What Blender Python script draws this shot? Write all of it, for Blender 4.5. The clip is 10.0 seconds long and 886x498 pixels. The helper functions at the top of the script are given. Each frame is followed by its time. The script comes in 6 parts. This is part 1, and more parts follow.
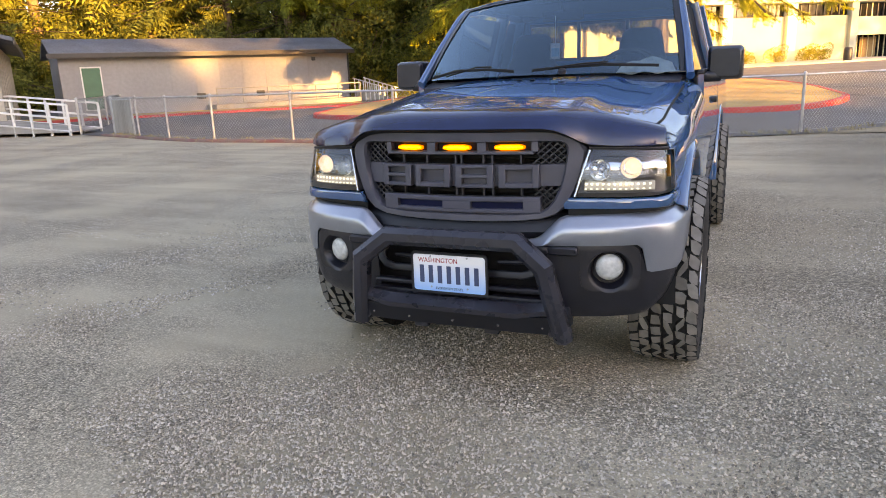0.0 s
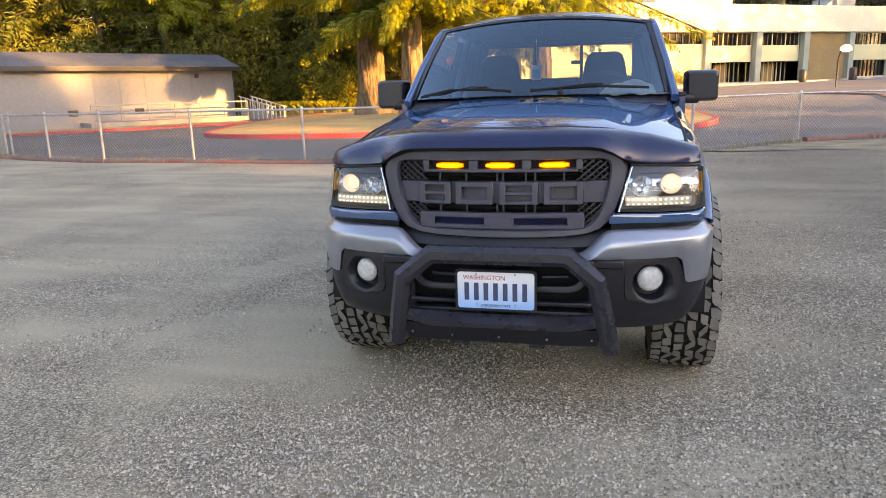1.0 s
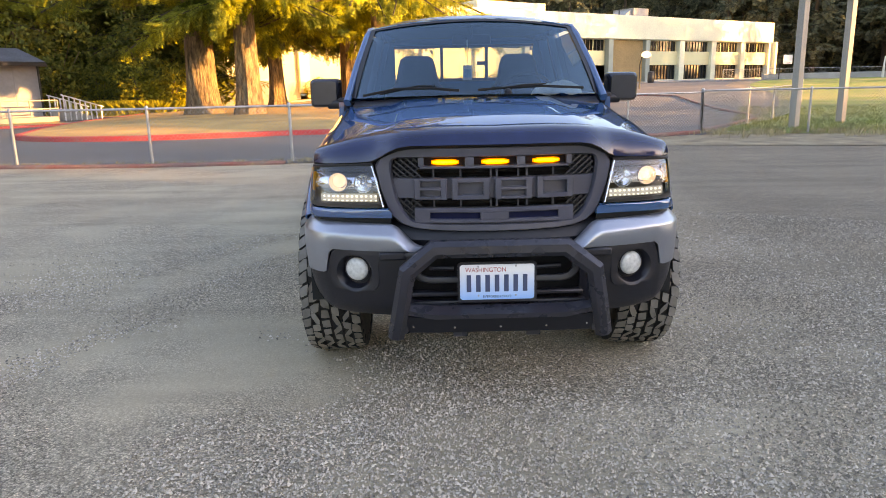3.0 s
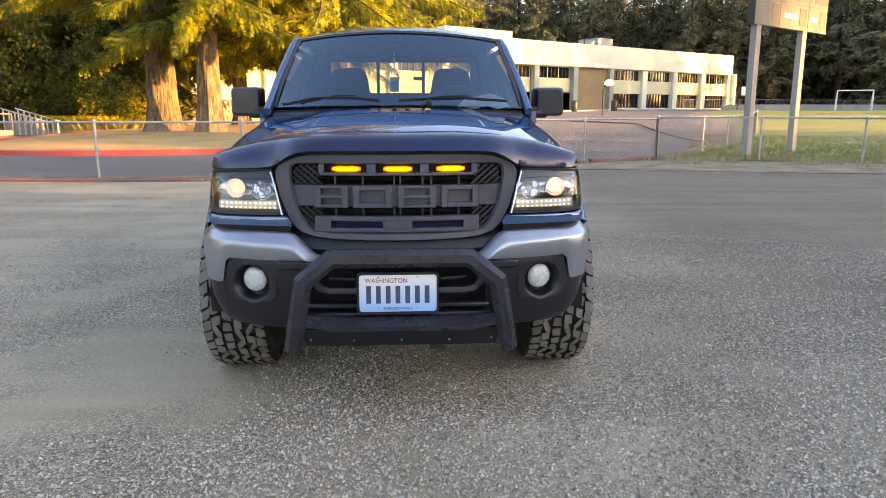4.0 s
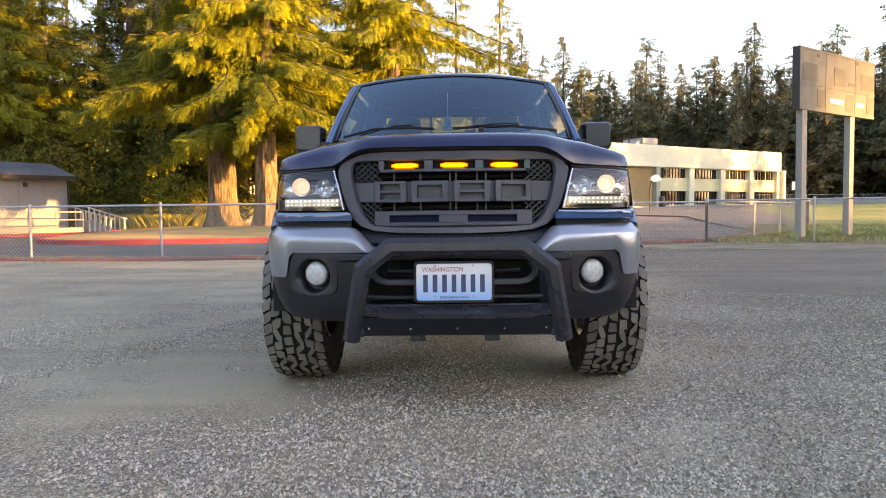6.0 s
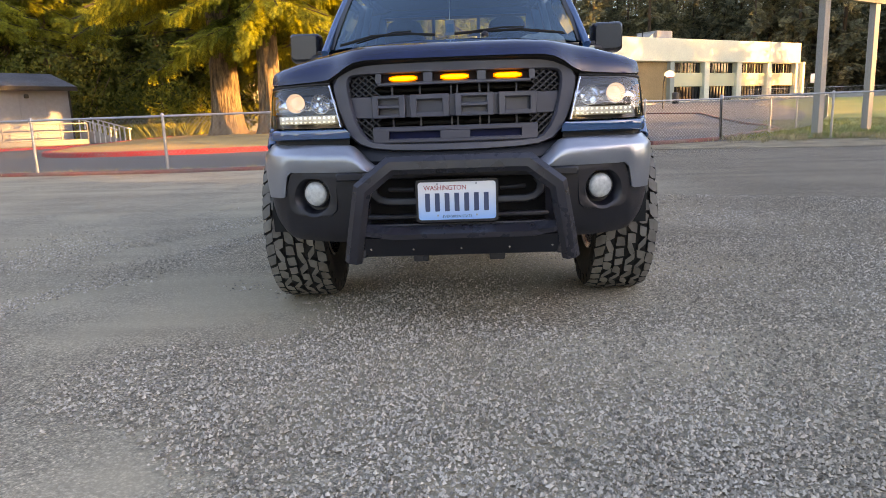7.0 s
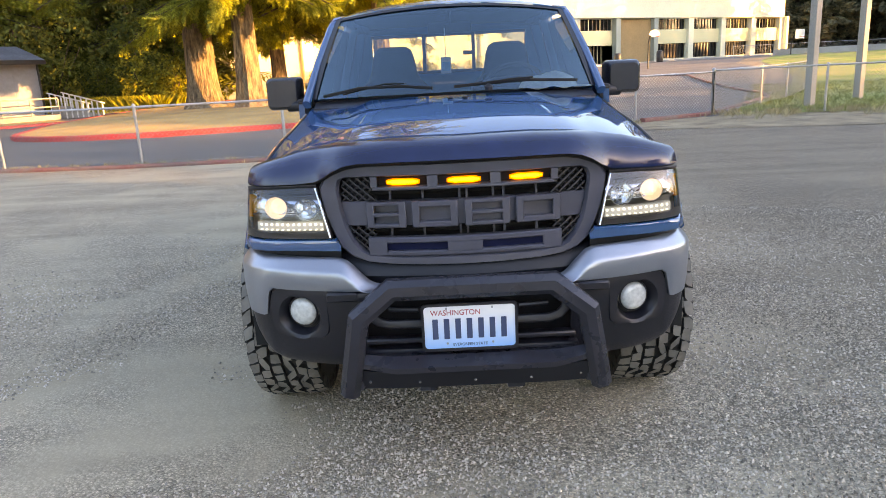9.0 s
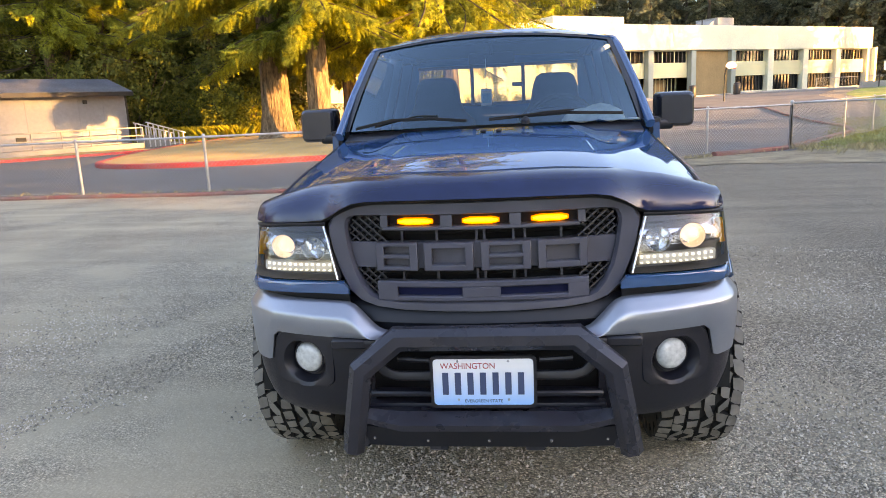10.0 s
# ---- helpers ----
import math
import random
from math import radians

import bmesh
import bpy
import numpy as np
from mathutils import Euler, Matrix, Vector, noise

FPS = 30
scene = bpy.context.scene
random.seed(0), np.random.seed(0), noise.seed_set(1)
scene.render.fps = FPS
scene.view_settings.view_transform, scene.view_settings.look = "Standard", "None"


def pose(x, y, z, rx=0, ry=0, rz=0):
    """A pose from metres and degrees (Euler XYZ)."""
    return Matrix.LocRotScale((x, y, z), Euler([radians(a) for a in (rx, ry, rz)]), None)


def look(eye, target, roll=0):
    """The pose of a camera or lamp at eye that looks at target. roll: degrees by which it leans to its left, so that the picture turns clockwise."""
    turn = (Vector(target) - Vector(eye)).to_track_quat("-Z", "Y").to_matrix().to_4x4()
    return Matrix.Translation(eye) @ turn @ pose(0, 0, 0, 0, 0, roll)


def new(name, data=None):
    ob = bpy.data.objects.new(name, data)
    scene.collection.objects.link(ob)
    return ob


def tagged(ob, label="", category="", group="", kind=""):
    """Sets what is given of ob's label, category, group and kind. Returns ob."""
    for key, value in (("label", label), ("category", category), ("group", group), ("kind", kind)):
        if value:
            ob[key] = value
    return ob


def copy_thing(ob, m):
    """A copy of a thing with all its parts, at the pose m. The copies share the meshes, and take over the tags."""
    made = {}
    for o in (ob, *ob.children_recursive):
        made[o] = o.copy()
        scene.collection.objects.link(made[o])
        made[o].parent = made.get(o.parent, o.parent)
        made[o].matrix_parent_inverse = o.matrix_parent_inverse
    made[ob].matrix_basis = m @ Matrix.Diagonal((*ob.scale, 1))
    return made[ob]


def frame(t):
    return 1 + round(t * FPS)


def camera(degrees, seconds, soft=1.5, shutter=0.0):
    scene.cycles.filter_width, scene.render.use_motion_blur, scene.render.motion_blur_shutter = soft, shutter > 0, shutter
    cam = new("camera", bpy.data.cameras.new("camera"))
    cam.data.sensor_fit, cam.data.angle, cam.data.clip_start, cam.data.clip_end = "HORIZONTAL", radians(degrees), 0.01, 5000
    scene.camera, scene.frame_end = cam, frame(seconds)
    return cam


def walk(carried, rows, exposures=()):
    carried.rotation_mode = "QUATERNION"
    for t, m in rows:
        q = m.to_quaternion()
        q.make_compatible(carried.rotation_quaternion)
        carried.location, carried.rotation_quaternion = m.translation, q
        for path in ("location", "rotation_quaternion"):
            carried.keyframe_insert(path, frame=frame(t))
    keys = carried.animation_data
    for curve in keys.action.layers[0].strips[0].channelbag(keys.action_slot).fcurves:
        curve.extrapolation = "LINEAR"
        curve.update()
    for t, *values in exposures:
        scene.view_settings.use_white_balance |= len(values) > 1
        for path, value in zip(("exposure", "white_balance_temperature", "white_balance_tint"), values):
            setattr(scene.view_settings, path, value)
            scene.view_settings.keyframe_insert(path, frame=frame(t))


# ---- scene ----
cam = camera(65.0, 10.0, 0.8)
PATH = [
    (0, (1.059, -2.345, 1.284), (0.252, -0.58, 0.801), -2.4),
    (0.5, (0.755, -2.421, 1.314), (0.091, -0.597, 0.831), -1.7),
    (1, (0.475, -2.546, 1.3), (-0.021, -0.66, 0.859), -1.7),
    (1.5, (0.251, -2.586, 1.314), (-0.028, -0.663, 0.839), 0.8),
    (1.7, (0.169, -2.601, 1.312), (-0.086, -0.671, 0.853), -1.5),
    (2, (0.068, -2.543, 1.312), (-0.229, -0.609, 0.901), -4.4),
    (2.5, (-0.141, -2.663, 1.311), (-0.311, -0.728, 0.836), -3.3),
    (2.7, (-0.194, -2.701, 1.311), (-0.275, -0.759, 0.837), -2.8),
    (3.8, (0.036, -2.62, 1.276), (0.071, -0.658, 0.89), 0.1),
    (4, (0.09, -2.612, 1.237), (0.162, -0.651, 0.848), -0.0),
    (4.2, (0.115, -2.632, 1.141), (0.226, -0.662, 0.815), 0.1),
    (4.5, (0.124, -2.666, 0.955), (0.109, -0.679, 0.725), -3.2),
    (4.7, (0.109, -2.731, 0.864), (0.047, -0.746, 0.632), -3.7),
    (5, (0.071, -2.73, 0.828), (0.012, -0.736, 0.688), -1.9),
    (5.5, (0.043, -2.75, 0.829), (-0.026, -0.754, 0.723), -0.4),
    (6.8, (0.083, -2.722, 0.799), (0.013, -0.725, 0.704), -1.7),
    (7, (0.083, -2.663, 0.87), (-0.014, -0.701, 0.493), -2.0),
    (7.2, (0.087, -2.644, 1.014), (0.013, -0.703, 0.538), -0.9),
    (7.3, (0.089, -2.649, 1.109), (0.023, -0.709, 0.627), -1.2),
    (7.5, (0.119, -2.625, 1.256), (0.023, -0.676, 0.818), -2.0),
    (8, (0.149, -2.584, 1.368), (-0.044, -0.634, 0.967), -2.7),
    (8.5, (0.029, -2.385, 1.35), (-0.106, -0.431, 0.944), -2.4),
    (9, (0.001, -2.158, 1.358), (-0.056, -0.22, 0.867), -3.0),
    (9.5, (0.114, -1.999, 1.356), (-0.127, -0.051, 0.973), -2.3),
    (10, (0.158, -1.954, 1.351), (-0.089, -0.009, 0.954), -2.8),
]
walk(cam, [(t, look(eye, target, roll)) for t, eye, target, roll in PATH], [(0.0, 2.06, 18000, 35), (2.5, 2.07, 17500, 34), (5.0, 2.02, 16500, 33), (6.9, 1.84, 16500, 35), (7.5, 2.05, 16200, 33), (8.5, 2.21, 16000, 32), (10.0, 2.21, 16000, 32)])

# ---- light ----
SUN_AZ, SUN_EL = 112.0, 10.0          # degrees clockwise from +y, and up
world = bpy.data.worlds.new("sky")
scene.world = world
world.use_nodes = True
wn = world.node_tree
sky = wn.nodes.new("ShaderNodeTexSky")
sky.sky_type, sky.sun_disc = "NISHITA", False
sky.sun_elevation, sky.sun_rotation = radians(SUN_EL), radians(SUN_AZ)
sky.air_density, sky.dust_density, sky.ozone_density = 1.0, 0.9, 4.8
sky.altitude = 0
wn.nodes["Background"].inputs["Strength"].default_value = 0.31
wn.links.new(sky.outputs[0], wn.nodes["Background"].inputs["Color"])
sun_to = Vector((math.sin(radians(SUN_AZ)) * math.cos(radians(SUN_EL)), math.cos(radians(SUN_AZ)) * math.cos(radians(SUN_EL)), math.sin(radians(SUN_EL))))
sun_data = bpy.data.lights.new("sun", "SUN")
sun_data.energy, sun_data.angle, sun_data.color = 5.0, radians(0.6), (1.0, 0.74, 0.37)
sun = new("sun", sun_data)
sun.matrix_world = look(sun_to * 300, (0, 0, 0))


# ---- materials ----
def mat(name, color, rough=0.6, metal=0.0, coat=0.0, coat_rough=0.05, spec=0.5, vary=0.0, scale=8.0, fine=0.0, fine_scale=120.0, bump=0.0, bump_scale=200.0,
        tint=None, island=0.0, obj_random=0.0, emit=None, emit_power=0.0, stretch=(1, 1, 1), bump_dist=0.002, rough_vary=0.0):
    m = bpy.data.materials.new(name)
    m.use_nodes = True
    nt = m.node_tree
    p = nt.nodes["Principled BSDF"]
    p.inputs["Base Color"].default_value = (*color, 1)
    p.inputs["Roughness"].default_value, p.inputs["Metallic"].default_value = rough, metal
    p.inputs["Coat Weight"].default_value, p.inputs["Coat Roughness"].default_value = coat, coat_rough
    p.inputs["Specular IOR Level"].default_value = spec
    if emit:
        p.inputs["Emission Color"].default_value, p.inputs["Emission Strength"].default_value = (*emit, 1), emit_power
    co = nt.nodes.new("ShaderNodeTexCoord")
    mp = nt.nodes.new("ShaderNodeMapping")
    mp.inputs["Scale"].default_value = stretch
    nt.links.new(co.outputs["Object"], mp.inputs["Vector"])
    last = None

    def noise_node(s, detail=4.0):
        n = nt.nodes.new("ShaderNodeTexNoise")
        n.inputs["Scale"].default_value, n.inputs["Detail"].default_value = s, detail
        nt.links.new(mp.outputs[0], n.inputs["Vector"])
        return n

    def mixed(a, b, fac):
        x = nt.nodes.new("ShaderNodeMix")
        x.data_type = "RGBA"
        if isinstance(a, tuple):
            x.inputs["A"].default_value = (*a, 1)
        else:
            nt.links.new(a, x.inputs["A"])
        if isinstance(b, tuple):
            x.inputs["B"].default_value = (*b, 1)
        else:
            nt.links.new(b, x.inputs["B"])
        nt.links.new(fac, x.inputs["Factor"])
        return x.outputs["Result"]

    def ramp(src, lo, hi, a=0.0, b=1.0):
        r = nt.nodes.new("ShaderNodeMapRange")
        for key, v in zip(("From Min", "From Max", "To Min", "To Max"), (lo, hi, a, b)):
            r.inputs[key].default_value = v
        nt.links.new(src, r.inputs["Value"])
        return r.outputs[0]

    if vary:
        other = tint or tuple(c * (1 - vary) for c in color)
        last = mixed(color, other, ramp(noise_node(scale).outputs["Fac"], 0.35, 0.68))
    if fine:
        f = ramp(noise_node(fine_scale, 2.0).outputs["Fac"], 0.3, 0.7, 1 - fine, 1 + fine)
        x = nt.nodes.new("ShaderNodeVectorMath")
        x.operation = "MULTIPLY"
        if last is None:
            x.inputs[0].default_value = color
        else:
            nt.links.new(last, x.inputs[0])
        nt.links.new(f, x.inputs[1])
        last = x.outputs[0]
    for amount, kind, out in ((island, "ShaderNodeNewGeometry", "Random Per Island"), (obj_random, "ShaderNodeObjectInfo", "Random")):
        if amount:
            g = nt.nodes.new(kind)
            x = nt.nodes.new("ShaderNodeVectorMath")
            x.operation = "MULTIPLY"
            if last is None:
                x.inputs[0].default_value = color
            else:
                nt.links.new(last, x.inputs[0])
            nt.links.new(ramp(g.outputs[out], 0, 1, 1 - amount, 1 + amount), x.inputs[1])
            last = x.outputs[0]
    if last is not None:
        nt.links.new(last, p.inputs["Base Color"])
    if rough_vary:
        nt.links.new(ramp(noise_node(scale * 1.7).outputs["Fac"], 0.3, 0.7, rough - rough_vary, rough + rough_vary), p.inputs["Roughness"])
    if bump:
        b = nt.nodes.new("ShaderNodeBump")
        b.inputs["Strength"].default_value, b.inputs["Distance"].default_value = bump, bump_dist
        nt.links.new(noise_node(bump_scale, 5.0).outputs["Fac"], b.inputs["Height"])
        nt.links.new(b.outputs[0], p.inputs["Normal"])
    return m


def glass(name, tint, gloss=(1.0, 1.0, 1.0), rough=0.0, ior=1.5):
    """A pane: tinted see-through with Fresnel gloss."""
    m = bpy.data.materials.new(name)
    m.use_nodes = True
    nt = m.node_tree
    nt.nodes.remove(nt.nodes["Principled BSDF"])
    t, g, mix, fr = (nt.nodes.new(k) for k in ("ShaderNodeBsdfTransparent", "ShaderNodeBsdfGlossy", "ShaderNodeMixShader", "ShaderNodeFresnel"))
    t.inputs[0].default_value = (*tint, 1)
    g.inputs["Roughness"].default_value = rough
    g.inputs["Color"].default_value = (*gloss, 1)
    fr.inputs["IOR"].default_value = ior
    for a, b in ((fr.outputs[0], mix.inputs[0]), (t.outputs[0], mix.inputs[1]), (g.outputs[0], mix.inputs[2]), (mix.outputs[0], nt.nodes["Material Output"].inputs[0])):
        nt.links.new(a, b)
    return m


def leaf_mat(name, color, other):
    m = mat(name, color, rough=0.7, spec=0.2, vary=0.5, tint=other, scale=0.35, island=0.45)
    nt = m.node_tree
    p = nt.nodes["Principled BSDF"]
    tr, mix = nt.nodes.new("ShaderNodeBsdfTranslucent"), nt.nodes.new("ShaderNodeMixShader")
    mix.inputs[0].default_value = 0.18
    src = p.inputs["Base Color"].links[0].from_socket
    nt.links.new(src, tr.inputs[0])
    nt.links.new(p.outputs[0], mix.inputs[1])
    nt.links.new(tr.outputs[0], mix.inputs[2])
    nt.links.new(mix.outputs[0], nt.nodes["Material Output"].inputs[0])
    return m


PAINT = mat("blue_paint", (0.002, 0.090, 0.222), rough=0.5, spec=0.0, coat=1.0, coat_rough=0.02, fine=0.12, fine_scale=900.0, vary=0.12, scale=3.0)
PAINT.node_tree.nodes["Principled BSDF"].inputs["Coat IOR"].default_value = 2.1
SILVER = mat("gray_metallic_paint", (0.35, 0.395, 0.455), rough=0.31, metal=0.75, coat=0.5, coat_rough=0.12, fine=0.08, fine_scale=700.0, vary=0.12, scale=5.0)
PLASTIC = mat("black_textured_plastic", (0.014, 0.015, 0.022), rough=0.36, vary=0.3, scale=7.0, bump=0.35, bump_scale=900.0, bump_dist=0.001, rough_vary=0.08)
POWDER = mat("black_powdercoat", (0.024, 0.026, 0.037), rough=0.29, spec=0.65, vary=0.25, scale=9.0, bump=0.3, bump_scale=1200.0, bump_dist=0.0008, rough_vary=0.06)
GRILLE = mat("charcoal_grille_plastic", (0.074, 0.078, 0.103), rough=0.32, vary=0.2, scale=9.0, bump=0.25, bump_scale=900.0, bump_dist=0.001)
VALANCE = mat("dark_gloss_valance", (0.006, 0.008, 0.014), rough=0.5, vary=0.2, scale=6.0)
SLOT = mat("dark_navy_slot", (0.004, 0.010, 0.045), rough=0.5, spec=0.12, vary=0.2, scale=9.0)
FRIT = mat("black_glass_border", (0.008, 0.009, 0.012), rough=0.25, vary=0.2, scale=9.0)
# near-black for dark parts; in recesses its colour stands for deep shade
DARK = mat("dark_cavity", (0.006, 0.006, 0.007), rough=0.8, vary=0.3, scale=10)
SMOKE = mat("smoked_acrylic", (0.004, 0.020, 0.072), rough=0.13, spec=0.6, vary=0.3, scale=6.0)
RUBBER = mat("tyre_rubber", (0.011, 0.010, 0.010), rough=0.85, vary=0.6, tint=(0.024, 0.021, 0.019), scale=14.0, bump=0.3, bump_scale=300.0)
TREAD = mat("tread_rubber", (0.215, 0.20, 0.18), rough=0.85, vary=0.5, tint=(0.15, 0.14, 0.125), scale=20.0, island=0.2, bump=0.4, bump_scale=400.0)
CHROME = mat("chrome", (0.75, 0.76, 0.78), rough=0.12, metal=1.0)
SATIN = mat("satin_reflector", (0.42, 0.43, 0.45), rough=0.22, metal=1.0)
HOUSING = mat("lamp_housing", (0.09, 0.09, 0.1), rough=0.35, metal=0.5)
LENS = glass("clear_lens", (0.95, 0.96, 0.97), ior=1.75)
WINDSHIELD = glass("windshield_glass", (0.70, 0.84, 0.88), gloss=(0.44, 0.80, 0.96), ior=2.35)
DOORGLASS = glass("dark_door_glass", (0.20, 0.23, 0.24), gloss=(0.25, 0.3, 0.34))
REARGLASS = glass("dark_rear_glass", (0.56, 0.57, 0.53))
FROST = mat("fog_lamp_glass", (0.62, 0.64, 0.62), rough=0.16, coat=1.0, vary=0.3, scale=60.0, bump=0.6, bump_scale=90.0)
LAMP = mat("projector_light", (0.5, 0.45, 0.38), rough=0.15, coat=1.0, emit=(1.0, 0.94, 0.82), emit_power=0.21)
LED = mat("led_light", (0.8, 0.8, 0.8), emit=(0.66, 0.92, 1.0), emit_power=0.30)
AMBER = mat("amber_light", (1, 0.5, 0.05), emit=(1.0, 0.45, 0.04), emit_power=1.1)
MIRRORCAP = mat("satin_black_mirror_cap", (0.020, 0.023, 0.034), rough=0.26, spec=0.7, vary=0.2, scale=6.0)
REFLECTOR = mat("bright_reflector", (0.72, 0.76, 0.82), rough=0.13, metal=1.0)
# faint emission stands for LED light falling on the tray
TRAY = mat("pearl_light_tray", (0.66, 0.68, 0.68), rough=0.25, metal=0.3, emit=(0.66, 0.92, 1.0), emit_power=0.03)
AMBERRIM = mat("amber_lamp_rim", (0.8, 0.3, 0.02), rough=0.2, emit=(1.0, 0.22, 0.0), emit_power=0.35)
AMBERLENS = mat("amber_lens", (0.75, 0.26, 0.02), rough=0.15, coat=1.0)
FABRIC = mat("gray_fabric", (0.016, 0.017, 0.020), rough=0.95, vary=0.3, scale=20, fine=0.2, fine_scale=300)
DASH = mat("dash_vinyl", (0.02, 0.022, 0.026), rough=0.7, vary=0.25, scale=12, bump=0.2)
CLOTH = mat("white_cloth", (0.72, 0.76, 0.70), rough=0.85, vary=0.25, scale=30, bump=0.5, bump_scale=60)
TAGBLUE = mat("light_blue_card", (0.22, 0.70, 0.84), rough=0.5, vary=0.15, scale=60)
WHITECARD = mat("white_card", (0.88, 0.90, 0.88), rough=0.5, vary=0.08, scale=40)
PLATE_RED = mat("plate_red", (0.55, 0.05, 0.06), rough=0.4)
PLATE_INK = mat("plate_ink", (0.04, 0.075, 0.15), rough=0.4)
STEEL = mat("galvanised_steel", (0.50, 0.51, 0.52), rough=0.42, metal=0.6, vary=0.3, scale=6.0, fine=0.1)
WIRE = mat("galvanised_wire", (0.40, 0.41, 0.42), rough=0.45, metal=0.5, vary=0.2, scale=3.0)
BARK = mat("fir_bark", (0.25, 0.18, 0.115), rough=0.95, vary=0.7, tint=(0.075, 0.052, 0.035), scale=7.0, stretch=(1, 1, 0.22), bump=1.0, bump_scale=9.0, bump_dist=0.09, fine=0.35, fine_scale=26.0)
# gold clumps among dark green: sun and shade on the boughs put into the colour
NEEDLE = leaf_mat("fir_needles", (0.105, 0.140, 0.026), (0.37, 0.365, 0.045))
# pale gray-green: distance haze put into the needle colour
FARNEEDLE = leaf_mat("hazy_far_needles", (0.075, 0.090, 0.062), (0.150, 0.150, 0.080))
LIMBWOOD = mat("dark_limb_bark", (0.07, 0.052, 0.036), rough=0.95, vary=0.4, scale=2.0)
# darker copy for firs and shrubs in shade, the shade being in the colour
SHADENEEDLE = leaf_mat("shaded_fir_needles", (0.078, 0.105, 0.030), (0.22, 0.22, 0.045))
# yellowed base stands for sun on the shrubs and weeds
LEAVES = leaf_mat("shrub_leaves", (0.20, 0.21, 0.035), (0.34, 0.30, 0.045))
DRYGRASS = leaf_mat("dry_grass", (0.31, 0.26, 0.155), (0.40, 0.34, 0.21))
STONES = mat("gravel_stone", (0.46, 0.405, 0.345), rough=0.9, island=0.63, vary=0.3, tint=(0.38, 0.315, 0.25), scale=1.2)
ASPHALT = mat("asphalt", (0.14, 0.138, 0.136), rough=0.9, vary=0.3, scale=0.5, fine=0.25, fine_scale=60.0, bump=0.4, bump_scale=90.0)
DUFF = mat("dry_soil_and_needles", (0.62, 0.38, 0.14), rough=0.97, vary=0.5, tint=(0.42, 0.26, 0.10), scale=0.7, fine=0.35, fine_scale=25.0, bump=0.8, bump_scale=20.0, bump_dist=0.03)
SOIL = mat("brown_soil", (0.20, 0.155, 0.105), rough=0.97, vary=0.6, tint=(0.36, 0.29, 0.19), scale=1.6, fine=0.35, fine_scale=30.0, bump=0.8, bump_scale=25.0, bump_dist=0.03)
LAWN = mat("lawn", (0.15, 0.245, 0.05), rough=0.95, vary=0.6, tint=(0.34, 0.30, 0.11), scale=0.35, fine=0.4, fine_scale=14.0, bump=0.9, bump_scale=40.0, bump_dist=0.03)
REDKERB = mat("red_painted_kerb", (0.62, 0.035, 0.035), rough=0.7, vary=0.35, tint=(0.48, 0.08, 0.07), scale=1.4, fine=0.2, fine_scale=40.0)
FADEDKERB = mat("faded_red_kerb", (0.26, 0.085, 0.075), rough=0.85, vary=0.6, tint=(0.20, 0.15, 0.13), scale=1.8, fine=0.3, fine_scale=40.0)
CONCRETE = mat("concrete", (0.40, 0.385, 0.36), rough=0.9, vary=0.25, scale=0.7, fine=0.15, fine_scale=30.0, bump=0.3, bump_scale=60.0)
GRAYSIDING = mat("gray_siding", (0.29, 0.292, 0.305), rough=0.7, vary=0.12, scale=0.5, fine=0.06, fine_scale=6.0)
TANSIDING = mat("tan_siding", (0.42, 0.37, 0.31), rough=0.7, vary=0.12, scale=0.5, fine=0.06, fine_scale=6.0)
ROOFING = mat("gray_shingle_roof", (0.15, 0.16, 0.18), rough=0.85, vary=0.25, scale=1.0, fine=0.2, fine_scale=12.0)
TRIMWHITE = mat("white_trim_paint", (0.74, 0.74, 0.72), rough=0.5, vary=0.12, scale=2.0)
GREENDOOR = mat("green_door_paint", (0.03, 0.16, 0.10), rough=0.45, vary=0.2, scale=2.0)
CREAM = mat("cream_stucco", (0.85, 0.78, 0.58), rough=0.85, vary=0.12, scale=0.25, fine=0.06, fine_scale=5.0)
PALEWALL = mat("pale_spandrel_panel", (0.80, 0.70, 0.42), rough=0.75, vary=0.12, scale=0.3)
BRICKTAN = mat("tan_brick_wall", (0.44, 0.27, 0.13), rough=0.9, vary=0.2, scale=0.4, fine=0.12, fine_scale=8.0)
COLUMN = mat("gray_green_column", (0.40, 0.43, 0.36), rough=0.7, vary=0.15, scale=0.6)
WINDOWDARK = mat("dark_window_glass", (0.012, 0.014, 0.016), rough=0.08, spec=0.6, vary=0.4, scale=0.8)
FRAMEDARK = mat("dark_window_frame", (0.035, 0.035, 0.035), rough=0.5, vary=0.2, scale=2.0)
BOARD = mat("weathered_scoreboard_panel", (0.19, 0.185, 0.165), rough=0.8, vary=0.5, tint=(0.125, 0.120, 0.10), scale=1.6, fine=0.1, fine_scale=20.0)
BOARDDARK = mat("scoreboard_dark_window", (0.080, 0.075, 0.052), rough=0.6, vary=0.3, scale=3.0)
WEATHERED = mat("weathered_gray_wood", (0.36, 0.34, 0.31), rough=0.85, vary=0.3, scale=2.0, stretch=(1, 1, 0.15), fine=0.15)


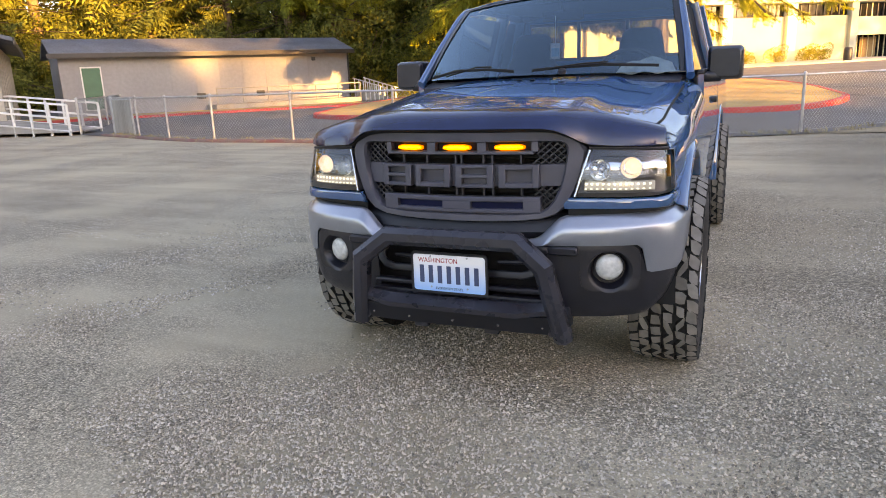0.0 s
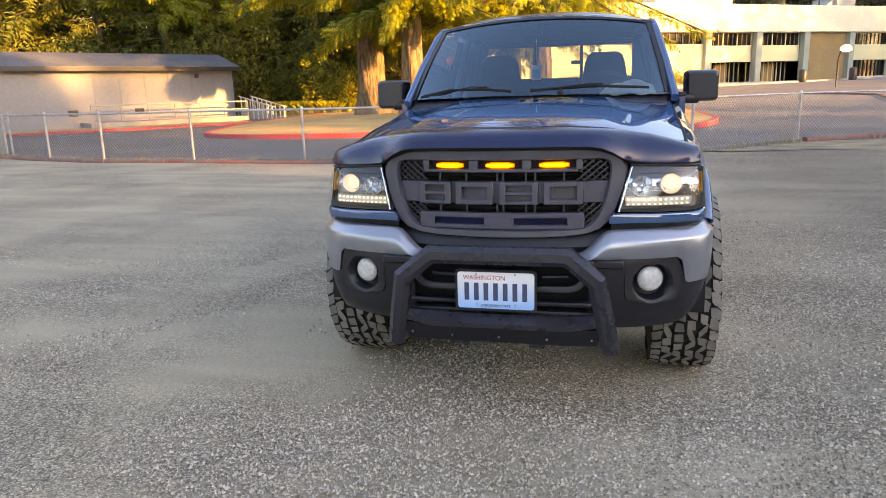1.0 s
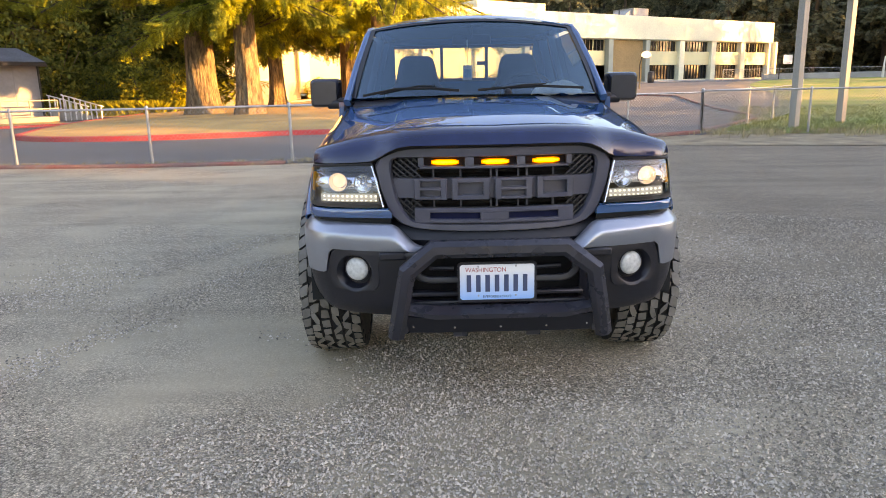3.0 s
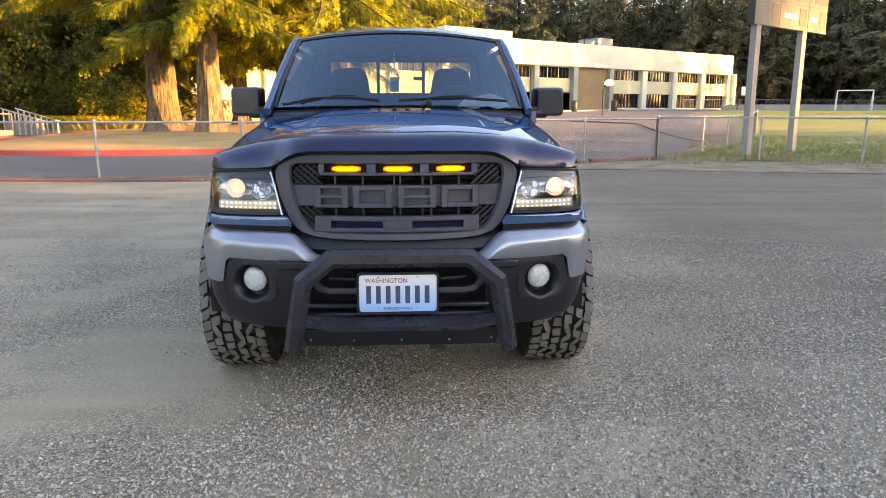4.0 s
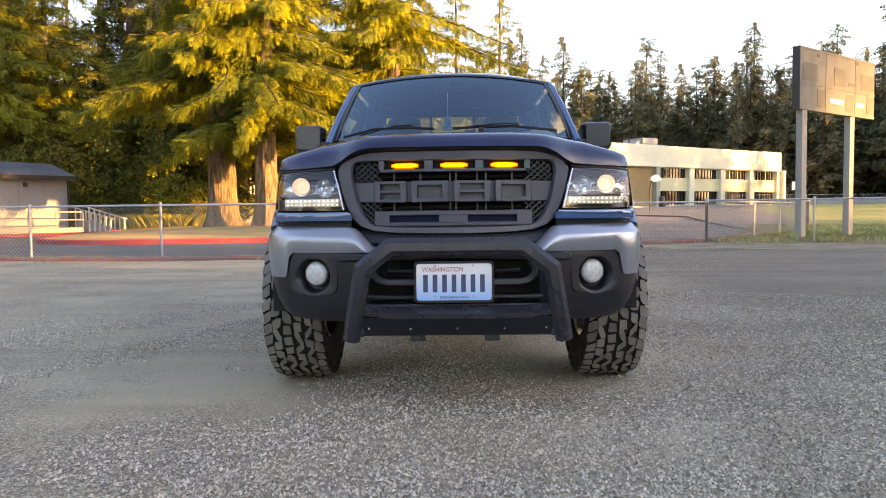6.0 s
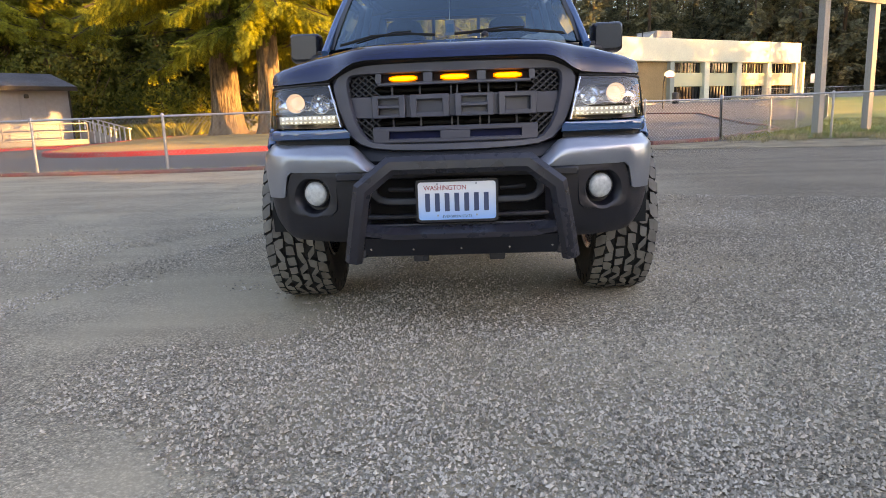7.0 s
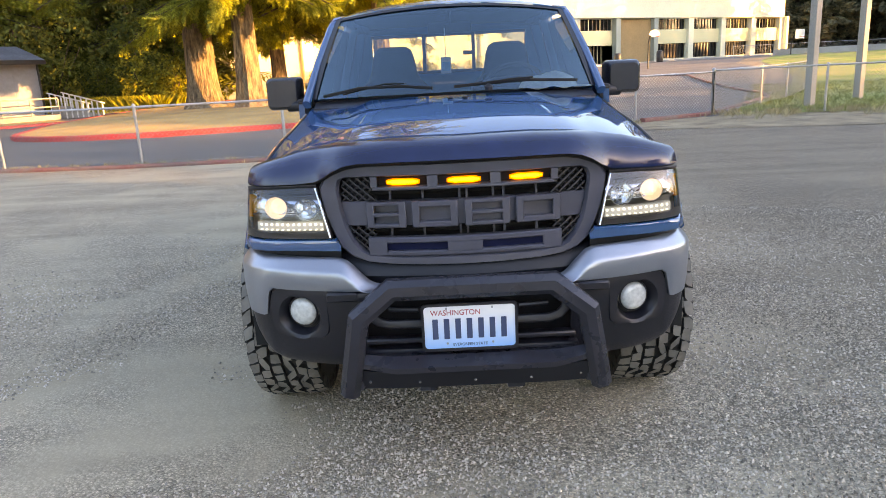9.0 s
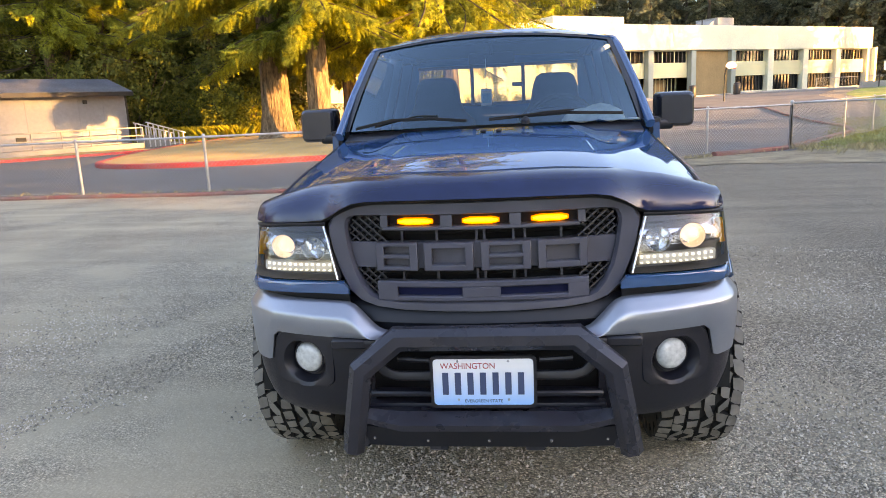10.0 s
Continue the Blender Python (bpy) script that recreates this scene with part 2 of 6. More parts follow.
def ground_mat():
    """Packed gravel: single grains, pale dusty patches and darker raked bands."""
    m = mat("packed_gravel", (0.30, 0.285, 0.25), rough=0.95, bump=1.0, bump_scale=110.0, bump_dist=0.008)
    nt = m.node_tree
    p = nt.nodes["Principled BSDF"]
    co = nt.nodes.new("ShaderNodeTexCoord")

    def node(kind, **values):
        n = nt.nodes.new(kind)
        for key, v in values.items():
            n.inputs[key.replace("_", " ")].default_value = v
        return n

    def link(a, b):
        nt.links.new(a, b)

    def span_to(src, lo, hi, a, b):
        r = node("ShaderNodeMapRange", From_Min=lo, From_Max=hi, To_Min=a, To_Max=b)
        link(src, r.inputs["Value"])
        return r.outputs[0]

    def times(a, b):
        x = nt.nodes.new("ShaderNodeMath")
        x.operation = "MULTIPLY"
        link(a, x.inputs[0])
        link(b, x.inputs[1])
        return x.outputs[0]

    def noise_of(scale, detail, **kw):
        n = node("ShaderNodeTexNoise", Scale=scale, Detail=detail, **kw)
        link(co.outputs["Object"], n.inputs["Vector"])
        return n.outputs["Fac"]

    def plus(a, b):
        x = nt.nodes.new("ShaderNodeMath")
        link(a, x.inputs[0])
        link(b, x.inputs[1])
        return x.outputs[0]

    def cells(scale):
        v = node("ShaderNodeTexVoronoi", Scale=scale, Randomness=1.0)
        link(co.outputs["Object"], v.inputs["Vector"])
        sep = nt.nodes.new("ShaderNodeSeparateColor")
        link(v.outputs["Color"], sep.inputs[0])
        return v.outputs["Distance"], sep.outputs[0]

    # fine silt lies over the stones in patches; raked lanes and the loose east side stay stony
    patch = noise_of(0.75, 5.0)
    turn = node("ShaderNodeMapping", Rotation=(0, 0, radians(-28)), Scale=(0.30, 2.3, 1))
    link(co.outputs["Object"], turn.inputs["Vector"])
    band = node("ShaderNodeTexNoise", Scale=0.9, Detail=3.0, Distortion=0.5)
    link(turn.outputs[0], band.inputs["Vector"])
    where = nt.nodes.new("ShaderNodeSeparateXYZ")
    link(co.outputs["Object"], where.inputs[0])
    loose = span_to(where.outputs[0], 0.9, 3.0, 0.0, 1.0)
    silt = times(span_to(patch, 0.42, 0.60, 0.05, 1.0), span_to(loose, 0.0, 1.0, 1.0, 0.45))
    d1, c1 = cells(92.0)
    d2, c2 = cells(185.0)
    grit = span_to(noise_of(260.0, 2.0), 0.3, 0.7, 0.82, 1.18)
    # grain edges darkened: shade between the stones put into the colour
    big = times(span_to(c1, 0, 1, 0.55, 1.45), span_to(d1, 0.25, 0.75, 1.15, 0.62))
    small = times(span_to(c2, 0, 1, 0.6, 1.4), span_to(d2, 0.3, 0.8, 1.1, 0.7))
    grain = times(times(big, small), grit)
    flat = nt.nodes.new("ShaderNodeMix")
    link(grain, flat.inputs["A"])
    flat.inputs["B"].default_value = 0.97
    link(span_to(silt, 0.0, 1.0, 0.0, 0.84), flat.inputs["Factor"])
    tone = times(times(flat.outputs["Result"], span_to(band.outputs["Fac"], 0.36, 0.60, 0.84, 1.03)), span_to(loose, 0.0, 1.0, 1.0, 0.60))
    col = nt.nodes.new("ShaderNodeMix")
    col.data_type = "RGBA"
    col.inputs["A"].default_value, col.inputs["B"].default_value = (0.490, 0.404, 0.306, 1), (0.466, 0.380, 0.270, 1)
    link(silt, col.inputs["Factor"])
    out = nt.nodes.new("ShaderNodeVectorMath")
    out.operation = "MULTIPLY"
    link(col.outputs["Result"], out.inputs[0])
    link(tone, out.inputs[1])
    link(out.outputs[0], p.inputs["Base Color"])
    bump = nt.nodes["Bump"]
    link(times(plus(span_to(d1, 0.0, 0.8, 1.0, 0.0), span_to(c1, 0, 1, 0.0, 0.6)), span_to(silt, 0.0, 1.0, 1.0, 0.1)), bump.inputs["Height"])
    return m


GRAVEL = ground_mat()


def plate_mat():
    m = mat("plate_face", (0.84, 0.85, 0.86), rough=0.35)
    nt = m.node_tree
    p = nt.nodes["Principled BSDF"]
    co, sep, mr, mx = (nt.nodes.new(k) for k in ("ShaderNodeTexCoord", "ShaderNodeSeparateXYZ", "ShaderNodeMapRange", "ShaderNodeMix"))
    mx.data_type = "RGBA"
    nt.links.new(co.outputs["Generated"], sep.inputs[0])
    nt.links.new(sep.outputs[2], mr.inputs[0])
    mr.inputs["From Min"].default_value, mr.inputs["From Max"].default_value = 0.0, 0.80
    mx.inputs["A"].default_value, mx.inputs["B"].default_value = (0.13, 0.50, 0.88, 1), (0.85, 0.85, 0.86, 1)
    nt.links.new(mr.outputs[0], mx.inputs["Factor"])
    nt.links.new(mx.outputs["Result"], p.inputs["Base Color"])
    return m


PLATEFACE = plate_mat()


# ---- mesh tools ----
def finish(bm, material, name, parent=None, label="", angle=38.0):
    bmesh.ops.recalc_face_normals(bm, faces=bm.faces)
    for f in bm.faces:
        f.smooth = True
    lim = radians(angle)
    for e in bm.edges:
        if len(e.link_faces) == 2 and e.calc_face_angle(0.0) > lim:
            e.smooth = False
    me = bpy.data.meshes.new(name)
    bm.to_mesh(me)
    bm.free()
    me.materials.append(material)
    ob = new(name, me)
    if parent:
        ob.parent = parent
    if label:
        ob["label"] = label
    return ob


def part(name, bm, material, parent, label="", angle=38.0):
    return finish(bm, material, name, parent, label, angle)


def thing(name, at=(0, 0, 0), rz=0.0, label="", category="", group="", kind=""):
    ob = new(name)
    ob.matrix_world = pose(*at, 0, 0, rz)
    return tagged(ob, label, category, group, kind)


def add_box(bm, lo, hi, bevel=0.0, segs=1, m=None):
    r = bmesh.ops.create_cube(bm, size=1.0)
    vs = r["verts"]
    for v in vs:
        v.co = Vector([lo[i] + (v.co[i] + 0.5) * (hi[i] - lo[i]) for i in range(3)])
    es = list({e for v in vs for e in v.link_edges})
    if bevel:
        r = bmesh.ops.bevel(bm, geom=es, offset=bevel, segments=segs, affect="EDGES", profile=0.6)
        vs = list({v for f in r["faces"] for v in f.verts} | {v for v in vs if v.is_valid})
    if m is not None:
        bmesh.ops.transform(bm, matrix=m, verts=[v for v in vs if v.is_valid])
    return vs


def box(lo, hi, bevel=0.0, segs=1, m=None):
    bm = bmesh.new()
    add_box(bm, lo, hi, bevel, segs, m)
    return bm


def add_loft(bm, rows, closed=False, cap=False):
    grid = [[bm.verts.new(p) for p in row] for row in rows]
    for a, b in zip(grid, grid[1:]):
        n = len(a)
        for i in range(n if closed else n - 1):
            j = (i + 1) % n
            bm.faces.new((a[i], a[j], b[j], b[i]))
    if cap and closed:
        bm.faces.new(grid[0][::-1])
        bm.faces.new(grid[-1])
    return grid


def loft(rows, closed=False, cap=False):
    bm = bmesh.new()
    add_loft(bm, rows, closed, cap)
    return bm


def shell(rows, depth):
    """A sheet with thickness: rows of points, and the vector from face to back."""
    bm = bmesh.new()
    d = Vector(depth)
    g = add_loft(bm, rows)
    h = add_loft(bm, [[Vector(p) + d for p in row] for row in rows])
    n, k = len(g), len(g[0])
    ring = [(0, i) for i in range(k)] + [(j, k - 1) for j in range(1, n)] + [(n - 1, i) for i in range(k - 2, -1, -1)] + [(j, 0) for j in range(n - 2, 0, -1)]
    for (a, b), (c, e) in zip(ring, ring[1:] + ring[:1]):
        bm.faces.new((g[a][b], g[c][e], h[c][e], h[a][b]))
    return bm


def add_sweep(bm, path, section, up=(0, 0, 1), cap=True):
    """A section of (across, up) points swept along a path, mitred at its bends."""
    path = [Vector(p) for p in path]
    rows = []
    for i, p in enumerate(path):
        a = (path[i] - path[i - 1]).normalized() if i else None
        b = (path[i + 1] - path[i]).normalized() if i < len(path) - 1 else None
        t = ((a or b) + (b or a)).normalized()
        stretch = 1 / max(0.35, t.dot(a or b))
        side = t.cross(Vector(up))
        side = side.normalized() if side.length > 1e-6 else Vector((1, 0, 0))
        top = side.cross(t).normalized()
        bend = ((b - a) if a and b else Vector((0, 0, 0)))
        row = []
        for x, y in section:
            off = side * x + top * y
            if bend.length > 1e-5:
                n = bend.normalized()
                off += n * off.dot(n) * (stretch - 1)
            row.append(p + off)
        rows.append(row)
    add_loft(bm, rows, True, cap)


def round_section(w, h, r, n=3):
    out = []
    for cx, cy, a0 in ((w / 2 - r, h / 2 - r, 0), (-w / 2 + r, h / 2 - r, 90), (-w / 2 + r, -h / 2 + r, 180), (w / 2 - r, -h / 2 + r, 270)):
        for i in range(n + 1):
            a = radians(a0 + 90 * i / n)
            out.append((cx + r * math.cos(a), cy + r * math.sin(a)))
    return out


def ring_section(r, n=10):
    return [(r * math.cos(2 * math.pi * i / n), r * math.sin(2 * math.pi * i / n)) for i in range(n)]


def tube(path, r, n=8, up=(0, 0, 1)):
    bm = bmesh.new()
    add_sweep(bm, path, ring_section(r, n), up)
    return bm


def add_revolve(bm, profile, axis_at, axis, seg=32, close=False):
    """A profile of (radius, along) turned round an axis."""
    ax = Vector(axis).normalized()
    u = ax.orthogonal().normalized()
    v = ax.cross(u)
    c = Vector(axis_at)
    rows = []
    for r, h in profile:
        rows.append([c + ax * h + (u * math.cos(2 * math.pi * i / seg) + v * math.sin(2 * math.pi * i / seg)) * max(r, 1e-4) for i in range(seg)])
    if close:
        rows.append(rows[0])
    add_loft(bm, rows, True, not close)


def revolve(profile, axis_at, axis, seg=32):
    bm = bmesh.new()
    add_revolve(bm, profile, axis_at, axis, seg)
    return bm


def add_prism(bm, outline, depth, bevel=0.0):
    """A closed outline of 3D points pushed along depth, with a cap on both ends."""
    d = Vector(depth)
    a = [bm.verts.new(p) for p in outline]
    b = [bm.verts.new(Vector(p) + d) for p in outline]
    bm.faces.new(a[::-1])
    bm.faces.new(b)
    for i in range(len(a)):
        j = (i + 1) % len(a)
        bm.faces.new((a[i], a[j], b[j], b[i]))


def prism(outline, depth):
    bm = bmesh.new()
    add_prism(bm, outline, depth)
    return bm


def frame_between(outer, inner, depth):
    """A flat ring between two outlines of the same number of points, with thickness."""
    d = Vector(depth)
    bm = bmesh.new()
    rows = [[Vector(p) for p in inner], [Vector(p) for p in outer], [Vector(p) + d for p in outer], [Vector(p) + d for p in inner], [Vector(p) for p in inner]]
    add_loft(bm, rows, True)
    bmesh.ops.remove_doubles(bm, verts=bm.verts, dist=1e-6)
    return bm


def curve(pts, x):
    """Smooth interpolation through (x, value) pairs."""
    if x <= pts[0][0]:
        return pts[0][1]
    for (x0, v0), (x1, v1) in zip(pts, pts[1:]):
        if x <= x1:
            k = (x - x0) / (x1 - x0)
            return v0 + (v1 - v0) * k
    return pts[-1][1]


def soft(pts, x, w=0.04):
    return sum(curve(pts, x + d * w) for d in (-1, -0.5, 0, 0.5, 1)) / 5


def span(a, b, n):
    return [a + (b - a) * i / (n - 1) for i in range(n)]


def mesh_np(name, verts, faces, material, parent=None):
    me = bpy.data.meshes.new(name)
    me.from_pydata(np.asarray(verts).tolist(), [], np.asarray(faces).tolist())
    me.materials.append(material)
    ob = new(name, me)
    if parent:
        ob.parent = parent
    return ob


# ---- the pickup truck ----
truck = thing("pickup_truck", (0.012, 0, 0), 0.9, "dark blue lifted pickup truck with black bull bar on gravel", "pickup truck")

HOOD_MID = [(0.06, 1.07), (0.12, 1.095), (0.2, 1.130), (0.28, 1.153), (0.45, 1.187), (0.7, 1.221), (0.95, 1.241), (1.15, 1.251), (1.5, 1.272)]
HOOD_DROP = [(0.2, 0.10), (0.5, 0.115), (1.0, 0.095), (1.5, 0.045)]


def hood_z(x, y):
    a = abs(x)
    bulge = 0.011 * (1 - min(1, max(0, (a - 0.40) / 0.07)))
    return soft(HOOD_MID, y) - curve(HOOD_DROP, y) * (a / 0.76) ** 2.8 + bulge - 0.011


def seam_x(y):
    return curve([(0.2, 0.685), (0.5, 0.712), (1.3, 0.718)], y)


def both(build):
    for s in (-1, 1):
        build(s)


# hood with a folded edge
rows = []
ys = [0.13, 0.17, 0.21, 0.26, 0.32, 0.4, 0.5, 0.62, 0.75, 0.9, 1.05, 1.2]
for y in ys:
    row = []
    for k in span(-1, 1, 41):
        x = k * seam_x(y)
        front = curve([(0, 0.20), (0.4, 0.215), (0.5, 0.235), (0.6, 0.265), (0.72, 0.31)], abs(x))
        yy = (y if y > 0.41 else front + (y - 0.13) / (0.4 - 0.13) * (0.4 - front)) + (0.22 * k * k * (y - 0.9) / 0.3 if y > 0.9 else 0)
        row.append((x, yy, hood_z(x, yy)))
    rows.append(row)
part("hood", shell(rows, (0, 0.004, -0.014)), PAINT, truck)

# dark strip laid over each seam, standing for the shade in the gap
for s in (-1, 1):
    bm = bmesh.new()
    add_sweep(bm, [(s * (seam_x(y) + 0.003), y, hood_z(seam_x(y), y) - 0.001) for y in span(0.36, 1.28, 18)], round_section(0.011, 0.007, 0.002, 1), (0, 0, 1))
    part("hood_gap", bm, DARK, truck)

# smoked deflector along the hood's front edge
low = [(0, 0.055, 1.088), (0.12, 0.057, 1.088), (0.24, 0.064, 1.088), (0.34, 0.075, 1.087), (0.385, 0.085, 1.080), (0.425, 0.104, 1.063), (0.465, 0.132, 1.038), (0.50, 0.156, 1.023), (0.56, 0.172, 1.018), (0.64, 0.196, 1.014), (0.71, 0.228, 1.012), (0.752, 0.27, 1.016)]
high = [(0, 0.207, 1.152), (0.12, 0.213, 1.154), (0.24, 0.221, 1.154), (0.34, 0.232, 1.148), (0.385, 0.237, 1.145), (0.425, 0.244, 1.14), (0.465, 0.252, 1.133), (0.5, 0.259, 1.125), (0.56, 0.275, 1.116), (0.64, 0.296, 1.097), (0.7, 0.323, 1.081), (0.738, 0.36, 1.066)]
rows = []
for k in span(0, 1, 8):
    half = [Vector(a).lerp(Vector(b), k) + Vector((0, -0.022, 0.016)) * (4 * k * (1 - k)) for a, b in zip(low, high)]
    rows.append([Vector((-p.x, p.y, p.z)) for p in half[:0:-1]] + half)
part("hood_deflector", shell(rows, (0, 0.005, 0.004)), SMOKE, truck, "smoked acrylic bug deflector")
lip = [Vector((-p[0], p[1] + 0.004, p[2] - 0.004)) for p in low[:0:-1]] + [Vector((p[0], p[1] + 0.004, p[2] - 0.004)) for p in low]
part("hood_lip", shell([[p + Vector((0, 0.01, -0.002)) for p in lip], [p + Vector((0, 0.05, -0.014)) for p in lip]], (0, 0, 0.006)), DARK, truck)

ARCH_Y, ARCH_Z, ARCH_R = 0.80, 0.44, 0.49
REAR_Y = 3.78


def side_x(y, z):
    base = curve([(0.45, 0.795), (0.6, 0.815), (0.9, 0.82), (1.0, 0.815), (1.2, 0.80)], z)
    return base * curve([(0.33, 0.95), (0.5, 0.98), (0.8, 1.0), (5.2, 1.0)], y)


def body_side(y0, y1, top, bottom, n, s, rnd=0.0):
    rows = []
    for y in span(y0, y1, n):
        zb = bottom
        for yc in (ARCH_Y, REAR_Y):
            d = abs(y - yc)
            if d < ARCH_R:
                zb = max(zb, ARCH_Z + math.sqrt(ARCH_R ** 2 - d * d))
        zt = top(y)
        row = []
        for k in span(0, 1, 9):
            z = zb + (zt - zb) * k
            row.append((s * side_x(y, z), y, z))
        rows.append(row)
    return rows


def fender(s):
    rows = []
    for y in span(0.335, 1.50, 42):
        zb = 0.56 if y > 0.5 else 0.80
        d = abs(y - ARCH_Y)
        if d < ARCH_R:
            zb = max(zb, ARCH_Z + math.sqrt(ARCH_R ** 2 - d * d))
        w = seam_x(y) + 0.006
        zs = hood_z(w, y)
        tf = curve([(0.33, 0.95), (0.5, 0.98), (0.8, 1.0)], y)
        top = [(w, zs - 0.02), (w, zs), (w + (0.745 - w) * 0.6, zs - 0.012), (0.765 * tf, zs - 0.028), (0.793 * tf, zs - 0.06), (0.81 * tf, zs - 0.105)]
        zl = zs - 0.105
        row = [(s * x, y, z) for x, z in top] + [(s * side_x(y, zb + (zl - zb) * k) * (1 if k < 0.9 else 1), y, zb + (zl - zb) * k) for k in span(0.9, 0, 8)]
        rows.append(row)
    part("fender", shell(rows, (-s * 0.012, 0, -0.004)), PAINT, truck)


both(fender)


def flare(s):
    for yc in (ARCH_Y, REAR_Y):
        rows = []
        for a in span(38 if yc < 2 else 0, 188, 36):
            c, q = math.cos(radians(a)), math.sin(radians(a))
            row = []
            for x, r in ((0.795, 0.545), (0.812, 0.540), (0.824, 0.530), (0.829, 0.515), (0.825, 0.496), (0.800, 0.486)):
                row.append((s * x, yc - c * r, ARCH_Z + q * r))
            rows.append(row)
        part("fender_flare", shell(rows, (-s * 0.01, 0, 0)), PAINT, truck, "dark blue wheel arch edge")
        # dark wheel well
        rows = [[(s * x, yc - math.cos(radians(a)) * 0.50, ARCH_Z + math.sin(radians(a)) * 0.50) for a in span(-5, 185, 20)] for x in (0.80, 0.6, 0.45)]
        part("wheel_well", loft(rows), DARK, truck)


both(flare)


def doors(s):
    part("door", shell(body_side(1.51, 2.72, lambda y: 1.245, 0.50, 14, s), (-s * 0.03, 0, 0)), PAINT, truck)
    part("rear_cab_panel", shell(body_side(2.73, 3.14, lambda y: 1.245, 0.50, 6, s), (-s * 0.03, 0, 0)), PAINT, truck)
    part("bed_side", shell(body_side(3.18, 5.1, lambda y: 1.21, 0.56, 50, s), (-s * 0.06, 0, 0)), PAINT, truck)
    part("door_handle", box((s * 0.812 - 0.02, 2.45, 1.05), (s * 0.812 + 0.02, 2.62, 1.09), 0.008, 2), PLASTIC, truck)
    # pillars and roof rail round the side glass
    bm = bmesh.new()
    add_sweep(bm, [(s * 0.742, 1.42, 1.235), (s * 0.70, 1.63, 1.43), (s * 0.652, 1.835, 1.61), (s * 0.637, 1.93, 1.660), (s * 0.630, 2.2, 1.690), (s * 0.63, 3.0, 1.675)], round_section(0.040, 0.050, 0.016), (0, 0, 1))
    part("pillar", bm, PAINT, truck)
    bm = bmesh.new()
    add_sweep(bm, [(s * 0.755, 2.68, 1.23), (s * 0.64, 2.66, 1.67)], round_section(0.09, 0.05, 0.015), (0, 1, 0))
    part("pillar", bm, PAINT, truck)
    bm = bmesh.new()
    add_sweep(bm, [(s * 0.755, 3.10, 1.23), (s * 0.64, 3.02, 1.67)], round_section(0.12, 0.06, 0.015), (0, 1, 0))
    part("pillar", bm, PAINT, truck)
    rows = [[(s * x, y, z) for x, z in ((0.76, 1.24), (0.70, 1.45), (0.652, 1.64))] for y in (1.62, 2.1, 2.64)]
    rows[0] = [(s * 0.755, 1.50, 1.24), (s * 0.70, 1.69, 1.45), (s * 0.652, 1.88, 1.63)]
    ob = part("side_window", loft(rows), DOORGLASS, truck)
    ob.visible_shadow = False
    rows = [[(s * x, y, z) for x, z in ((0.76, 1.24), (0.70, 1.45), (0.652, 1.64))] for y in (2.72, 3.04)]
    ob = part("side_window", loft(rows), DOORGLASS, truck)
    ob.visible_shadow = False
    part("belt_moulding", box((s * 0.785 - 0.02, 1.5, 1.238), (s * 0.785 + 0.02, 3.12, 1.262), 0.006), PLASTIC, truck)


both(doors)

# windshield, its black surround and the cowl
WB = lambda x: Vector((x, 1.20 + 0.25 * (x / 0.72) ** 2, 1.268 - 0.012 * (x / 0.72) ** 2))
WT = lambda x: Vector((x, 1.80 + 0.09 * (x / 0.62) ** 2, 1.712 - 0.045 * (x / 0.62) ** 2))
rows = []
for k in span(0, 1, 9):
    rows.append([WB(0.725 * u).lerp(WT(0.622 * u), k) + Vector((0, -0.018, 0.012)) * (4 * k * (1 - k)) for u in span(-1, 1, 21)])
ob = part("windshield", loft(rows), WINDSHIELD, truck)
ob.visible_shadow = False


def on_glass(u, k, lift=0.004):
    return WB(0.725 * u).lerp(WT(0.622 * u), k) + Vector((0, -0.018, 0.012)) * (4 * k * (1 - k)) + Vector((0, -lift, lift * 0.8))


for u0, u1 in ((-1.0, -0.955), (0.955, 1.0)):
    part("glass_border", loft([[on_glass(u, k) for u in (u0, (u0 + u1) / 2, u1)] for k in span(0, 1, 9)]), FRIT, truck)
part("glass_border", loft([[on_glass(u, k) for u in span(-0.955, 0.955, 21)] for k in (0.965, 0.985, 1.0)]), FRIT, truck)
rows = []
for off, dz in ((-0.10, -0.030), (-0.03, -0.016), (0.02, -0.002)):
    rows.append([WB(0.70 * u) + Vector((0, off * (1 - 0.25 * u * u), dz - 0.012)) for u in span(-1, 1, 21)])
part("cowl", shell(rows, (0, 0, -0.02)), PLASTIC, truck)

# roof
rows = []
for y in (1.83, 1.88, 1.96, 2.1, 2.4, 2.8, 3.0, 3.06):
    row = []
    for u in span(-1, 1, 21):
        x = 0.640 * u
        front = 0.09 * u * u if y < 2.0 else 0.05 * u * u
        lift = curve([(1.83, 0.006), (1.88, 0.022), (1.96, 0.036), (2.1, 0.046), (2.4, 0.052), (2.8, 0.04), (3.0, 0.02), (3.06, -0.02)], y)
        row.append((x, y - 0.03 + front, 1.714 - 0.047 * abs(u) ** 2.4 + lift * (1 - 0.55 * abs(u) ** 3)))
    rows.append(row)
part("roof", shell(rows, (0, 0, -0.03)), PAINT, truck)

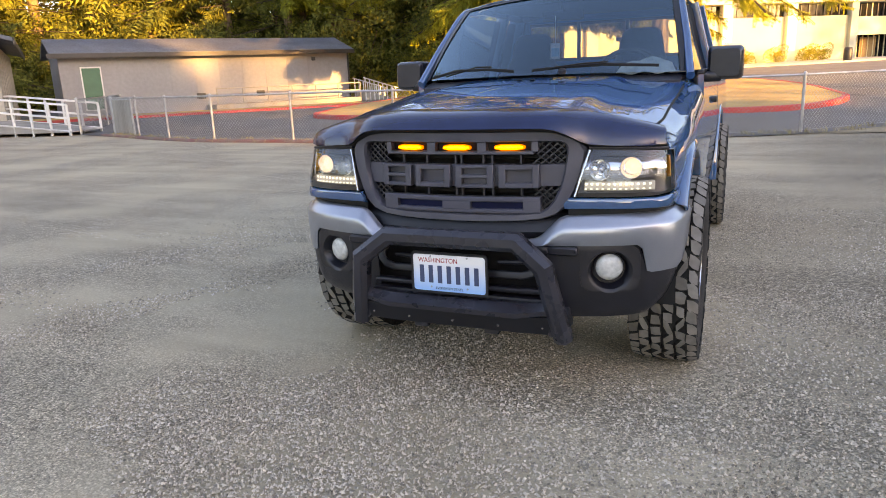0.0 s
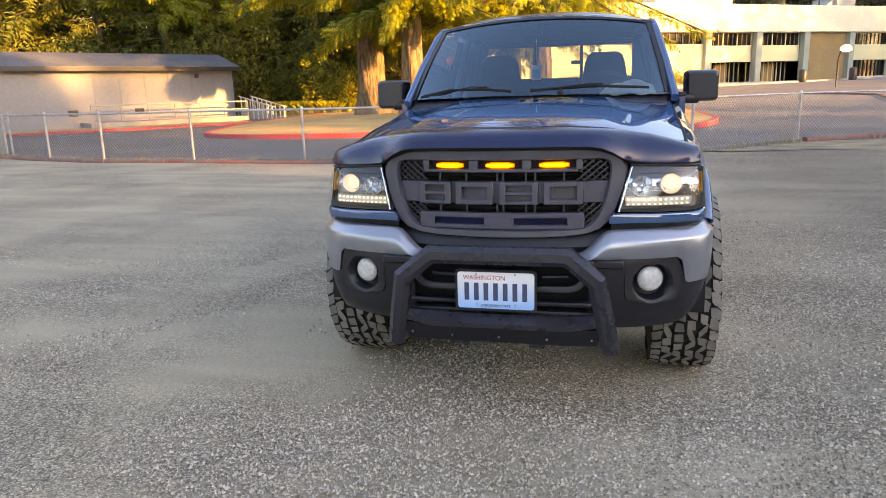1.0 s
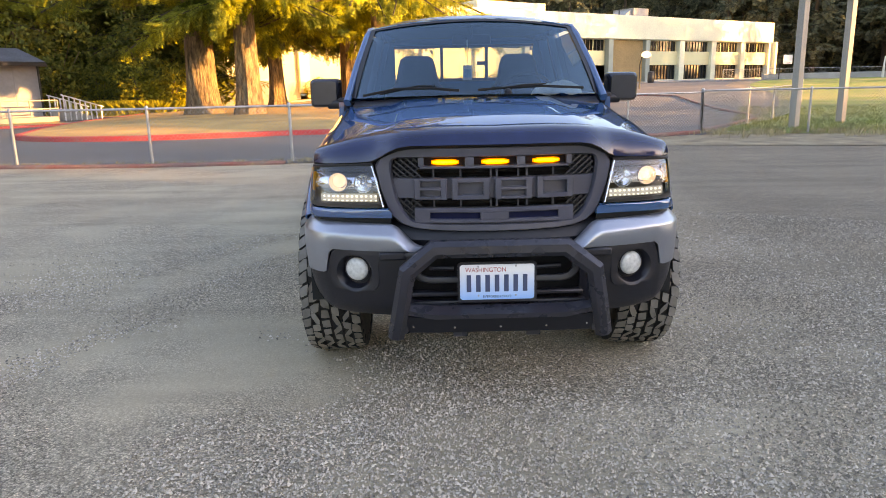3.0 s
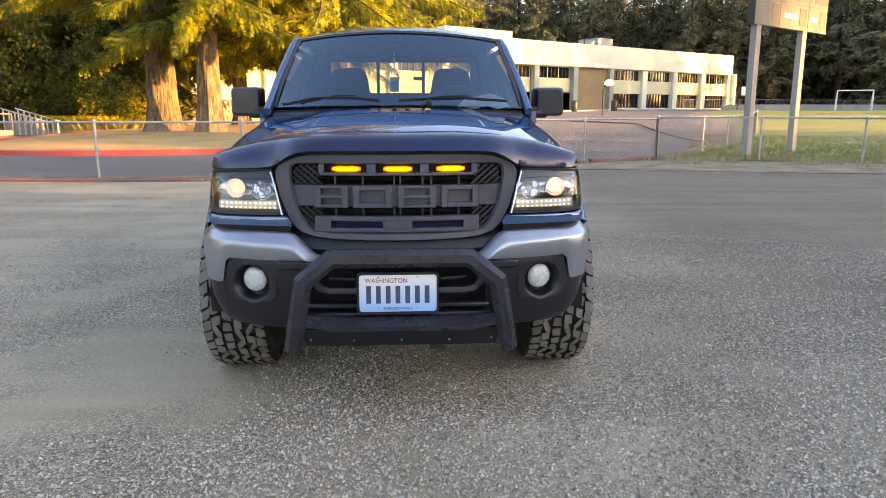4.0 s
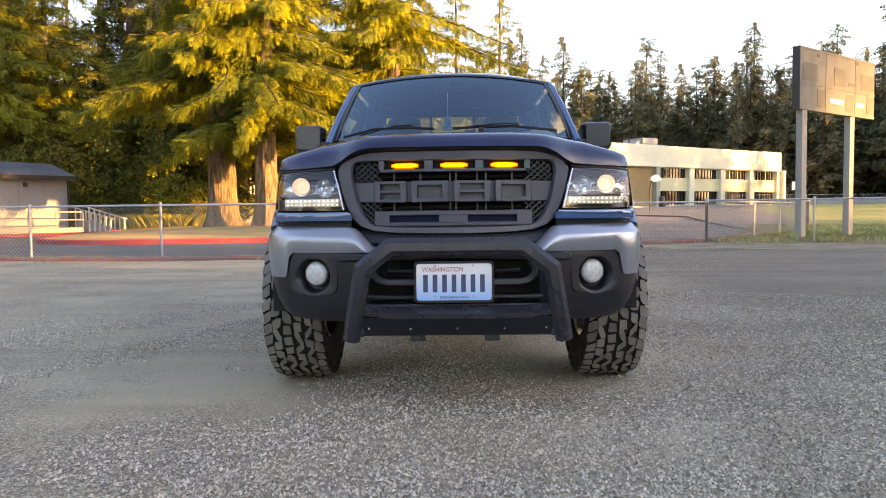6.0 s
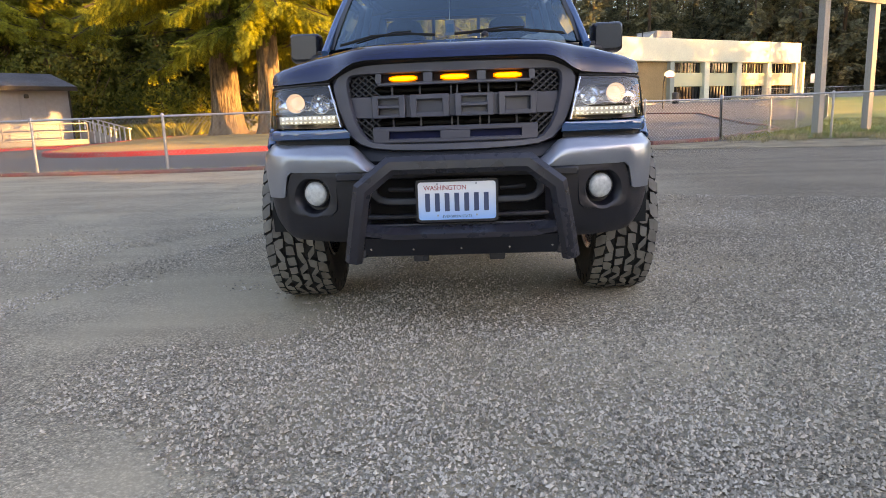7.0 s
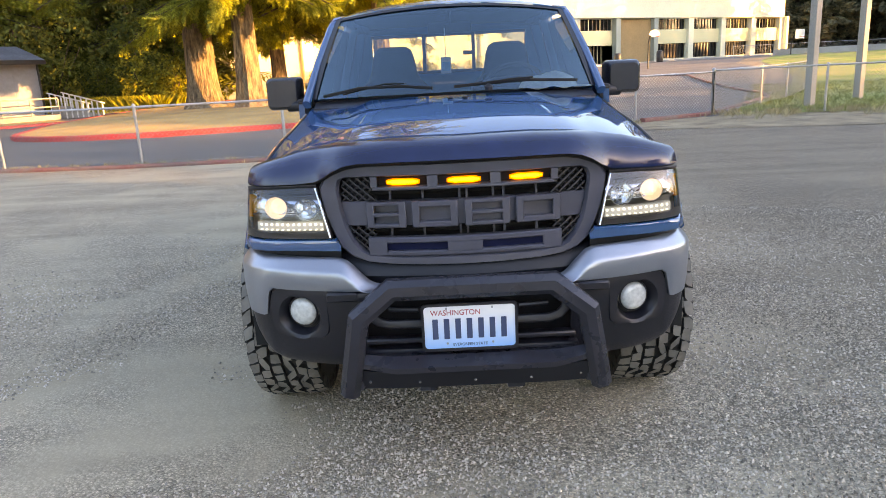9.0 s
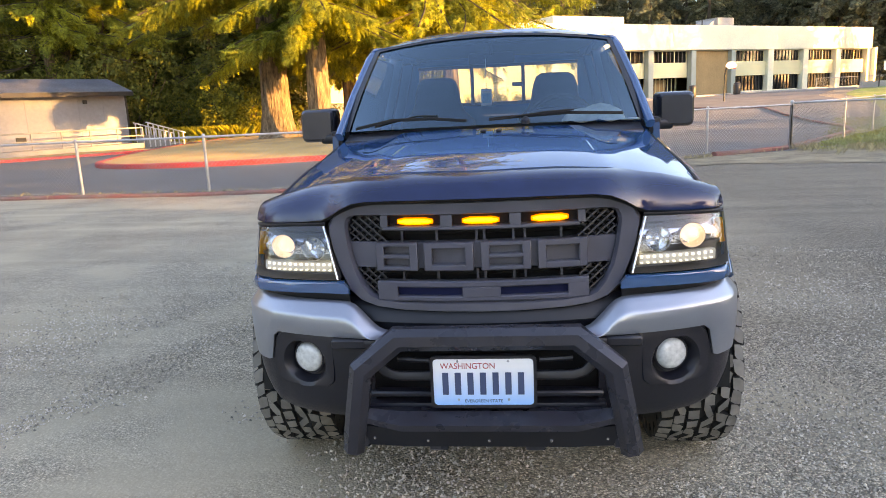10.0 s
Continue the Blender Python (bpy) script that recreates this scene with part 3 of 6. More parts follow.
# cab back with its sliding window
bm = bmesh.new()
for lo, hi in (((-0.76, 3.07, 0.6), (0.76, 3.11, 1.36)), ((-0.64, 3.05, 1.63), (0.64, 3.09, 1.70)), ((-0.70, 3.06, 1.36), (-0.55, 3.10, 1.63)), ((0.55, 3.06, 1.36), (0.70, 3.10, 1.63))):
    add_box(bm, lo, hi)
part("cab_back", bm, PAINT, truck)
bm = bmesh.new()
for lo, hi in (((-0.555, 3.045, 1.355), (0.555, 3.06, 1.378)), ((-0.555, 3.045, 1.612), (0.555, 3.06, 1.635)), ((-0.19, 3.04, 1.36), (-0.165, 3.065, 1.63)), ((0.165, 3.04, 1.36), (0.19, 3.065, 1.63)), ((0.10, 3.03, 1.475), (0.175, 3.045, 1.505))):
    add_box(bm, lo, hi, 0.003)
part("rear_window_frame", bm, PLASTIC, truck)
ob = part("rear_window", loft([[(x, 3.052, z) for x in span(-0.55, 0.55, 5)] for z in (1.36, 1.63)]), REARGLASS, truck)
ob.visible_shadow = False

# interior
bm = bmesh.new()
rows = [[(x, y, z - 0.02 * (x / 0.7) ** 2) for x in span(-0.70, 0.70, 13)] for y, z in ((1.38, 1.235), (1.55, 1.25), (1.75, 1.255), (1.85, 1.235), (1.90, 1.12), (1.88, 0.8))]
part("dashboard", shell(rows, (0, 0.01, -0.03)), DASH, truck)
part("instrument_hood", revolve([(0.001, -0.16), (0.06, -0.16), (0.075, -0.1), (0.08, 0), (0.075, 0.1), (0.06, 0.16), (0.001, 0.16)], (0.34, 1.78, 1.245), (1, 0, 0), 18), DASH, truck)
part("cab_floor", box((-0.76, 1.4, 0.62), (0.76, 3.1, 0.66)), DASH, truck)
part("headliner", box((-0.60, 1.97, 1.68), (0.60, 3.04, 1.69)), FABRIC, truck)
for s in (-1, 1):
    part("door_lining", box((s * 0.765 - 0.01, 1.52, 0.66), (s * 0.765 + 0.01, 3.08, 1.23)), DASH, truck)


def seat(cx):
    bm = bmesh.new()
    secs = [(1.00, 0.25, 2.34), (1.15, 0.25, 2.36), (1.27, 0.23, 2.40), (1.33, 0.165, 2.43), (1.38, 0.145, 2.44), (1.46, 0.132, 2.45), (1.51, 0.115, 2.46), (1.53, 0.085, 2.465)]
    add_loft(bm, [[(cx + x, y + yy, z) for x, yy in round_section(2 * w, 0.13, 0.05)] for z, w, y in secs], True, True)
    part("seat_back", bm, FABRIC, truck)
    part("seat_cushion", box((cx - 0.27, 1.95, 0.86), (cx + 0.27, 2.42, 1.02), 0.05, 3), FABRIC, truck)


seat(-0.36)
seat(0.36)
bm = bmesh.new()
ring = [Vector((0.36 + 0.185 * math.cos(a), 1.98 - 0.08 * math.sin(a), 1.22 + 0.165 * math.sin(a))) for a in span(0, 2 * math.pi, 29)]
add_sweep(bm, ring, ring_section(0.014, 8), (0, -0.9, -0.43), False)
add_sweep(bm, [(0.18, 1.98, 1.22), (0.54, 1.98, 1.22)], round_section(0.03, 0.03, 0.01))
add_box(bm, (0.29, 1.95, 1.16), (0.43, 2.0, 1.27), 0.02, 2)
part("steering_wheel", bm, DASH, truck)
bm = box((-0.12, 1.80, 1.565), (0.12, 1.835, 1.625), 0.014, 2)
add_sweep(bm, [(0, 1.80, 1.61), (0, 1.77, 1.68)], ring_section(0.01, 6), (0, 1, 0))
part("rear_view_mirror", bm, DASH, truck)
tag_x = -0.03
part("tag_string", tube([(tag_x, 1.76, 1.59), (tag_x, 1.755, 1.44)], 0.0022, 5, (0, 1, 0)), WHITECARD, truck)
tag = part("hanging_tag", box((tag_x - 0.028, 1.752, 1.352), (tag_x + 0.028, 1.756, 1.44), 0.001), WHITECARD, truck, "light blue and white hanging card")
part("card_print", box((tag_x - 0.022, 1.750, 1.366), (tag_x + 0.022, 1.7518, 1.415)), TAGBLUE, tag)
rows = []
for i, v in enumerate(span(-1, 1, 9)):
    row = []
    for u in span(-1, 1, 17):
        r = math.sqrt(max(0, 1 - u * u)) if abs(u) < 1 else 0
        row.append((0.50 + 0.155 * u, 1.60 + 0.10 * v * r, 1.262 + 0.085 * (1 - v * v) * r * (0.8 + 0.2 * u) + 0.008 * math.sin(7 * u + 5 * v) * r))
    rows.append(row)
part("folded_cloth", shell(rows, (0, 0, -0.006)), CLOTH, truck, "crumpled white cloth on the dashboard")
bm = box((0.63, 1.55, 1.252), (0.72, 1.58, 1.262), 0.003)
part("paper_slip", bm, WHITECARD, truck)

# wipers
for pts in ([(-0.64, 1.36, 1.268), (-0.45, 1.268, 1.302), (-0.25, 1.205, 1.302), (-0.10, 1.17, 1.287)], [(0.0, 1.165, 1.288), (0.13, 1.17, 1.296), (0.35, 1.205, 1.302), (0.60, 1.315, 1.288)]):
    mid = [Vector(p) for p in pts]
    bm = bmesh.new()
    add_sweep(bm, [p + Vector((0, -0.004, 0.004)) for p in mid], round_section(0.008, 0.014, 0.003), (0, 0, 1))
    add_sweep(bm, [mid[0] + Vector((0.1, -0.036, 0.010)), mid[1] + Vector((0.12, -0.028, 0.018)), mid[2] + Vector((0.02, -0.010, 0.016))], round_section(0.010, 0.008, 0.003), (0, 0, 1))
    part("wiper", bm, DARK, truck)
part("wiper_hub", revolve([(0.001, 0.0), (0.020, 0.0), (0.019, 0.016), (0.011, 0.024), (0.001, 0.026)], (0.16, 1.14, 1.272), (0, -0.3, 1), 16), PLASTIC, truck)
for x in (-0.02, 0.045):
    part("washer_nozzle", box((x - 0.012, 0.995, hood_z(x, 1.0)), (x + 0.012, 1.02, hood_z(x, 1.0) + 0.008), 0.003), DARK, truck)


# mirrors
def mirror(s):
    m = part("door_mirror", bm_mirror(s), MIRRORCAP, truck, "black plastic door mirror")
    bm = bmesh.new()
    add_sweep(bm, [(s * 0.755, 1.60, 1.235), (s * 0.80, 1.615, 1.225), (s * 0.87, 1.63, 1.225)], round_section(0.09, 0.055, 0.02), (0, 0, 1))
    part("mirror_arm", bm, PLASTIC, m)
    part("mirror_glass", box((s * 0.90 - 0.075, 1.705, 1.225), (s * 0.90 + 0.075, 1.708, 1.355)), CHROME, m)


def bm_mirror(s):
    bm = bmesh.new()
    rows = []
    for y, g in ((1.575, 0.78), (1.59, 0.90), (1.62, 0.97), (1.67, 1.0), (1.70, 1.0)):
        rows.append([(s * 0.893 + s * 0.002 + x * g, y + 0.03 * (x / 0.09) * s * -0.4, 1.292 + z * g) for x, z in round_section(0.178, 0.172, 0.026, 4)])
    add_loft(bm, rows, True, True)
    return bm


both(mirror)

# tailgate and bed floor
part("tailgate", box((-0.74, 5.04, 0.74), (0.74, 5.10, 1.21), 0.012, 2), PAINT, truck)
part("bed_floor", box((-0.76, 3.2, 0.74), (0.76, 5.06, 0.77)), PLASTIC, truck)
part("bed_front", box((-0.76, 3.18, 0.74), (0.76, 3.22, 1.2)), PAINT, truck)
bm = bmesh.new()
for s in (-1, 1):
    add_box(bm, (s * 0.42 - 0.035, 0.15, 0.52), (s * 0.42 + 0.035, 4.95, 0.64), 0.01)
add_box(bm, (-0.4, 0.6, 0.44), (0.4, 0.72, 0.54), 0.02)
add_box(bm, (-0.3, 1.0, 0.42), (0.3, 2.4, 0.60), 0.04)
part("frame_rail", bm, DARK, truck)
part("axle", revolve([(0.001, -0.66), (0.035, -0.66), (0.035, -0.2), (0.10, -0.1), (0.11, 0), (0.10, 0.1), (0.035, 0.2), (0.035, 0.66), (0.001, 0.66)], (0, 0.80, 0.42), (1, 0, 0), 16), DARK, truck)
part("axle", revolve([(0.001, -0.66), (0.035, -0.66), (0.035, -0.2), (0.12, -0.1), (0.13, 0), (0.12, 0.1), (0.035, 0.2), (0.035, 0.66), (0.001, 0.66)], (0, REAR_Y, 0.41), (1, 0, 0), 16), DARK, truck)


# wheels
TYRE_R, TYRE_W = 0.41, 0.266
WIDE = TYRE_W / 0.285


def tread_mesh():
    rng = random.Random(4)
    V, F = [], []
    N = 44
    lanes = [(-0.122, 0.044, 0.66), (-0.076, 0.042, 0.76), (-0.026, 0.042, 0.76), (0.026, 0.042, 0.76), (0.076, 0.042, 0.76), (0.122, 0.044, 0.66)]
    step = 2 * math.pi / N
    for i in range(N):
        for j, (x0, w, fill) in enumerate(lanes):
            shoulder = abs(x0) > 0.1
            a0 = step * (i + 0.5 * (j % 2) + (0.25 if x0 > 0 else 0) + rng.uniform(-0.05, 0.05))
            half = step * fill * (0.62 if shoulder else 0.5) * rng.uniform(0.9, 1.05)
            skew = (0.012 if x0 > 0 else -0.012) if shoulder else rng.uniform(-0.02, 0.02) + (0.016 if (i + j) % 2 else -0.016)
            wob = [rng.uniform(-0.005, 0.005) for _ in range(8)]
            outline = [(-w / 2 + wob[0], -half * TYRE_R + wob[1] - skew), (0.004, -half * TYRE_R - 0.006 + wob[2]), (w / 2 + wob[3], -half * TYRE_R + wob[4] + skew), (w / 2 + wob[5], half * TYRE_R + wob[6] + skew), (-0.004, half * TYRE_R + 0.004), (-w / 2 + wob[7], half * TYRE_R - skew)]
            base = len(V)
            for rad, g in ((TYRE_R - 0.022, 1.02), (TYRE_R - 0.001, 0.99), (TYRE_R + 0.001, 0.94)):
                for dx, dc in outline:
                    x = x0 + dx * g
                    if j == 0:
                        x = min(x, -0.101 + (0.0 if dx < 0 else 0.004))
                    a = a0 + dc * g / TYRE_R
                    r = rad - (0.016 * max(0, (abs(x) - 0.10) / 0.05) ** 1.5)
                    V.append((x * WIDE, r * math.cos(a), r * math.sin(a)))
            for lv in (0, 6):
                for q in range(6):
                    p = (q + 1) % 6
                    F.append((base + lv + q, base + lv + p, base + lv + 6 + p, base + lv + 6 + q))
            F.append(tuple(base + 12 + q for q in range(6)))
    me = bpy.data.meshes.new("tread")
    me.from_pydata(V, [], F)
    me.materials.append(TREAD)
    me.materials.append(RUBBER)
    # tops dusty pale, sides near-black: shade of the grooves put into the colour
    for q in me.polygons:
        q.material_index = 0 if len(q.vertices) == 6 else 1
    return me


TREADMESH = tread_mesh()


def wheel(s, y):
    hub = part("wheel", revolve([(0.001, 0.02), (0.06, 0.02), (0.065, -0.01), (0.001, -0.02)], (0, 0, 0), (s, 0, 0), 16), PLASTIC, truck)
    hub.location = (s * 0.744, y, TYRE_R)
    prof = [(0.21, 0.10), (0.26, 0.128), (0.31, 0.142), (0.36, 0.140), (0.386, 0.128), (0.393, 0.10), (0.395, 0.0), (0.393, -0.10), (0.386, -0.128), (0.36, -0.140), (0.31, -0.142), (0.26, -0.128), (0.21, -0.10), (0.21, 0.0)]
    bm = bmesh.new()
    add_revolve(bm, [(r, h * WIDE) for r, h in prof], (0, 0, 0), (1, 0, 0), 48, True)
    bmesh.ops.remove_doubles(bm, verts=bm.verts, dist=1e-5)
    part("tyre", bm, RUBBER, hub, "dusty black mud-terrain tyre")
    ob = tagged(new("tread", TREADMESH), kind="stuff")
    ob.parent = hub
    # side lugs
    bm = bmesh.new()
    for i in range(27):
        for q in (-1, 1):
            a = 2 * math.pi * (i + (0.5 if q > 0 else 0)) / 27
            m = Matrix.Rotation(a, 4, "X")
            add_box(bm, (q * 0.139 * WIDE - 0.006, -0.022, 0.345), (q * 0.139 * WIDE + 0.006, 0.022, 0.392), 0, 1, m)
    tagged(part("sidewall_pattern", bm, RUBBER, hub), kind="stuff")
    bm = bmesh.new()
    add_revolve(bm, [(0.215, 0.11), (0.205, 0.115), (0.195, 0.08), (0.19, 0.0), (0.19, -0.10), (0.215, -0.11), (0.205, 0.0)], (0, 0, 0), (1, 0, 0), 40, True)
    for i in range(6):
        m = Matrix.Rotation(i * math.pi / 3, 4, "X")
        add_box(bm, (s * 0.05 - 0.015, -0.022, 0.05), (s * 0.05 + 0.015, 0.022, 0.20), 0.006, 1, m)
    add_revolve(bm, [(0.001, -0.02), (0.07, -0.02), (0.07, 0.03), (0.001, 0.035)], (s * 0.045, 0, 0), (s, 0, 0), 20)
    part("rim", bm, SATIN, hub, "machined aluminium rim")


for s in (-1, 1):
    for y in (ARCH_Y, REAR_Y):
        wheel(s, y)

# ---- truck front ----
GY = lambda x: 0.082 + 0.33 * x * x
gp = lambda x, z, d=0.0: Vector((x, GY(x) + d + 0.10 * max(0, z - 0.9) * 0.4, z))


def mirrored(half):
    """Half an outline, from top middle round to bottom middle, closed over both sides."""
    return half + [(-x, z) for x, z in half[::-1] if abs(x) > 1e-6]


outer = mirrored([(0, 1.078), (0.12, 1.078), (0.25, 1.078), (0.36, 1.077), (0.41, 1.073), (0.445, 1.058), (0.468, 1.033), (0.484, 1.005), (0.482, 0.975), (0.470, 0.92), (0.452, 0.86), (0.425, 0.80), (0.385, 0.766), (0.33, 0.748), (0.25, 0.740), (0.12, 0.736), (0, 0.735)])
inner = mirrored([(0, 1.036), (0.12, 1.036), (0.25, 1.036), (0.36, 1.036), (0.392, 1.034), (0.408, 1.026), (0.415, 1.012), (0.417, 0.995), (0.416, 0.975), (0.408, 0.92), (0.395, 0.87), (0.372, 0.82), (0.345, 0.787), (0.32, 0.775), (0.25, 0.768), (0.12, 0.766), (0, 0.766)])
edge = [(x * 0.985, z + (0.004 if z < 0.9 else -0.006)) for x, z in outer]
edge2 = [(x * 1.02, z + (-0.004 if z < 0.9 else 0.004)) for x, z in inner]
rows = [[gp(x, z, 0.075) for x, z in inner], [gp(x, z, 0.012) for x, z in inner], [gp(x, z, 0.0) for x, z in edge2], [gp(x, z, -0.002) for x, z in edge], [gp(x, z, 0.010) for x, z in outer], [gp(x, z, 0.07) for x, z in outer]]
grille = part("grille", loft(rows, True), GRILLE, truck, "charcoal plastic grille surround")
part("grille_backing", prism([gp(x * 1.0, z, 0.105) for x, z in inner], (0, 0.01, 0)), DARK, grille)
# fins and struts in the dark gaps
for x in (-0.245, -0.135, -0.012, 0.012, 0.10, 0.135, 0.245):
    for z0, z1 in ((0.952, 1.0), (0.825, 0.868)):
        part("strut", box((x - 0.0035, GY(x) + 0.045, z0), (x + 0.0035, GY(x) + 0.06, z1)), GRILLE, grille)
for z in (0.975, 0.845):
    bm = bmesh.new()
    add_sweep(bm, [gp(x, z, 0.085) for x in span(-0.36, 0.36, 13)], round_section(0.012, 0.018, 0.004))
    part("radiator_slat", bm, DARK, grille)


def curved_plate(x0, x1, z0, z1, d0, thick, n=7, chamfer=0.0):
    """A bar that follows the grille's bow."""
    rows = []
    for x in span(x0, x1, n):
        c = chamfer
        rows.append([gp(x, z0, d0 + thick), gp(x, z0, d0 + c), gp(x, z0 + c, d0), gp(x, z1 - c, d0), gp(x, z1, d0 + c), gp(x, z1, d0 + thick)])
    return loft(rows, True, True)


part("grille_band", curved_plate(-0.415, 0.415, 0.868, 0.952, 0.028, 0.03, 17, 0.003), GRILLE, grille)
# four plain raised plates with recessed middles stand on the band
for x0, x1, slots in ((-0.325, -0.192, 2), (-0.172, -0.020, 1), (0.002, 0.152, 2), (0.172, 0.322, 1)):
    z0, z1, c = 0.866, 0.954, 0.012
    out = [(x0 + c, z0), (x1 - c, z0), (x1, z0 + c), (x1, z1 - c), (x1 - c, z1), (x0 + c, z1), (x0, z1 - c), (x0, z0 + c)]
    bm = bmesh.new()
    rim_w = 0.020
    cells = [(z0 + rim_w, z1 - rim_w)] if slots == 1 else [(z0 + 0.014, (z0 + z1) / 2 - 0.007), ((z0 + z1) / 2 + 0.007, z1 - 0.014)]
    xs = [x0, x0 + rim_w + 0.006, x1 - rim_w - 0.006, x1]
    add_box(bm, (x0, -0.006, z0), (xs[1], 0.022, z1), 0.003)
    add_box(bm, (xs[2], -0.006, z0), (x1, 0.022, z1), 0.003)
    cuts = [z0] + [v for c0 in cells for v in c0] + [z1]
    for za, zb in zip(cuts[0::2], cuts[1::2]):
        add_box(bm, (xs[1] - 0.004, -0.006, za), (xs[2] + 0.004, 0.022, zb), 0.003)
    for v in bm.verts:
        v.co.y += gp(v.co.x, v.co.z).y + 0.004
    part("raised_plate", bm, GRILLE, grille, "raised charcoal plate with recessed middle")
# upper bar with three lamp pockets
for x0, x1 in ((-0.306, -0.283), (-0.117, -0.082), (0.090, 0.124), (0.293, 0.316)):
    part("lamp_bridge", curved_plate(x0, x1, 0.998, 1.040, 0.006, 0.03, 3, 0.004), GRILLE, grille)
part("lamp_shelf", curved_plate(-0.30, 0.30, 0.990, 1.003, 0.006, 0.05, 13, 0.003), GRILLE, grille)
for xc in (-0.197, 0.004, 0.210):
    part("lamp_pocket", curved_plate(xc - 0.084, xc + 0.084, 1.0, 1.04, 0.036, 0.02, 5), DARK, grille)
    bm = bmesh.new()
    rows = []
    for x in span(xc - 0.050, xc + 0.050, 11):
        e = 0.0078 * min(1.0, 1.75 - 1.3 * abs((x - xc) / 0.050)) + 0.0006
        rows.append([gp(x, 1.0165 + e * math.sin(a), 0.010 + 0.014 * (1 - math.cos(a)) * 0.5 - 0.006 * math.cos(a)) for a in span(0, 2 * math.pi, 13)[:-1]])
    add_loft(bm, rows, True, True)
    lit = part("marker_lamp", bm, AMBER, grille, "lit amber marker lamp")
    rows = []
    for x in span(xc - 0.056, xc + 0.056, 11):
        e = 0.0112 * min(1.0, 1.75 - 1.2 * abs((x - xc) / 0.056)) + 0.0006
        rows.append([gp(x, 1.0165 + e * math.sin(a), 0.020 - 0.008 * math.cos(a)) for a in span(0, 2 * math.pi, 13)[:-1]])
    part("lamp_rim", loft(rows, True, True), AMBERRIM, lit)
# lower bar with two slots over blue
for x0, x1, z0, z1 in ((-0.325, 0.325, 0.812, 0.832), (-0.30, 0.30, 0.768, 0.785), (-0.325, -0.262, 0.770, 0.82), (-0.058, 0.058, 0.780, 0.816), (0.262, 0.325, 0.770, 0.82)):
    part("lower_bar", curved_plate(x0, x1, z0, z1, 0.004, 0.035, 9, 0.004), GRILLE, grille)
for s in (-1, 1):
    a, b = sorted((s * 0.058, s * 0.262))
    part("slot_panel", curved_plate(a, b, 0.783, 0.814, 0.026, 0.006, 5), SLOT, grille)


def honeycomb(xa, xb, za, zb, s, name):
    """Thin walls of a diamond mesh in a corner of the opening."""
    bm = bmesh.new()
    w = 0.029
    for k in range(-12, 14):
        for sign in (1, -1):
            pts = []
            for t in span(0, 1, 13):
                z = za + (zb - za) * t
                x = xa + k * w + sign * (z - za) * 1.2
                lim = curve([(0.777, 0.325), (0.80, 0.356), (0.83, 0.378), (0.87, 0.395), (0.95, 0.413), (1.0, 0.417), (1.02, 0.410), (1.036, 0.39)], z)
                near = xa + (max(0, 0.865 - z) * 0.35 if z < 0.9 else (z - 0.955) * 0.25)
                if near <= x <= min(xb, lim):
                    pts.append(gp(s * x, z, 0.034))
            if len(pts) > 1:
                add_sweep(bm, pts, [(-0.0026, -0.006), (0.0026, -0.006), (0.0026, 0.006), (-0.0026, 0.006)], (0, 1, 0))
    part(name, bm, PLASTIC, grille)


for s in (-1, 1):
    honeycomb(0.293, 0.42, 0.954, 1.036, s, "corner_mesh")
    honeycomb(0.285, 0.42, 0.777, 0.866, s, "corner_mesh")

# header panel under the lamps
HL_LOW = [(0.447, 0.120, 0.836), (0.52, 0.132, 0.836), (0.60, 0.147, 0.836), (0.68, 0.170, 0.837), (0.735, 0.200, 0.838), (0.768, 0.245, 0.842), (0.785, 0.31, 0.846)]
HL_TOP = [(0.492, 0.165, 1.004), (0.55, 0.175, 1.003), (0.615, 0.190, 1.001), (0.68, 0.212, 0.998), (0.725, 0.240, 0.995), (0.755, 0.280, 0.992), (0.772, 0.33, 0.988)]


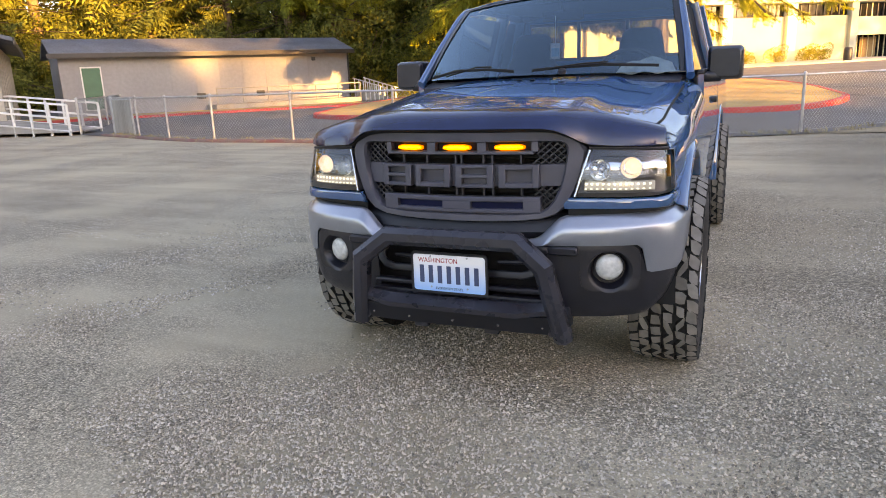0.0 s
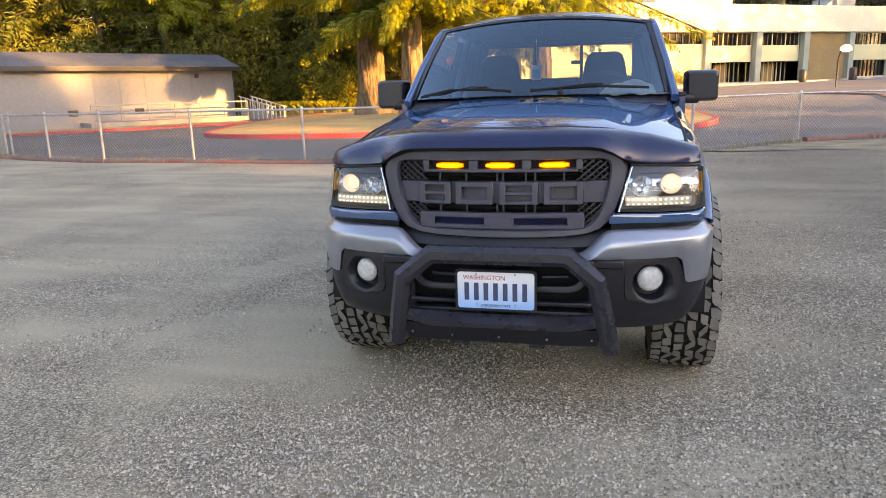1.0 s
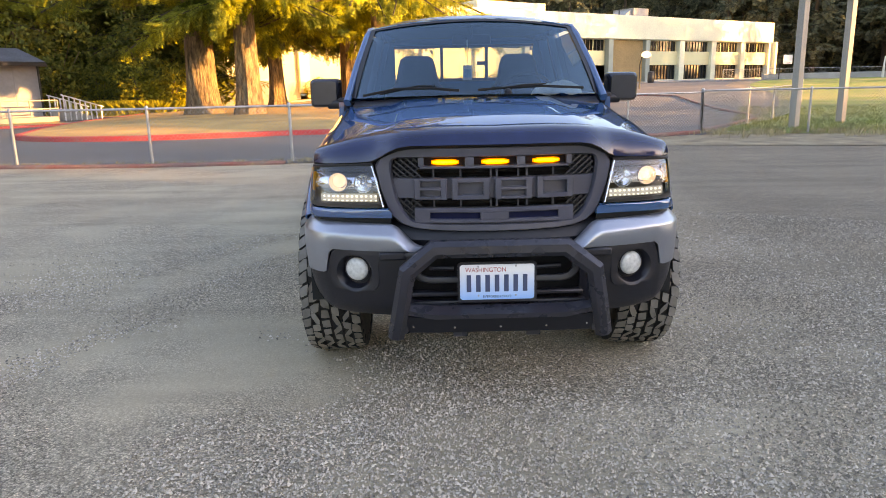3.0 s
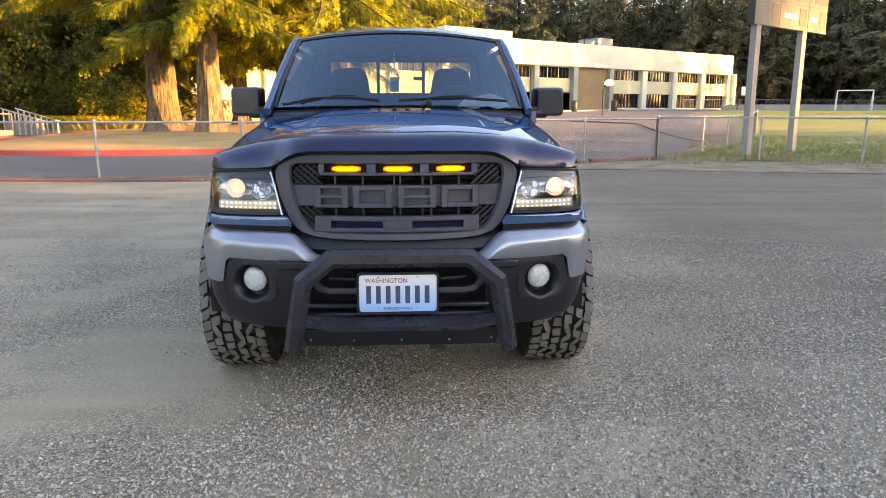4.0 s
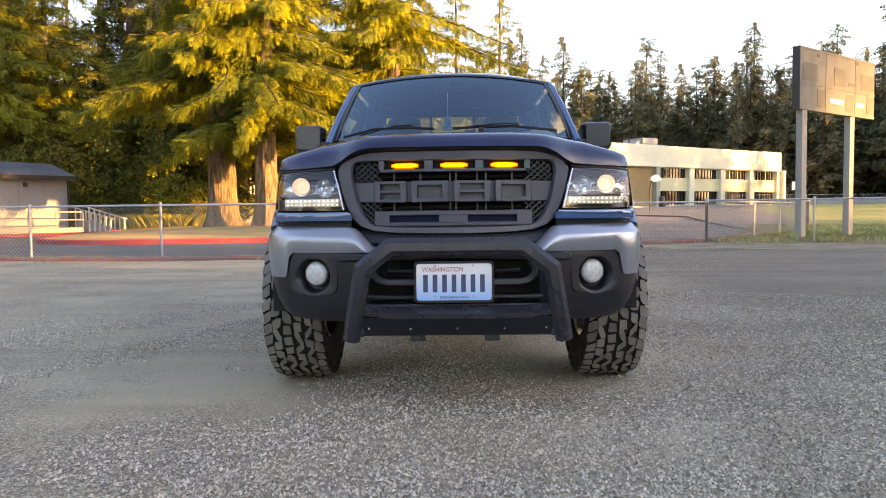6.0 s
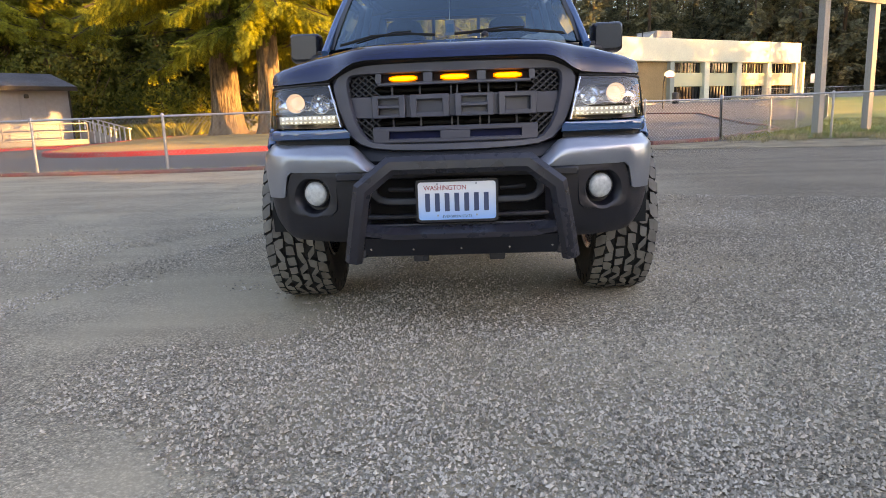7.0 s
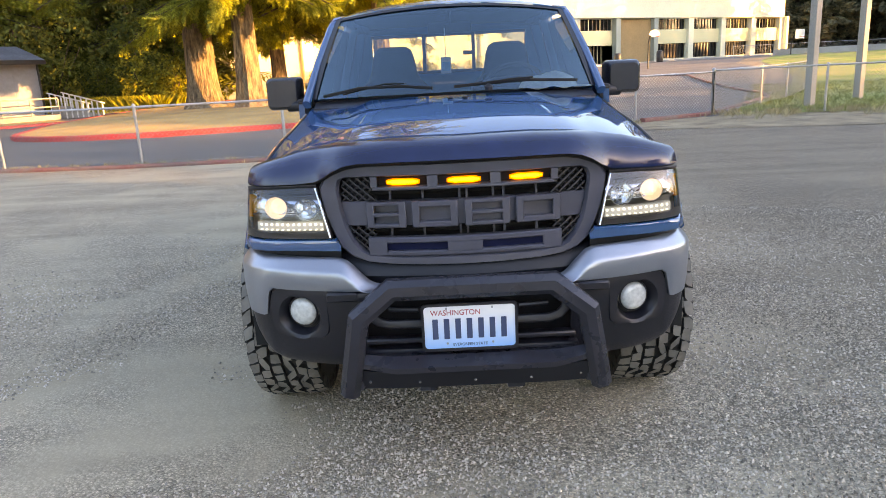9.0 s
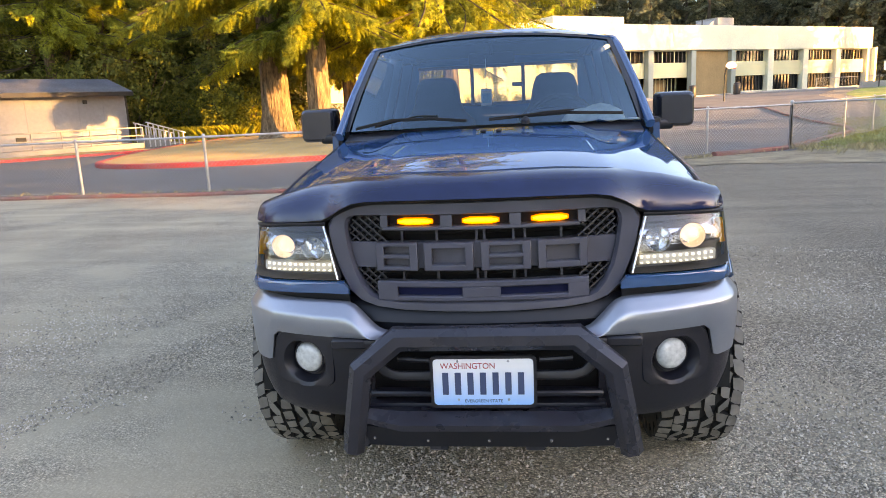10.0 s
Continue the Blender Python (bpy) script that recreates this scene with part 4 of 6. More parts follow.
def headlight(s):
    mir = lambda p: Vector((s * p[0], p[1], p[2]))
    lamp = part("headlight", loft([[mir(p) + Vector((0, 0.085, 0)) for p in HL_LOW], [mir(p) + Vector((0, 0.085, 0)) for p in HL_TOP]]), HOUSING, truck, "lit headlight with clear lens and black housing")
    # inner walls
    loop = HL_LOW + HL_TOP[::-1]
    rows = [[mir(p) + Vector((0, 0.003, 0)) for p in loop], [mir(p) + Vector((0, 0.09, 0)) for p in loop]]
    part("lamp_wall", loft(rows, True), HOUSING, lamp)
    rows = []
    for k in span(0, 1, 6):
        rows.append([mir(Vector(a).lerp(Vector(b), k)) + Vector((0, -0.012 * 4 * k * (1 - k), 0)) for a, b in zip(HL_LOW, HL_TOP)])
    ob = part("lens", loft(rows), LENS, lamp)
    ob.visible_shadow = False
    # chrome fin at the inner edge
    bm = bmesh.new()
    add_sweep(bm, [mir(HL_LOW[0]) + Vector((s * 0.006, 0.002, 0.002)), mir(HL_TOP[0]) + Vector((s * 0.006, 0.002, -0.002))], round_section(0.007, 0.007, 0.002), (0, 1, 0))
    part("chrome_edge", bm, CHROME, lamp)
    for x, z, y, r in ((0.642, 0.937, 0.243, 0.034), (0.535, 0.932, 0.215, 0.034)):
        c = (s * x, y, z)
        bm = bmesh.new()
        prof = [(r * 1.18, -0.052), (r * 1.12, -0.056), (r * 1.04, -0.052), (r * 1.0, -0.035), (r * 0.85, -0.008), (r * 0.6, 0.006), (0.002, 0.012)]
        ax_u = [[Vector(c) + Vector((q * math.cos(a), h, q * math.sin(a))) for a in span(0, 2 * math.pi, 29)[:-1]] for q, h in prof]
        add_loft(bm, ax_u, True)
        part("reflector_bowl", bm, CHROME, lamp)
        prof = [(0.001, -0.050), (r * 0.3, -0.048), (r * 0.6, -0.041), (r * 0.80, -0.028), (r * 0.86, -0.012), (0.001, 0.0)]
        if x > 0.6:
            part("projector_lens", revolve(prof, c, (0, 1, 0), 24), LAMP, lamp, "lit warm projector lens")
        else:
            # chrome dome added to catch the sky and brighten the bowl
            part("high_beam_bulb", revolve([(a * 0.62, b * 0.8) for a, b in prof], c, (0, 1, 0), 20), CHROME, lamp, "added chrome dome catching the sky in the high-beam bowl")
            for q in range(5):
                m = Matrix.Translation(c) @ Matrix.Rotation(q * 1.2566 + 0.4, 4, "Y")
                part("reflector_rib", box((-0.0015, -0.03, r * 0.5), (0.0015, 0.0, r * 0.95), 0, 1, m), SATIN, lamp)
    # satin shroud between the bowls and above them
    rows = [[mir(Vector(a).lerp(Vector(b), k)) + Vector((0, 0.055, 0)) for a, b in zip(HL_LOW[:6], HL_TOP[:6])] for k in (0.36, 0.42)]
    part("shroud", loft(rows), HOUSING, lamp)
    # bright panel that leans back behind the bowls
    rows = [[mir(Vector(a).lerp(Vector(b), k)) + Vector((0, dy, 0)) for a, b in zip(HL_LOW[:6], HL_TOP[:6])] for k, dy in ((0.42, 0.054), (0.50, 0.047), (0.60, 0.046), (0.72, 0.053), (0.85, 0.066), (0.99, 0.086))]
    part("reflector_panel", loft(rows), REFLECTOR, lamp, "bright satin reflector panel")
    # a row of small lamps in a tray; the thinner glowing row below stands for their reflection
    low, top = [Vector(p) for p in HL_LOW], [Vector(p) for p in HL_TOP]

    def at(x, k, d):
        for i in range(len(low) - 1):
            a, b = low[i].lerp(top[i], k), low[i + 1].lerp(top[i + 1], k)
            if a.x <= x <= b.x:
                p = a.lerp(b, (x - a.x) / (b.x - a.x))
                return Vector((s * p.x, p.y + d, p.z))
        return None

    tray = [at(x, 0.20, 0.045) for x in span(0.478, 0.715, 9)]
    bm = bmesh.new()
    add_sweep(bm, tray, round_section(0.03, 0.034, 0.006))
    part("led_tray", bm, TRAY, lamp)
    for x in span(0.486, 0.706, 12):
        for k, w in ((0.25, 0.0058), (0.145, 0.0035)):
            p = at(x, k, 0.026)
            part("led", box(p - Vector((0.005, 0.004, w * 0.85)), p + Vector((0.005, 0.004, w * 0.85)), 0.002), LED, lamp)
    p0, p1 = mir(HL_TOP[6]), mir(HL_LOW[6])
    bm = bmesh.new()
    add_sweep(bm, [p1.lerp(p0, 0.3) + Vector((-s * 0.018, 0.005, 0)), p1.lerp(p0, 0.85) + Vector((-s * 0.018, 0.005, 0))], round_section(0.014, 0.05, 0.005), (0, 1, 0))
    part("side_marker", bm, AMBERLENS, lamp, "unlit amber marker")
    # black seal above the lamp
    bm = bmesh.new()
    add_sweep(bm, [mir(p) + Vector((-s * 0.006 * (i > 4), 0.018, 0.006)) for i, p in enumerate(HL_TOP[:6])], round_section(0.024, 0.010, 0.003))
    part("lamp_seal", bm, PLASTIC, lamp)


both(headlight)


def header(s):
    mir = lambda p, dy, dz: Vector((s * p[0], p[1] + dy, p[2] + dz))
    lowrow = [(0.432, 0.112, 0)] + [(p[0] - 0.008 * (i == 0), p[1], 0) for i, p in enumerate(HL_LOW[1:])] + [(0.795, 0.40, 0)]
    rows = [[mir((p[0], p[1], 0.832), 0.006, 0) for p in lowrow], [mir((p[0], p[1], 0.828), -0.004, 0) for p in lowrow], [mir((p[0] * 1.004, p[1], 0.815), -0.008, 0) for p in lowrow], [mir((p[0] * 1.002, p[1], 0.794), -0.004, 0) for p in lowrow], [mir((p[0], p[1], 0.789), 0.008, 0) for p in lowrow]]
    rows[2][0].x = rows[3][0].x = rows[4][0].x = s * 0.418
    part("header_panel", shell(rows, (0, 0.02, 0)), PAINT, truck)
    # sheet closing the gap below, its dark colour standing for the shade there
    rows = [[mir((p[0] * 0.985, p[1], 0.80), 0.034, 0) for p in lowrow], [mir((p[0] * 0.985, p[1], 0.75), 0.034, 0) for p in lowrow]]
    part("bumper_gap", shell(rows, (0, 0.01, 0)), VALANCE, truck)


both(header)
part("valance_filler", loft([[gp(x, z, dy) for x in span(-0.46, 0.46, 17)] for z, dy in ((0.765, 0.05), (0.735, 0.012), (0.70, 0.0), (0.66, 0.02))]), VALANCE, truck)

# bumper: gray cover above, black fascia below
BP = [(0, 0.030), (0.20, 0.036), (0.30, 0.045), (0.36, 0.054), (0.45, 0.072), (0.56, 0.100), (0.66, 0.138), (0.73, 0.178), (0.78, 0.225), (0.81, 0.285), (0.824, 0.36), (0.828, 0.46), (0.828, 0.54)]


def bumper_top(x):
    return curve([(0, 0.674), (0.30, 0.678), (0.325, 0.684), (0.35, 0.705), (0.39, 0.748), (0.41, 0.764), (0.43, 0.769), (0.78, 0.774), (0.83, 0.776)], x)


def bumper_low(x, i):
    if i >= 8:
        return curve([(8, 0.556), (9, 0.553), (10, 0.566), (11, 0.60), (12, 0.63)], i)
    return 0.662


def bumper(s):
    dense = []
    for (x0, y0), (x1, y1) in zip(BP, BP[1:]):
        for k in (0, 0.25, 0.5, 0.75):
            dense.append((x0 + (x1 - x0) * k, y0 + (y1 - y0) * k, len(dense) / 4))
    dense.append((*BP[-1], 12))
    pts = [(sum(d[0] for d in dense[max(0, i - 2):i + 3]) / len(dense[max(0, i - 2):i + 3]) if 2 <= i < len(dense) - 2 else p[0], sum(d[1] for d in dense[max(0, i - 2):i + 3]) / len(dense[max(0, i - 2):i + 3]) if 2 <= i < len(dense) - 2 else p[1], p[2]) for i, p in enumerate(dense)]
    pts[0] = (0, pts[0][1], 0)
    rows = []
    levels = [(0.0, 0.0, 0.040), (0.006, 0.0, 0.031), (0.018, 0.0, 0.020), (0.031, 0.0, 0.008), (0.038, 0.0, 0.002), (0.046, 0.0, -0.002), (0.046, 0.35, -0.003), (0.046, 0.7, 0.0), (0.046, 1.0, 0.006)]
    for drop, k, d in levels:
        row = []
        for x, y, i in pts:
            if i < 1.1:
                continue
            zt = bumper_top(x)
            zl = bumper_low(x, i) if not (6.3 < i < 8) else curve([(6.3, 0.662), (6.5, 0.645), (6.65, 0.575), (6.8, 0.556), (8, 0.556)], i)
            nx, ny = (0, 1) if i < 6 else ((1, 0) if i > 10 else (math.sin((i - 6) / 4 * 1.57), math.cos((i - 6) / 4 * 1.57)))
            row.append((s * (x - d * nx), y + d * ny, max(zl + 0.002, zt - drop) * (1 - k) + zl * k if zt > zl else zt))
        rows.append(row)
    part("bumper_cover", shell(rows, (-s * 0.004, 0.012, 0)), SILVER, truck, "gray painted steel bumper cover")
    # fascia
    rows = []
    for k in (0.0, 0.04, 0.11, 0.18, 0.25, 0.32, 0.39, 0.46, 0.53, 0.6, 0.68, 0.76, 0.84, 0.92, 1.0):
        d = curve([(0.0, 0.010), (0.04, 0.006), (0.2, 0.008), (0.45, 0.012), (0.7, 0.020), (0.9, 0.032), (1.0, 0.055)], k)
        row = []
        for x, y, i in pts:
            if i < 2.7:
                continue
            zt = 0.668 if i < 6.25 else curve([(6.25, 0.668), (6.75, 0.572), (9, 0.565), (12, 0.63)], i)
            zl = curve([(0, 0.372), (5, 0.374), (7, 0.385), (8.5, 0.43), (10, 0.50), (12, 0.60)], i)
            nx, ny = (0, 1) if i < 6 else ((1, 0) if i > 10 else (math.sin((i - 6) / 4 * 1.57), math.cos((i - 6) / 4 * 1.57)))
            row.append((s * (x - (d + 0.006) * nx), y + (d + 0.006) * ny, zt + (zl - zt) * k))
        rows.append(row)
    bm = shell(rows, (0, 0.012, 0))
    bmesh.ops.delete(bm, geom=[f for f in bm.faces if abs(abs(f.calc_center_median().x) - 0.584) < 0.080 and abs(f.calc_center_median().z - 0.570) < 0.070], context="FACES")
    part("bumper_fascia", bm, PLASTIC, truck, "black textured plastic lower bumper")
    # fog lamp in a squared bezel
    cx, cz = 0.584, 0.570
    fy = 0.127
    tilt = Matrix.Rotation(s * radians(17), 4, "Z")
    put = Matrix.Translation((s * cx, fy, cz)) @ tilt
    n = 28
    hole = [(0.073 * math.cos(2 * math.pi * i / n), 0.073 * math.sin(2 * math.pi * i / n) - 0.004) for i in range(n)]
    square = []
    for i in range(n):
        a = 2 * math.pi * i / n
        c, q = math.cos(a), math.sin(a)
        g = 1 / (abs(c) ** 5 + abs(q) ** 5) ** 0.2
        square.append((0.108 * c * g, 0.089 * q * g + 0.004))
    rows = [[put @ Vector((x * 1.03, 0.014, z * 1.03)) for x, z in square], [put @ Vector((x, -0.002, z)) for x, z in square], [put @ Vector((x * 1.12, -0.003, z * 1.10 - 0.004)) for x, z in hole], [put @ Vector((x * 1.02, 0.004, z)) for x, z in hole], [put @ Vector((x * 0.84, 0.045, z * 0.84)) for x, z in hole], [put @ Vector((x * 0.2, 0.05, z * 0.2)) for x, z in hole]]
    fog = part("fog_lamp", loft(rows, True), PLASTIC, truck, "round clear fog lamp in a black bezel")
    bm = bmesh.new()
    add_revolve(bm, [(0.001, -0.006), (0.018, -0.0055), (0.034, -0.003), (0.044, 0.002), (0.050, 0.010), (0.051, 0.03), (0.001, 0.03)], put @ Vector((0, 0.012, 0.003)), tilt @ Vector((0, 1, 0)), 30)
    part("fog_glass", bm, FROST, fog)
    bm = bmesh.new()
    ring = [put @ Vector((0.053 * math.cos(a), 0.026, 0.003 + 0.053 * math.sin(a))) for a in span(0, 2 * math.pi, 33)]
    add_sweep(bm, ring, ring_section(0.0035, 6), tuple(tilt @ Vector((0, 1, 0))), False)
    part("fog_ring", bm, PLASTIC, fog)
    # step pad beside it
    part("pad", box((min(s * 0.36, s * 0.475), 0.058, 0.628), (max(s * 0.36, s * 0.475), 0.10, 0.660), 0.006, 1, Matrix.Translation((0, 0.0, 0)) ), PLASTIC, truck)


both(bumper)
part("bumper_core", box((-0.42, 0.17, 0.36), (0.42, 0.22, 0.72)), DARK, truck)
bm = bmesh.new()
for z0, z1, y in ((0.385, 0.455, 0.05), (0.632, 0.661, 0.050)):
    add_box(bm, (-0.37, y, z0), (0.37, y + 0.06, z1), 0.010, 2)
part("fascia_centre", bm, PLASTIC, truck)
for s in (-1, 1):
    bm = bmesh.new()
    add_sweep(bm, [(s * 0.12, 0.062, 0.540), (s * 0.27, 0.062, 0.541), (s * 0.305, 0.066, 0.550), (s * 0.328, 0.072, 0.572), (s * 0.330, 0.080, 0.600), (s * 0.315, 0.088, 0.622)], round_section(0.03, 0.018, 0.006), (0, -1, 0.2))
    part("intake_bar", bm, PLASTIC, truck)
    part("tow_bar", tube([(s * 0.17, 0.075, 0.585), (s * 0.27, 0.082, 0.588)], 0.009, 8), PLASTIC, truck)
part("intake_floor", box((-0.36, 0.055, 0.470), (0.36, 0.10, 0.490), 0.006), PLASTIC, truck)

# bull bar
hoop = bmesh.new()
add_sweep(hoop, [(-0.426, 0.026, 0.318), (-0.402, -0.010, 0.44), (-0.368, -0.045, 0.606), (-0.262, -0.022, 0.690), (0.262, -0.022, 0.690), (0.368, -0.045, 0.606), (0.402, -0.010, 0.44), (0.426, 0.026, 0.318)], round_section(0.068, 0.070, 0.019, 1), (0, 1, 0))
bull = part("bull_bar", hoop, POWDER, truck, "black powder-coated steel bull bar")
bull.location.x = 0.012
rows = []
for x in (-0.385, -0.36, -0.33, -0.26, -0.12, 0.0, 0.12, 0.26, 0.33, 0.36, 0.385):
    f = -0.030 * min(1.0, max(0.0, (0.372 - abs(x)) / 0.10))
    e = 0.012 * min(1.0, max(0.0, (abs(x) - 0.27) / 0.10))
    rows.append([(x, 0.03, 0.450), (x, -0.006, 0.453 + e), (x, -0.024 + f, 0.428 + e), (x, -0.020 + f, 0.408 + e), (x, 0.02, 0.400)])
part("cross_bar", loft(rows, True, True), POWDER, bull, angle=20)
# lower face, in a darker material than the bar above
rows = []
for x in span(-0.384, 0.384, 13):
    f = -0.030 * min(1.0, max(0.0, (0.372 - abs(x)) / 0.10))
    rows.append([(x, 0.03, 0.404), (x, -0.012 + f, 0.410), (x, 0.008 + f * 0.5, 0.338), (x, 0.014, 0.332), (x, 0.05, 0.335)])
part("skid_plate", loft(rows, True, True), VALANCE, bull, "dark skid plate below the cross bar", angle=20)
for x in (-0.352, -0.185, 0.0, 0.185, 0.352):
    f = -0.030 * min(1.0, (0.372 - abs(x)) / 0.10)
    part("bolt", revolve([(0.001, -0.006), (0.004, -0.005), (0.006, -0.001), (0.006, 0.006), (0.001, 0.006)], (x, 0.001 + f * 0.70, 0.366), (0, 1, 0.3), 10), CHROME, bull)
for x in (-0.16, 0.14):
    part("tow_tab", box((x - 0.03, 0.03, 0.305), (x + 0.03, 0.06, 0.336), 0.004), POWDER, bull)
for s in (-1, 1):
    part("bracket", box((s * 0.40 - 0.03, 0.0, 0.33), (s * 0.40 + 0.03, 0.16, 0.42), 0.006), POWDER, bull)

# number plate: its number shown as plain bars
plate = part("number_plate", box((-0.1525, -0.010, 0.472), (0.1525, -0.004, 0.625), 0.0025, 1), PLATEFACE, truck, "white and pale blue number plate")
outl = [(x, z) for x, z in round_section(0.316, 0.164, 0.016, 4)]
inn = [(x, z) for x, z in round_section(0.298, 0.146, 0.012, 4)]
part("plate_frame", frame_between([(x, -0.0135, 0.5485 + z) for x, z in outl], [(x, -0.0135, 0.5485 + z) for x, z in inn], (0, 0.010, 0)), PLASTIC, plate)
for i in range(7):
    x = -0.113 + i * 0.0375
    part("bar", box((x - 0.0092, -0.0118, 0.508), (x + 0.0092, -0.0100, 0.578), 0.0008), PLATE_INK, plate)
for x in (-0.075, 0.075):
    for z in (0.613, 0.492):
        part("plate_screw", revolve([(0.001, -0.003), (0.004, -0.002), (0.004, 0.002), (0.001, 0.002)], (x, -0.010, z), (0, 1, 0), 8), STEEL, plate)


def lettering(name, body, size, material, at, wide):
    txt = bpy.data.curves.new(name, "FONT")
    txt.body, txt.size, txt.align_x, txt.extrude = body, size, "CENTER", 0.0006
    tmp = bpy.data.objects.new(name, txt)
    scene.collection.objects.link(tmp)
    bpy.context.view_layer.update()
    me = bpy.data.meshes.new_from_object(tmp.evaluated_get(bpy.context.evaluated_depsgraph_get()))
    bpy.data.objects.remove(tmp)
    me.materials.append(material)
    ob = new(name, me)
    ob.parent = plate
    ob.matrix_local = pose(*at, 90, 0, 0)
    ob.scale = (wide, 1, 1)


lettering("state_name", "WASHINGTON", 0.026, PLATE_RED, (-0.045, -0.0108, 0.590), 0.92)
lettering("state_motto", "EVERGREEN STATE", 0.0135, PLATE_INK, (0.0, -0.0108, 0.4835), 1.0)
part("plate_mount", box((-0.10, -0.004, 0.49), (0.10, 0.07, 0.61), 0.004), PLASTIC, truck)


# ---- ground ----
def smooth01(t):
    t = min(1.0, max(0.0, t))
    return t * t * (3 - 2 * t)


def land(x, y):
    """The height of the ground: flat at the truck, rising slowly towards the school."""
    d = math.hypot(x, y + 2.5)
    az = math.degrees(math.atan2(x, y + 2.5))
    k = min(1.0, max(0.0, (d - 30) / 56))
    side = 0.12 + 0.88 * smooth01((az + 18) / 16)
    if abs(az) > 90:
        side *= 0.3
    return 1.36 * k * side


def sheet(name, near, far, n, material, lift, kind="structure", m=12):
    """Ground between two lines of (x, y) points, laid over the land."""
    def along(line, t):
        seg = [math.dist(a, b) for a, b in zip(line, line[1:])]
        s = t * sum(seg)
        for (a, b), l in zip(zip(line, line[1:]), seg):
            if s <= l or (a, b) == (line[-2], line[-1]):
                k = min(1, s / l)
                return (a[0] + (b[0] - a[0]) * k, a[1] + (b[1] - a[1]) * k)
            s -= l
    rows = []
    for t in span(0, 1, n):
        a, b = along(near, t), along(far, t)
        row = []
        for k in span(0, 1, m):
            kk = k ** 1.6
            x, y = a[0] + (b[0] - a[0]) * kk, a[1] + (b[1] - a[1]) * kk
            row.append((x, y, land(x, y) + lift))
        rows.append(row)
    ob = finish(loft(rows), material, name)
    return tagged(ob, kind=kind)


def ground_mesh():
    radii = [0.0, 0.6, 1.2, 1.8, 2.4, 3, 3.7, 4.5, 5.5, 7, 9, 12, 15, 19, 24, 30, 36, 43, 51, 60, 70, 80, 86, 95, 110, 140, 200, 320, 600, 1200]
    V, F = [], []
    n = 120
    for r in radii:
        for i in range(n):
            a = 2 * math.pi * i / n
            x, y = r * math.sin(a), r * math.cos(a) - 2.5
            rough = 0.006 * noise.noise((x * 0.9, y * 0.9, 0)) + 0.010 * noise.noise((x * 0.25, y * 0.25, 3)) if r < 30 else 0
            V.append((x, y, land(x, y) + rough - 0.004))
    for j in range(len(radii) - 1):
        for i in range(n):
            k = (i + 1) % n
            F.append((j * n + i, j * n + k, (j + 1) * n + k, (j + 1) * n + i))
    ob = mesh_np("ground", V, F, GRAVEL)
    for p in ob.data.polygons:
        p.use_smooth = True
    return tagged(ob, kind="structure")


ground = ground_mesh()

FENCE_LEFT = [(-16.2, 12.6), (-14.7, 12.1), (-12.9, 11.4), (-10.9, 10.85), (-8.55, 10.78), (-5.78, 10.46), (-3.14, 10.55), (-0.75, 11.25), (1.77, 12.15), (4.25, 14.75), (6.31, 15.45)]
FENCE_BACK = [(6.31, 15.45), (8.9, 18.8), (10.67, 21.05), (13.6, 25.6), (16.5, 31.0), (19.0, 37.0)]
FENCE_RIGHT = [(6.31, 15.45), (8.75, 14.85), (10.9, 14.0), (13.6, 12.9), (16.5, 11.7), (19.5, 10.5), (22.5, 9.2)]
near_edge = [(-34, 16.5), (-20, 13.2)] + [(x - 0.05, y - 0.45) for x, y in FENCE_LEFT[1:]]
sheet("road", near_edge, [(-60, 60), (-40, 62), (-25, 64), (-12, 64), (-4, 62), (2, 63), (6, 66), (10, 68), (16, 72), (22, 78), (30, 84)], 40, ASPHALT, 0.012, m=22)
sheet("road", [(6.25, 15.0), (8.6, 18.4), (10.4, 21.0), (13.3, 25.6), (16.2, 31.0), (18.7, 37.0), (24, 60), (33, 78)], [(-2, 62), (0, 64), (4, 66), (8, 68), (14, 72), (20, 76), (26, 80), (32, 84)], 30, ASPHALT, 0.016, m=16)
sheet("pavement", [(-14, 60), (-4, 62.5), (4, 66), (14, 72), (24, 79), (40, 90)], [(-14, 72), (-2, 76), (6, 82), (16, 90), (30, 100), (50, 116)], 24, CONCRETE, 0.03)
sheet("lawn", [(6.5, 15.2), (9, 14.6), (13.6, 12.7), (22.5, 9.0), (45, 0)], [(19.5, 37.5), (26, 60), (40, 86), (60, 100), (140, 90)], 30, LAWN, 0.02, m=18)
sheet("soil_verge", [(2.6, 12.0), (4.2, 12.4), (6.4, 11.6), (8.5, 11.2), (10.6, 10.8), (16, 8.6), (23, 5.6)], [(1.9, 12.1), (4.3, 14.7), (6.4, 15.6), (8.8, 15.1), (10.9, 14.2), (16.5, 11.9), (23, 9.2)], 26, SOIL, 0.008, m=6)
sheet("forest_floor", [(-70, 20), (-44, 40), (-30, 44), (-22, 46), (-16, 50), (-8, 52)], [(-120, 60), (-90, 100), (-60, 120), (-40, 130), (-16, 120), (-4, 90)], 24, DUFF, 0.03)
sheet("grass_bank", [(-25, 33.5), (-20.5, 36.5), (-17.6, 39.5), (-16.5, 46)], [(-34, 44), (-26, 50), (-18, 53), (-12, 54)], 12, DUFF, 0.045)
sheet("walkway", [(-34, 11.5), (-27, 17.2), (-22, 22.9), (-16.8, 28.8)], [(-36, 13.8), (-29.8, 20.3), (-24.8, 26), (-19.6, 31.7)], 12, DUFF, 0.06)

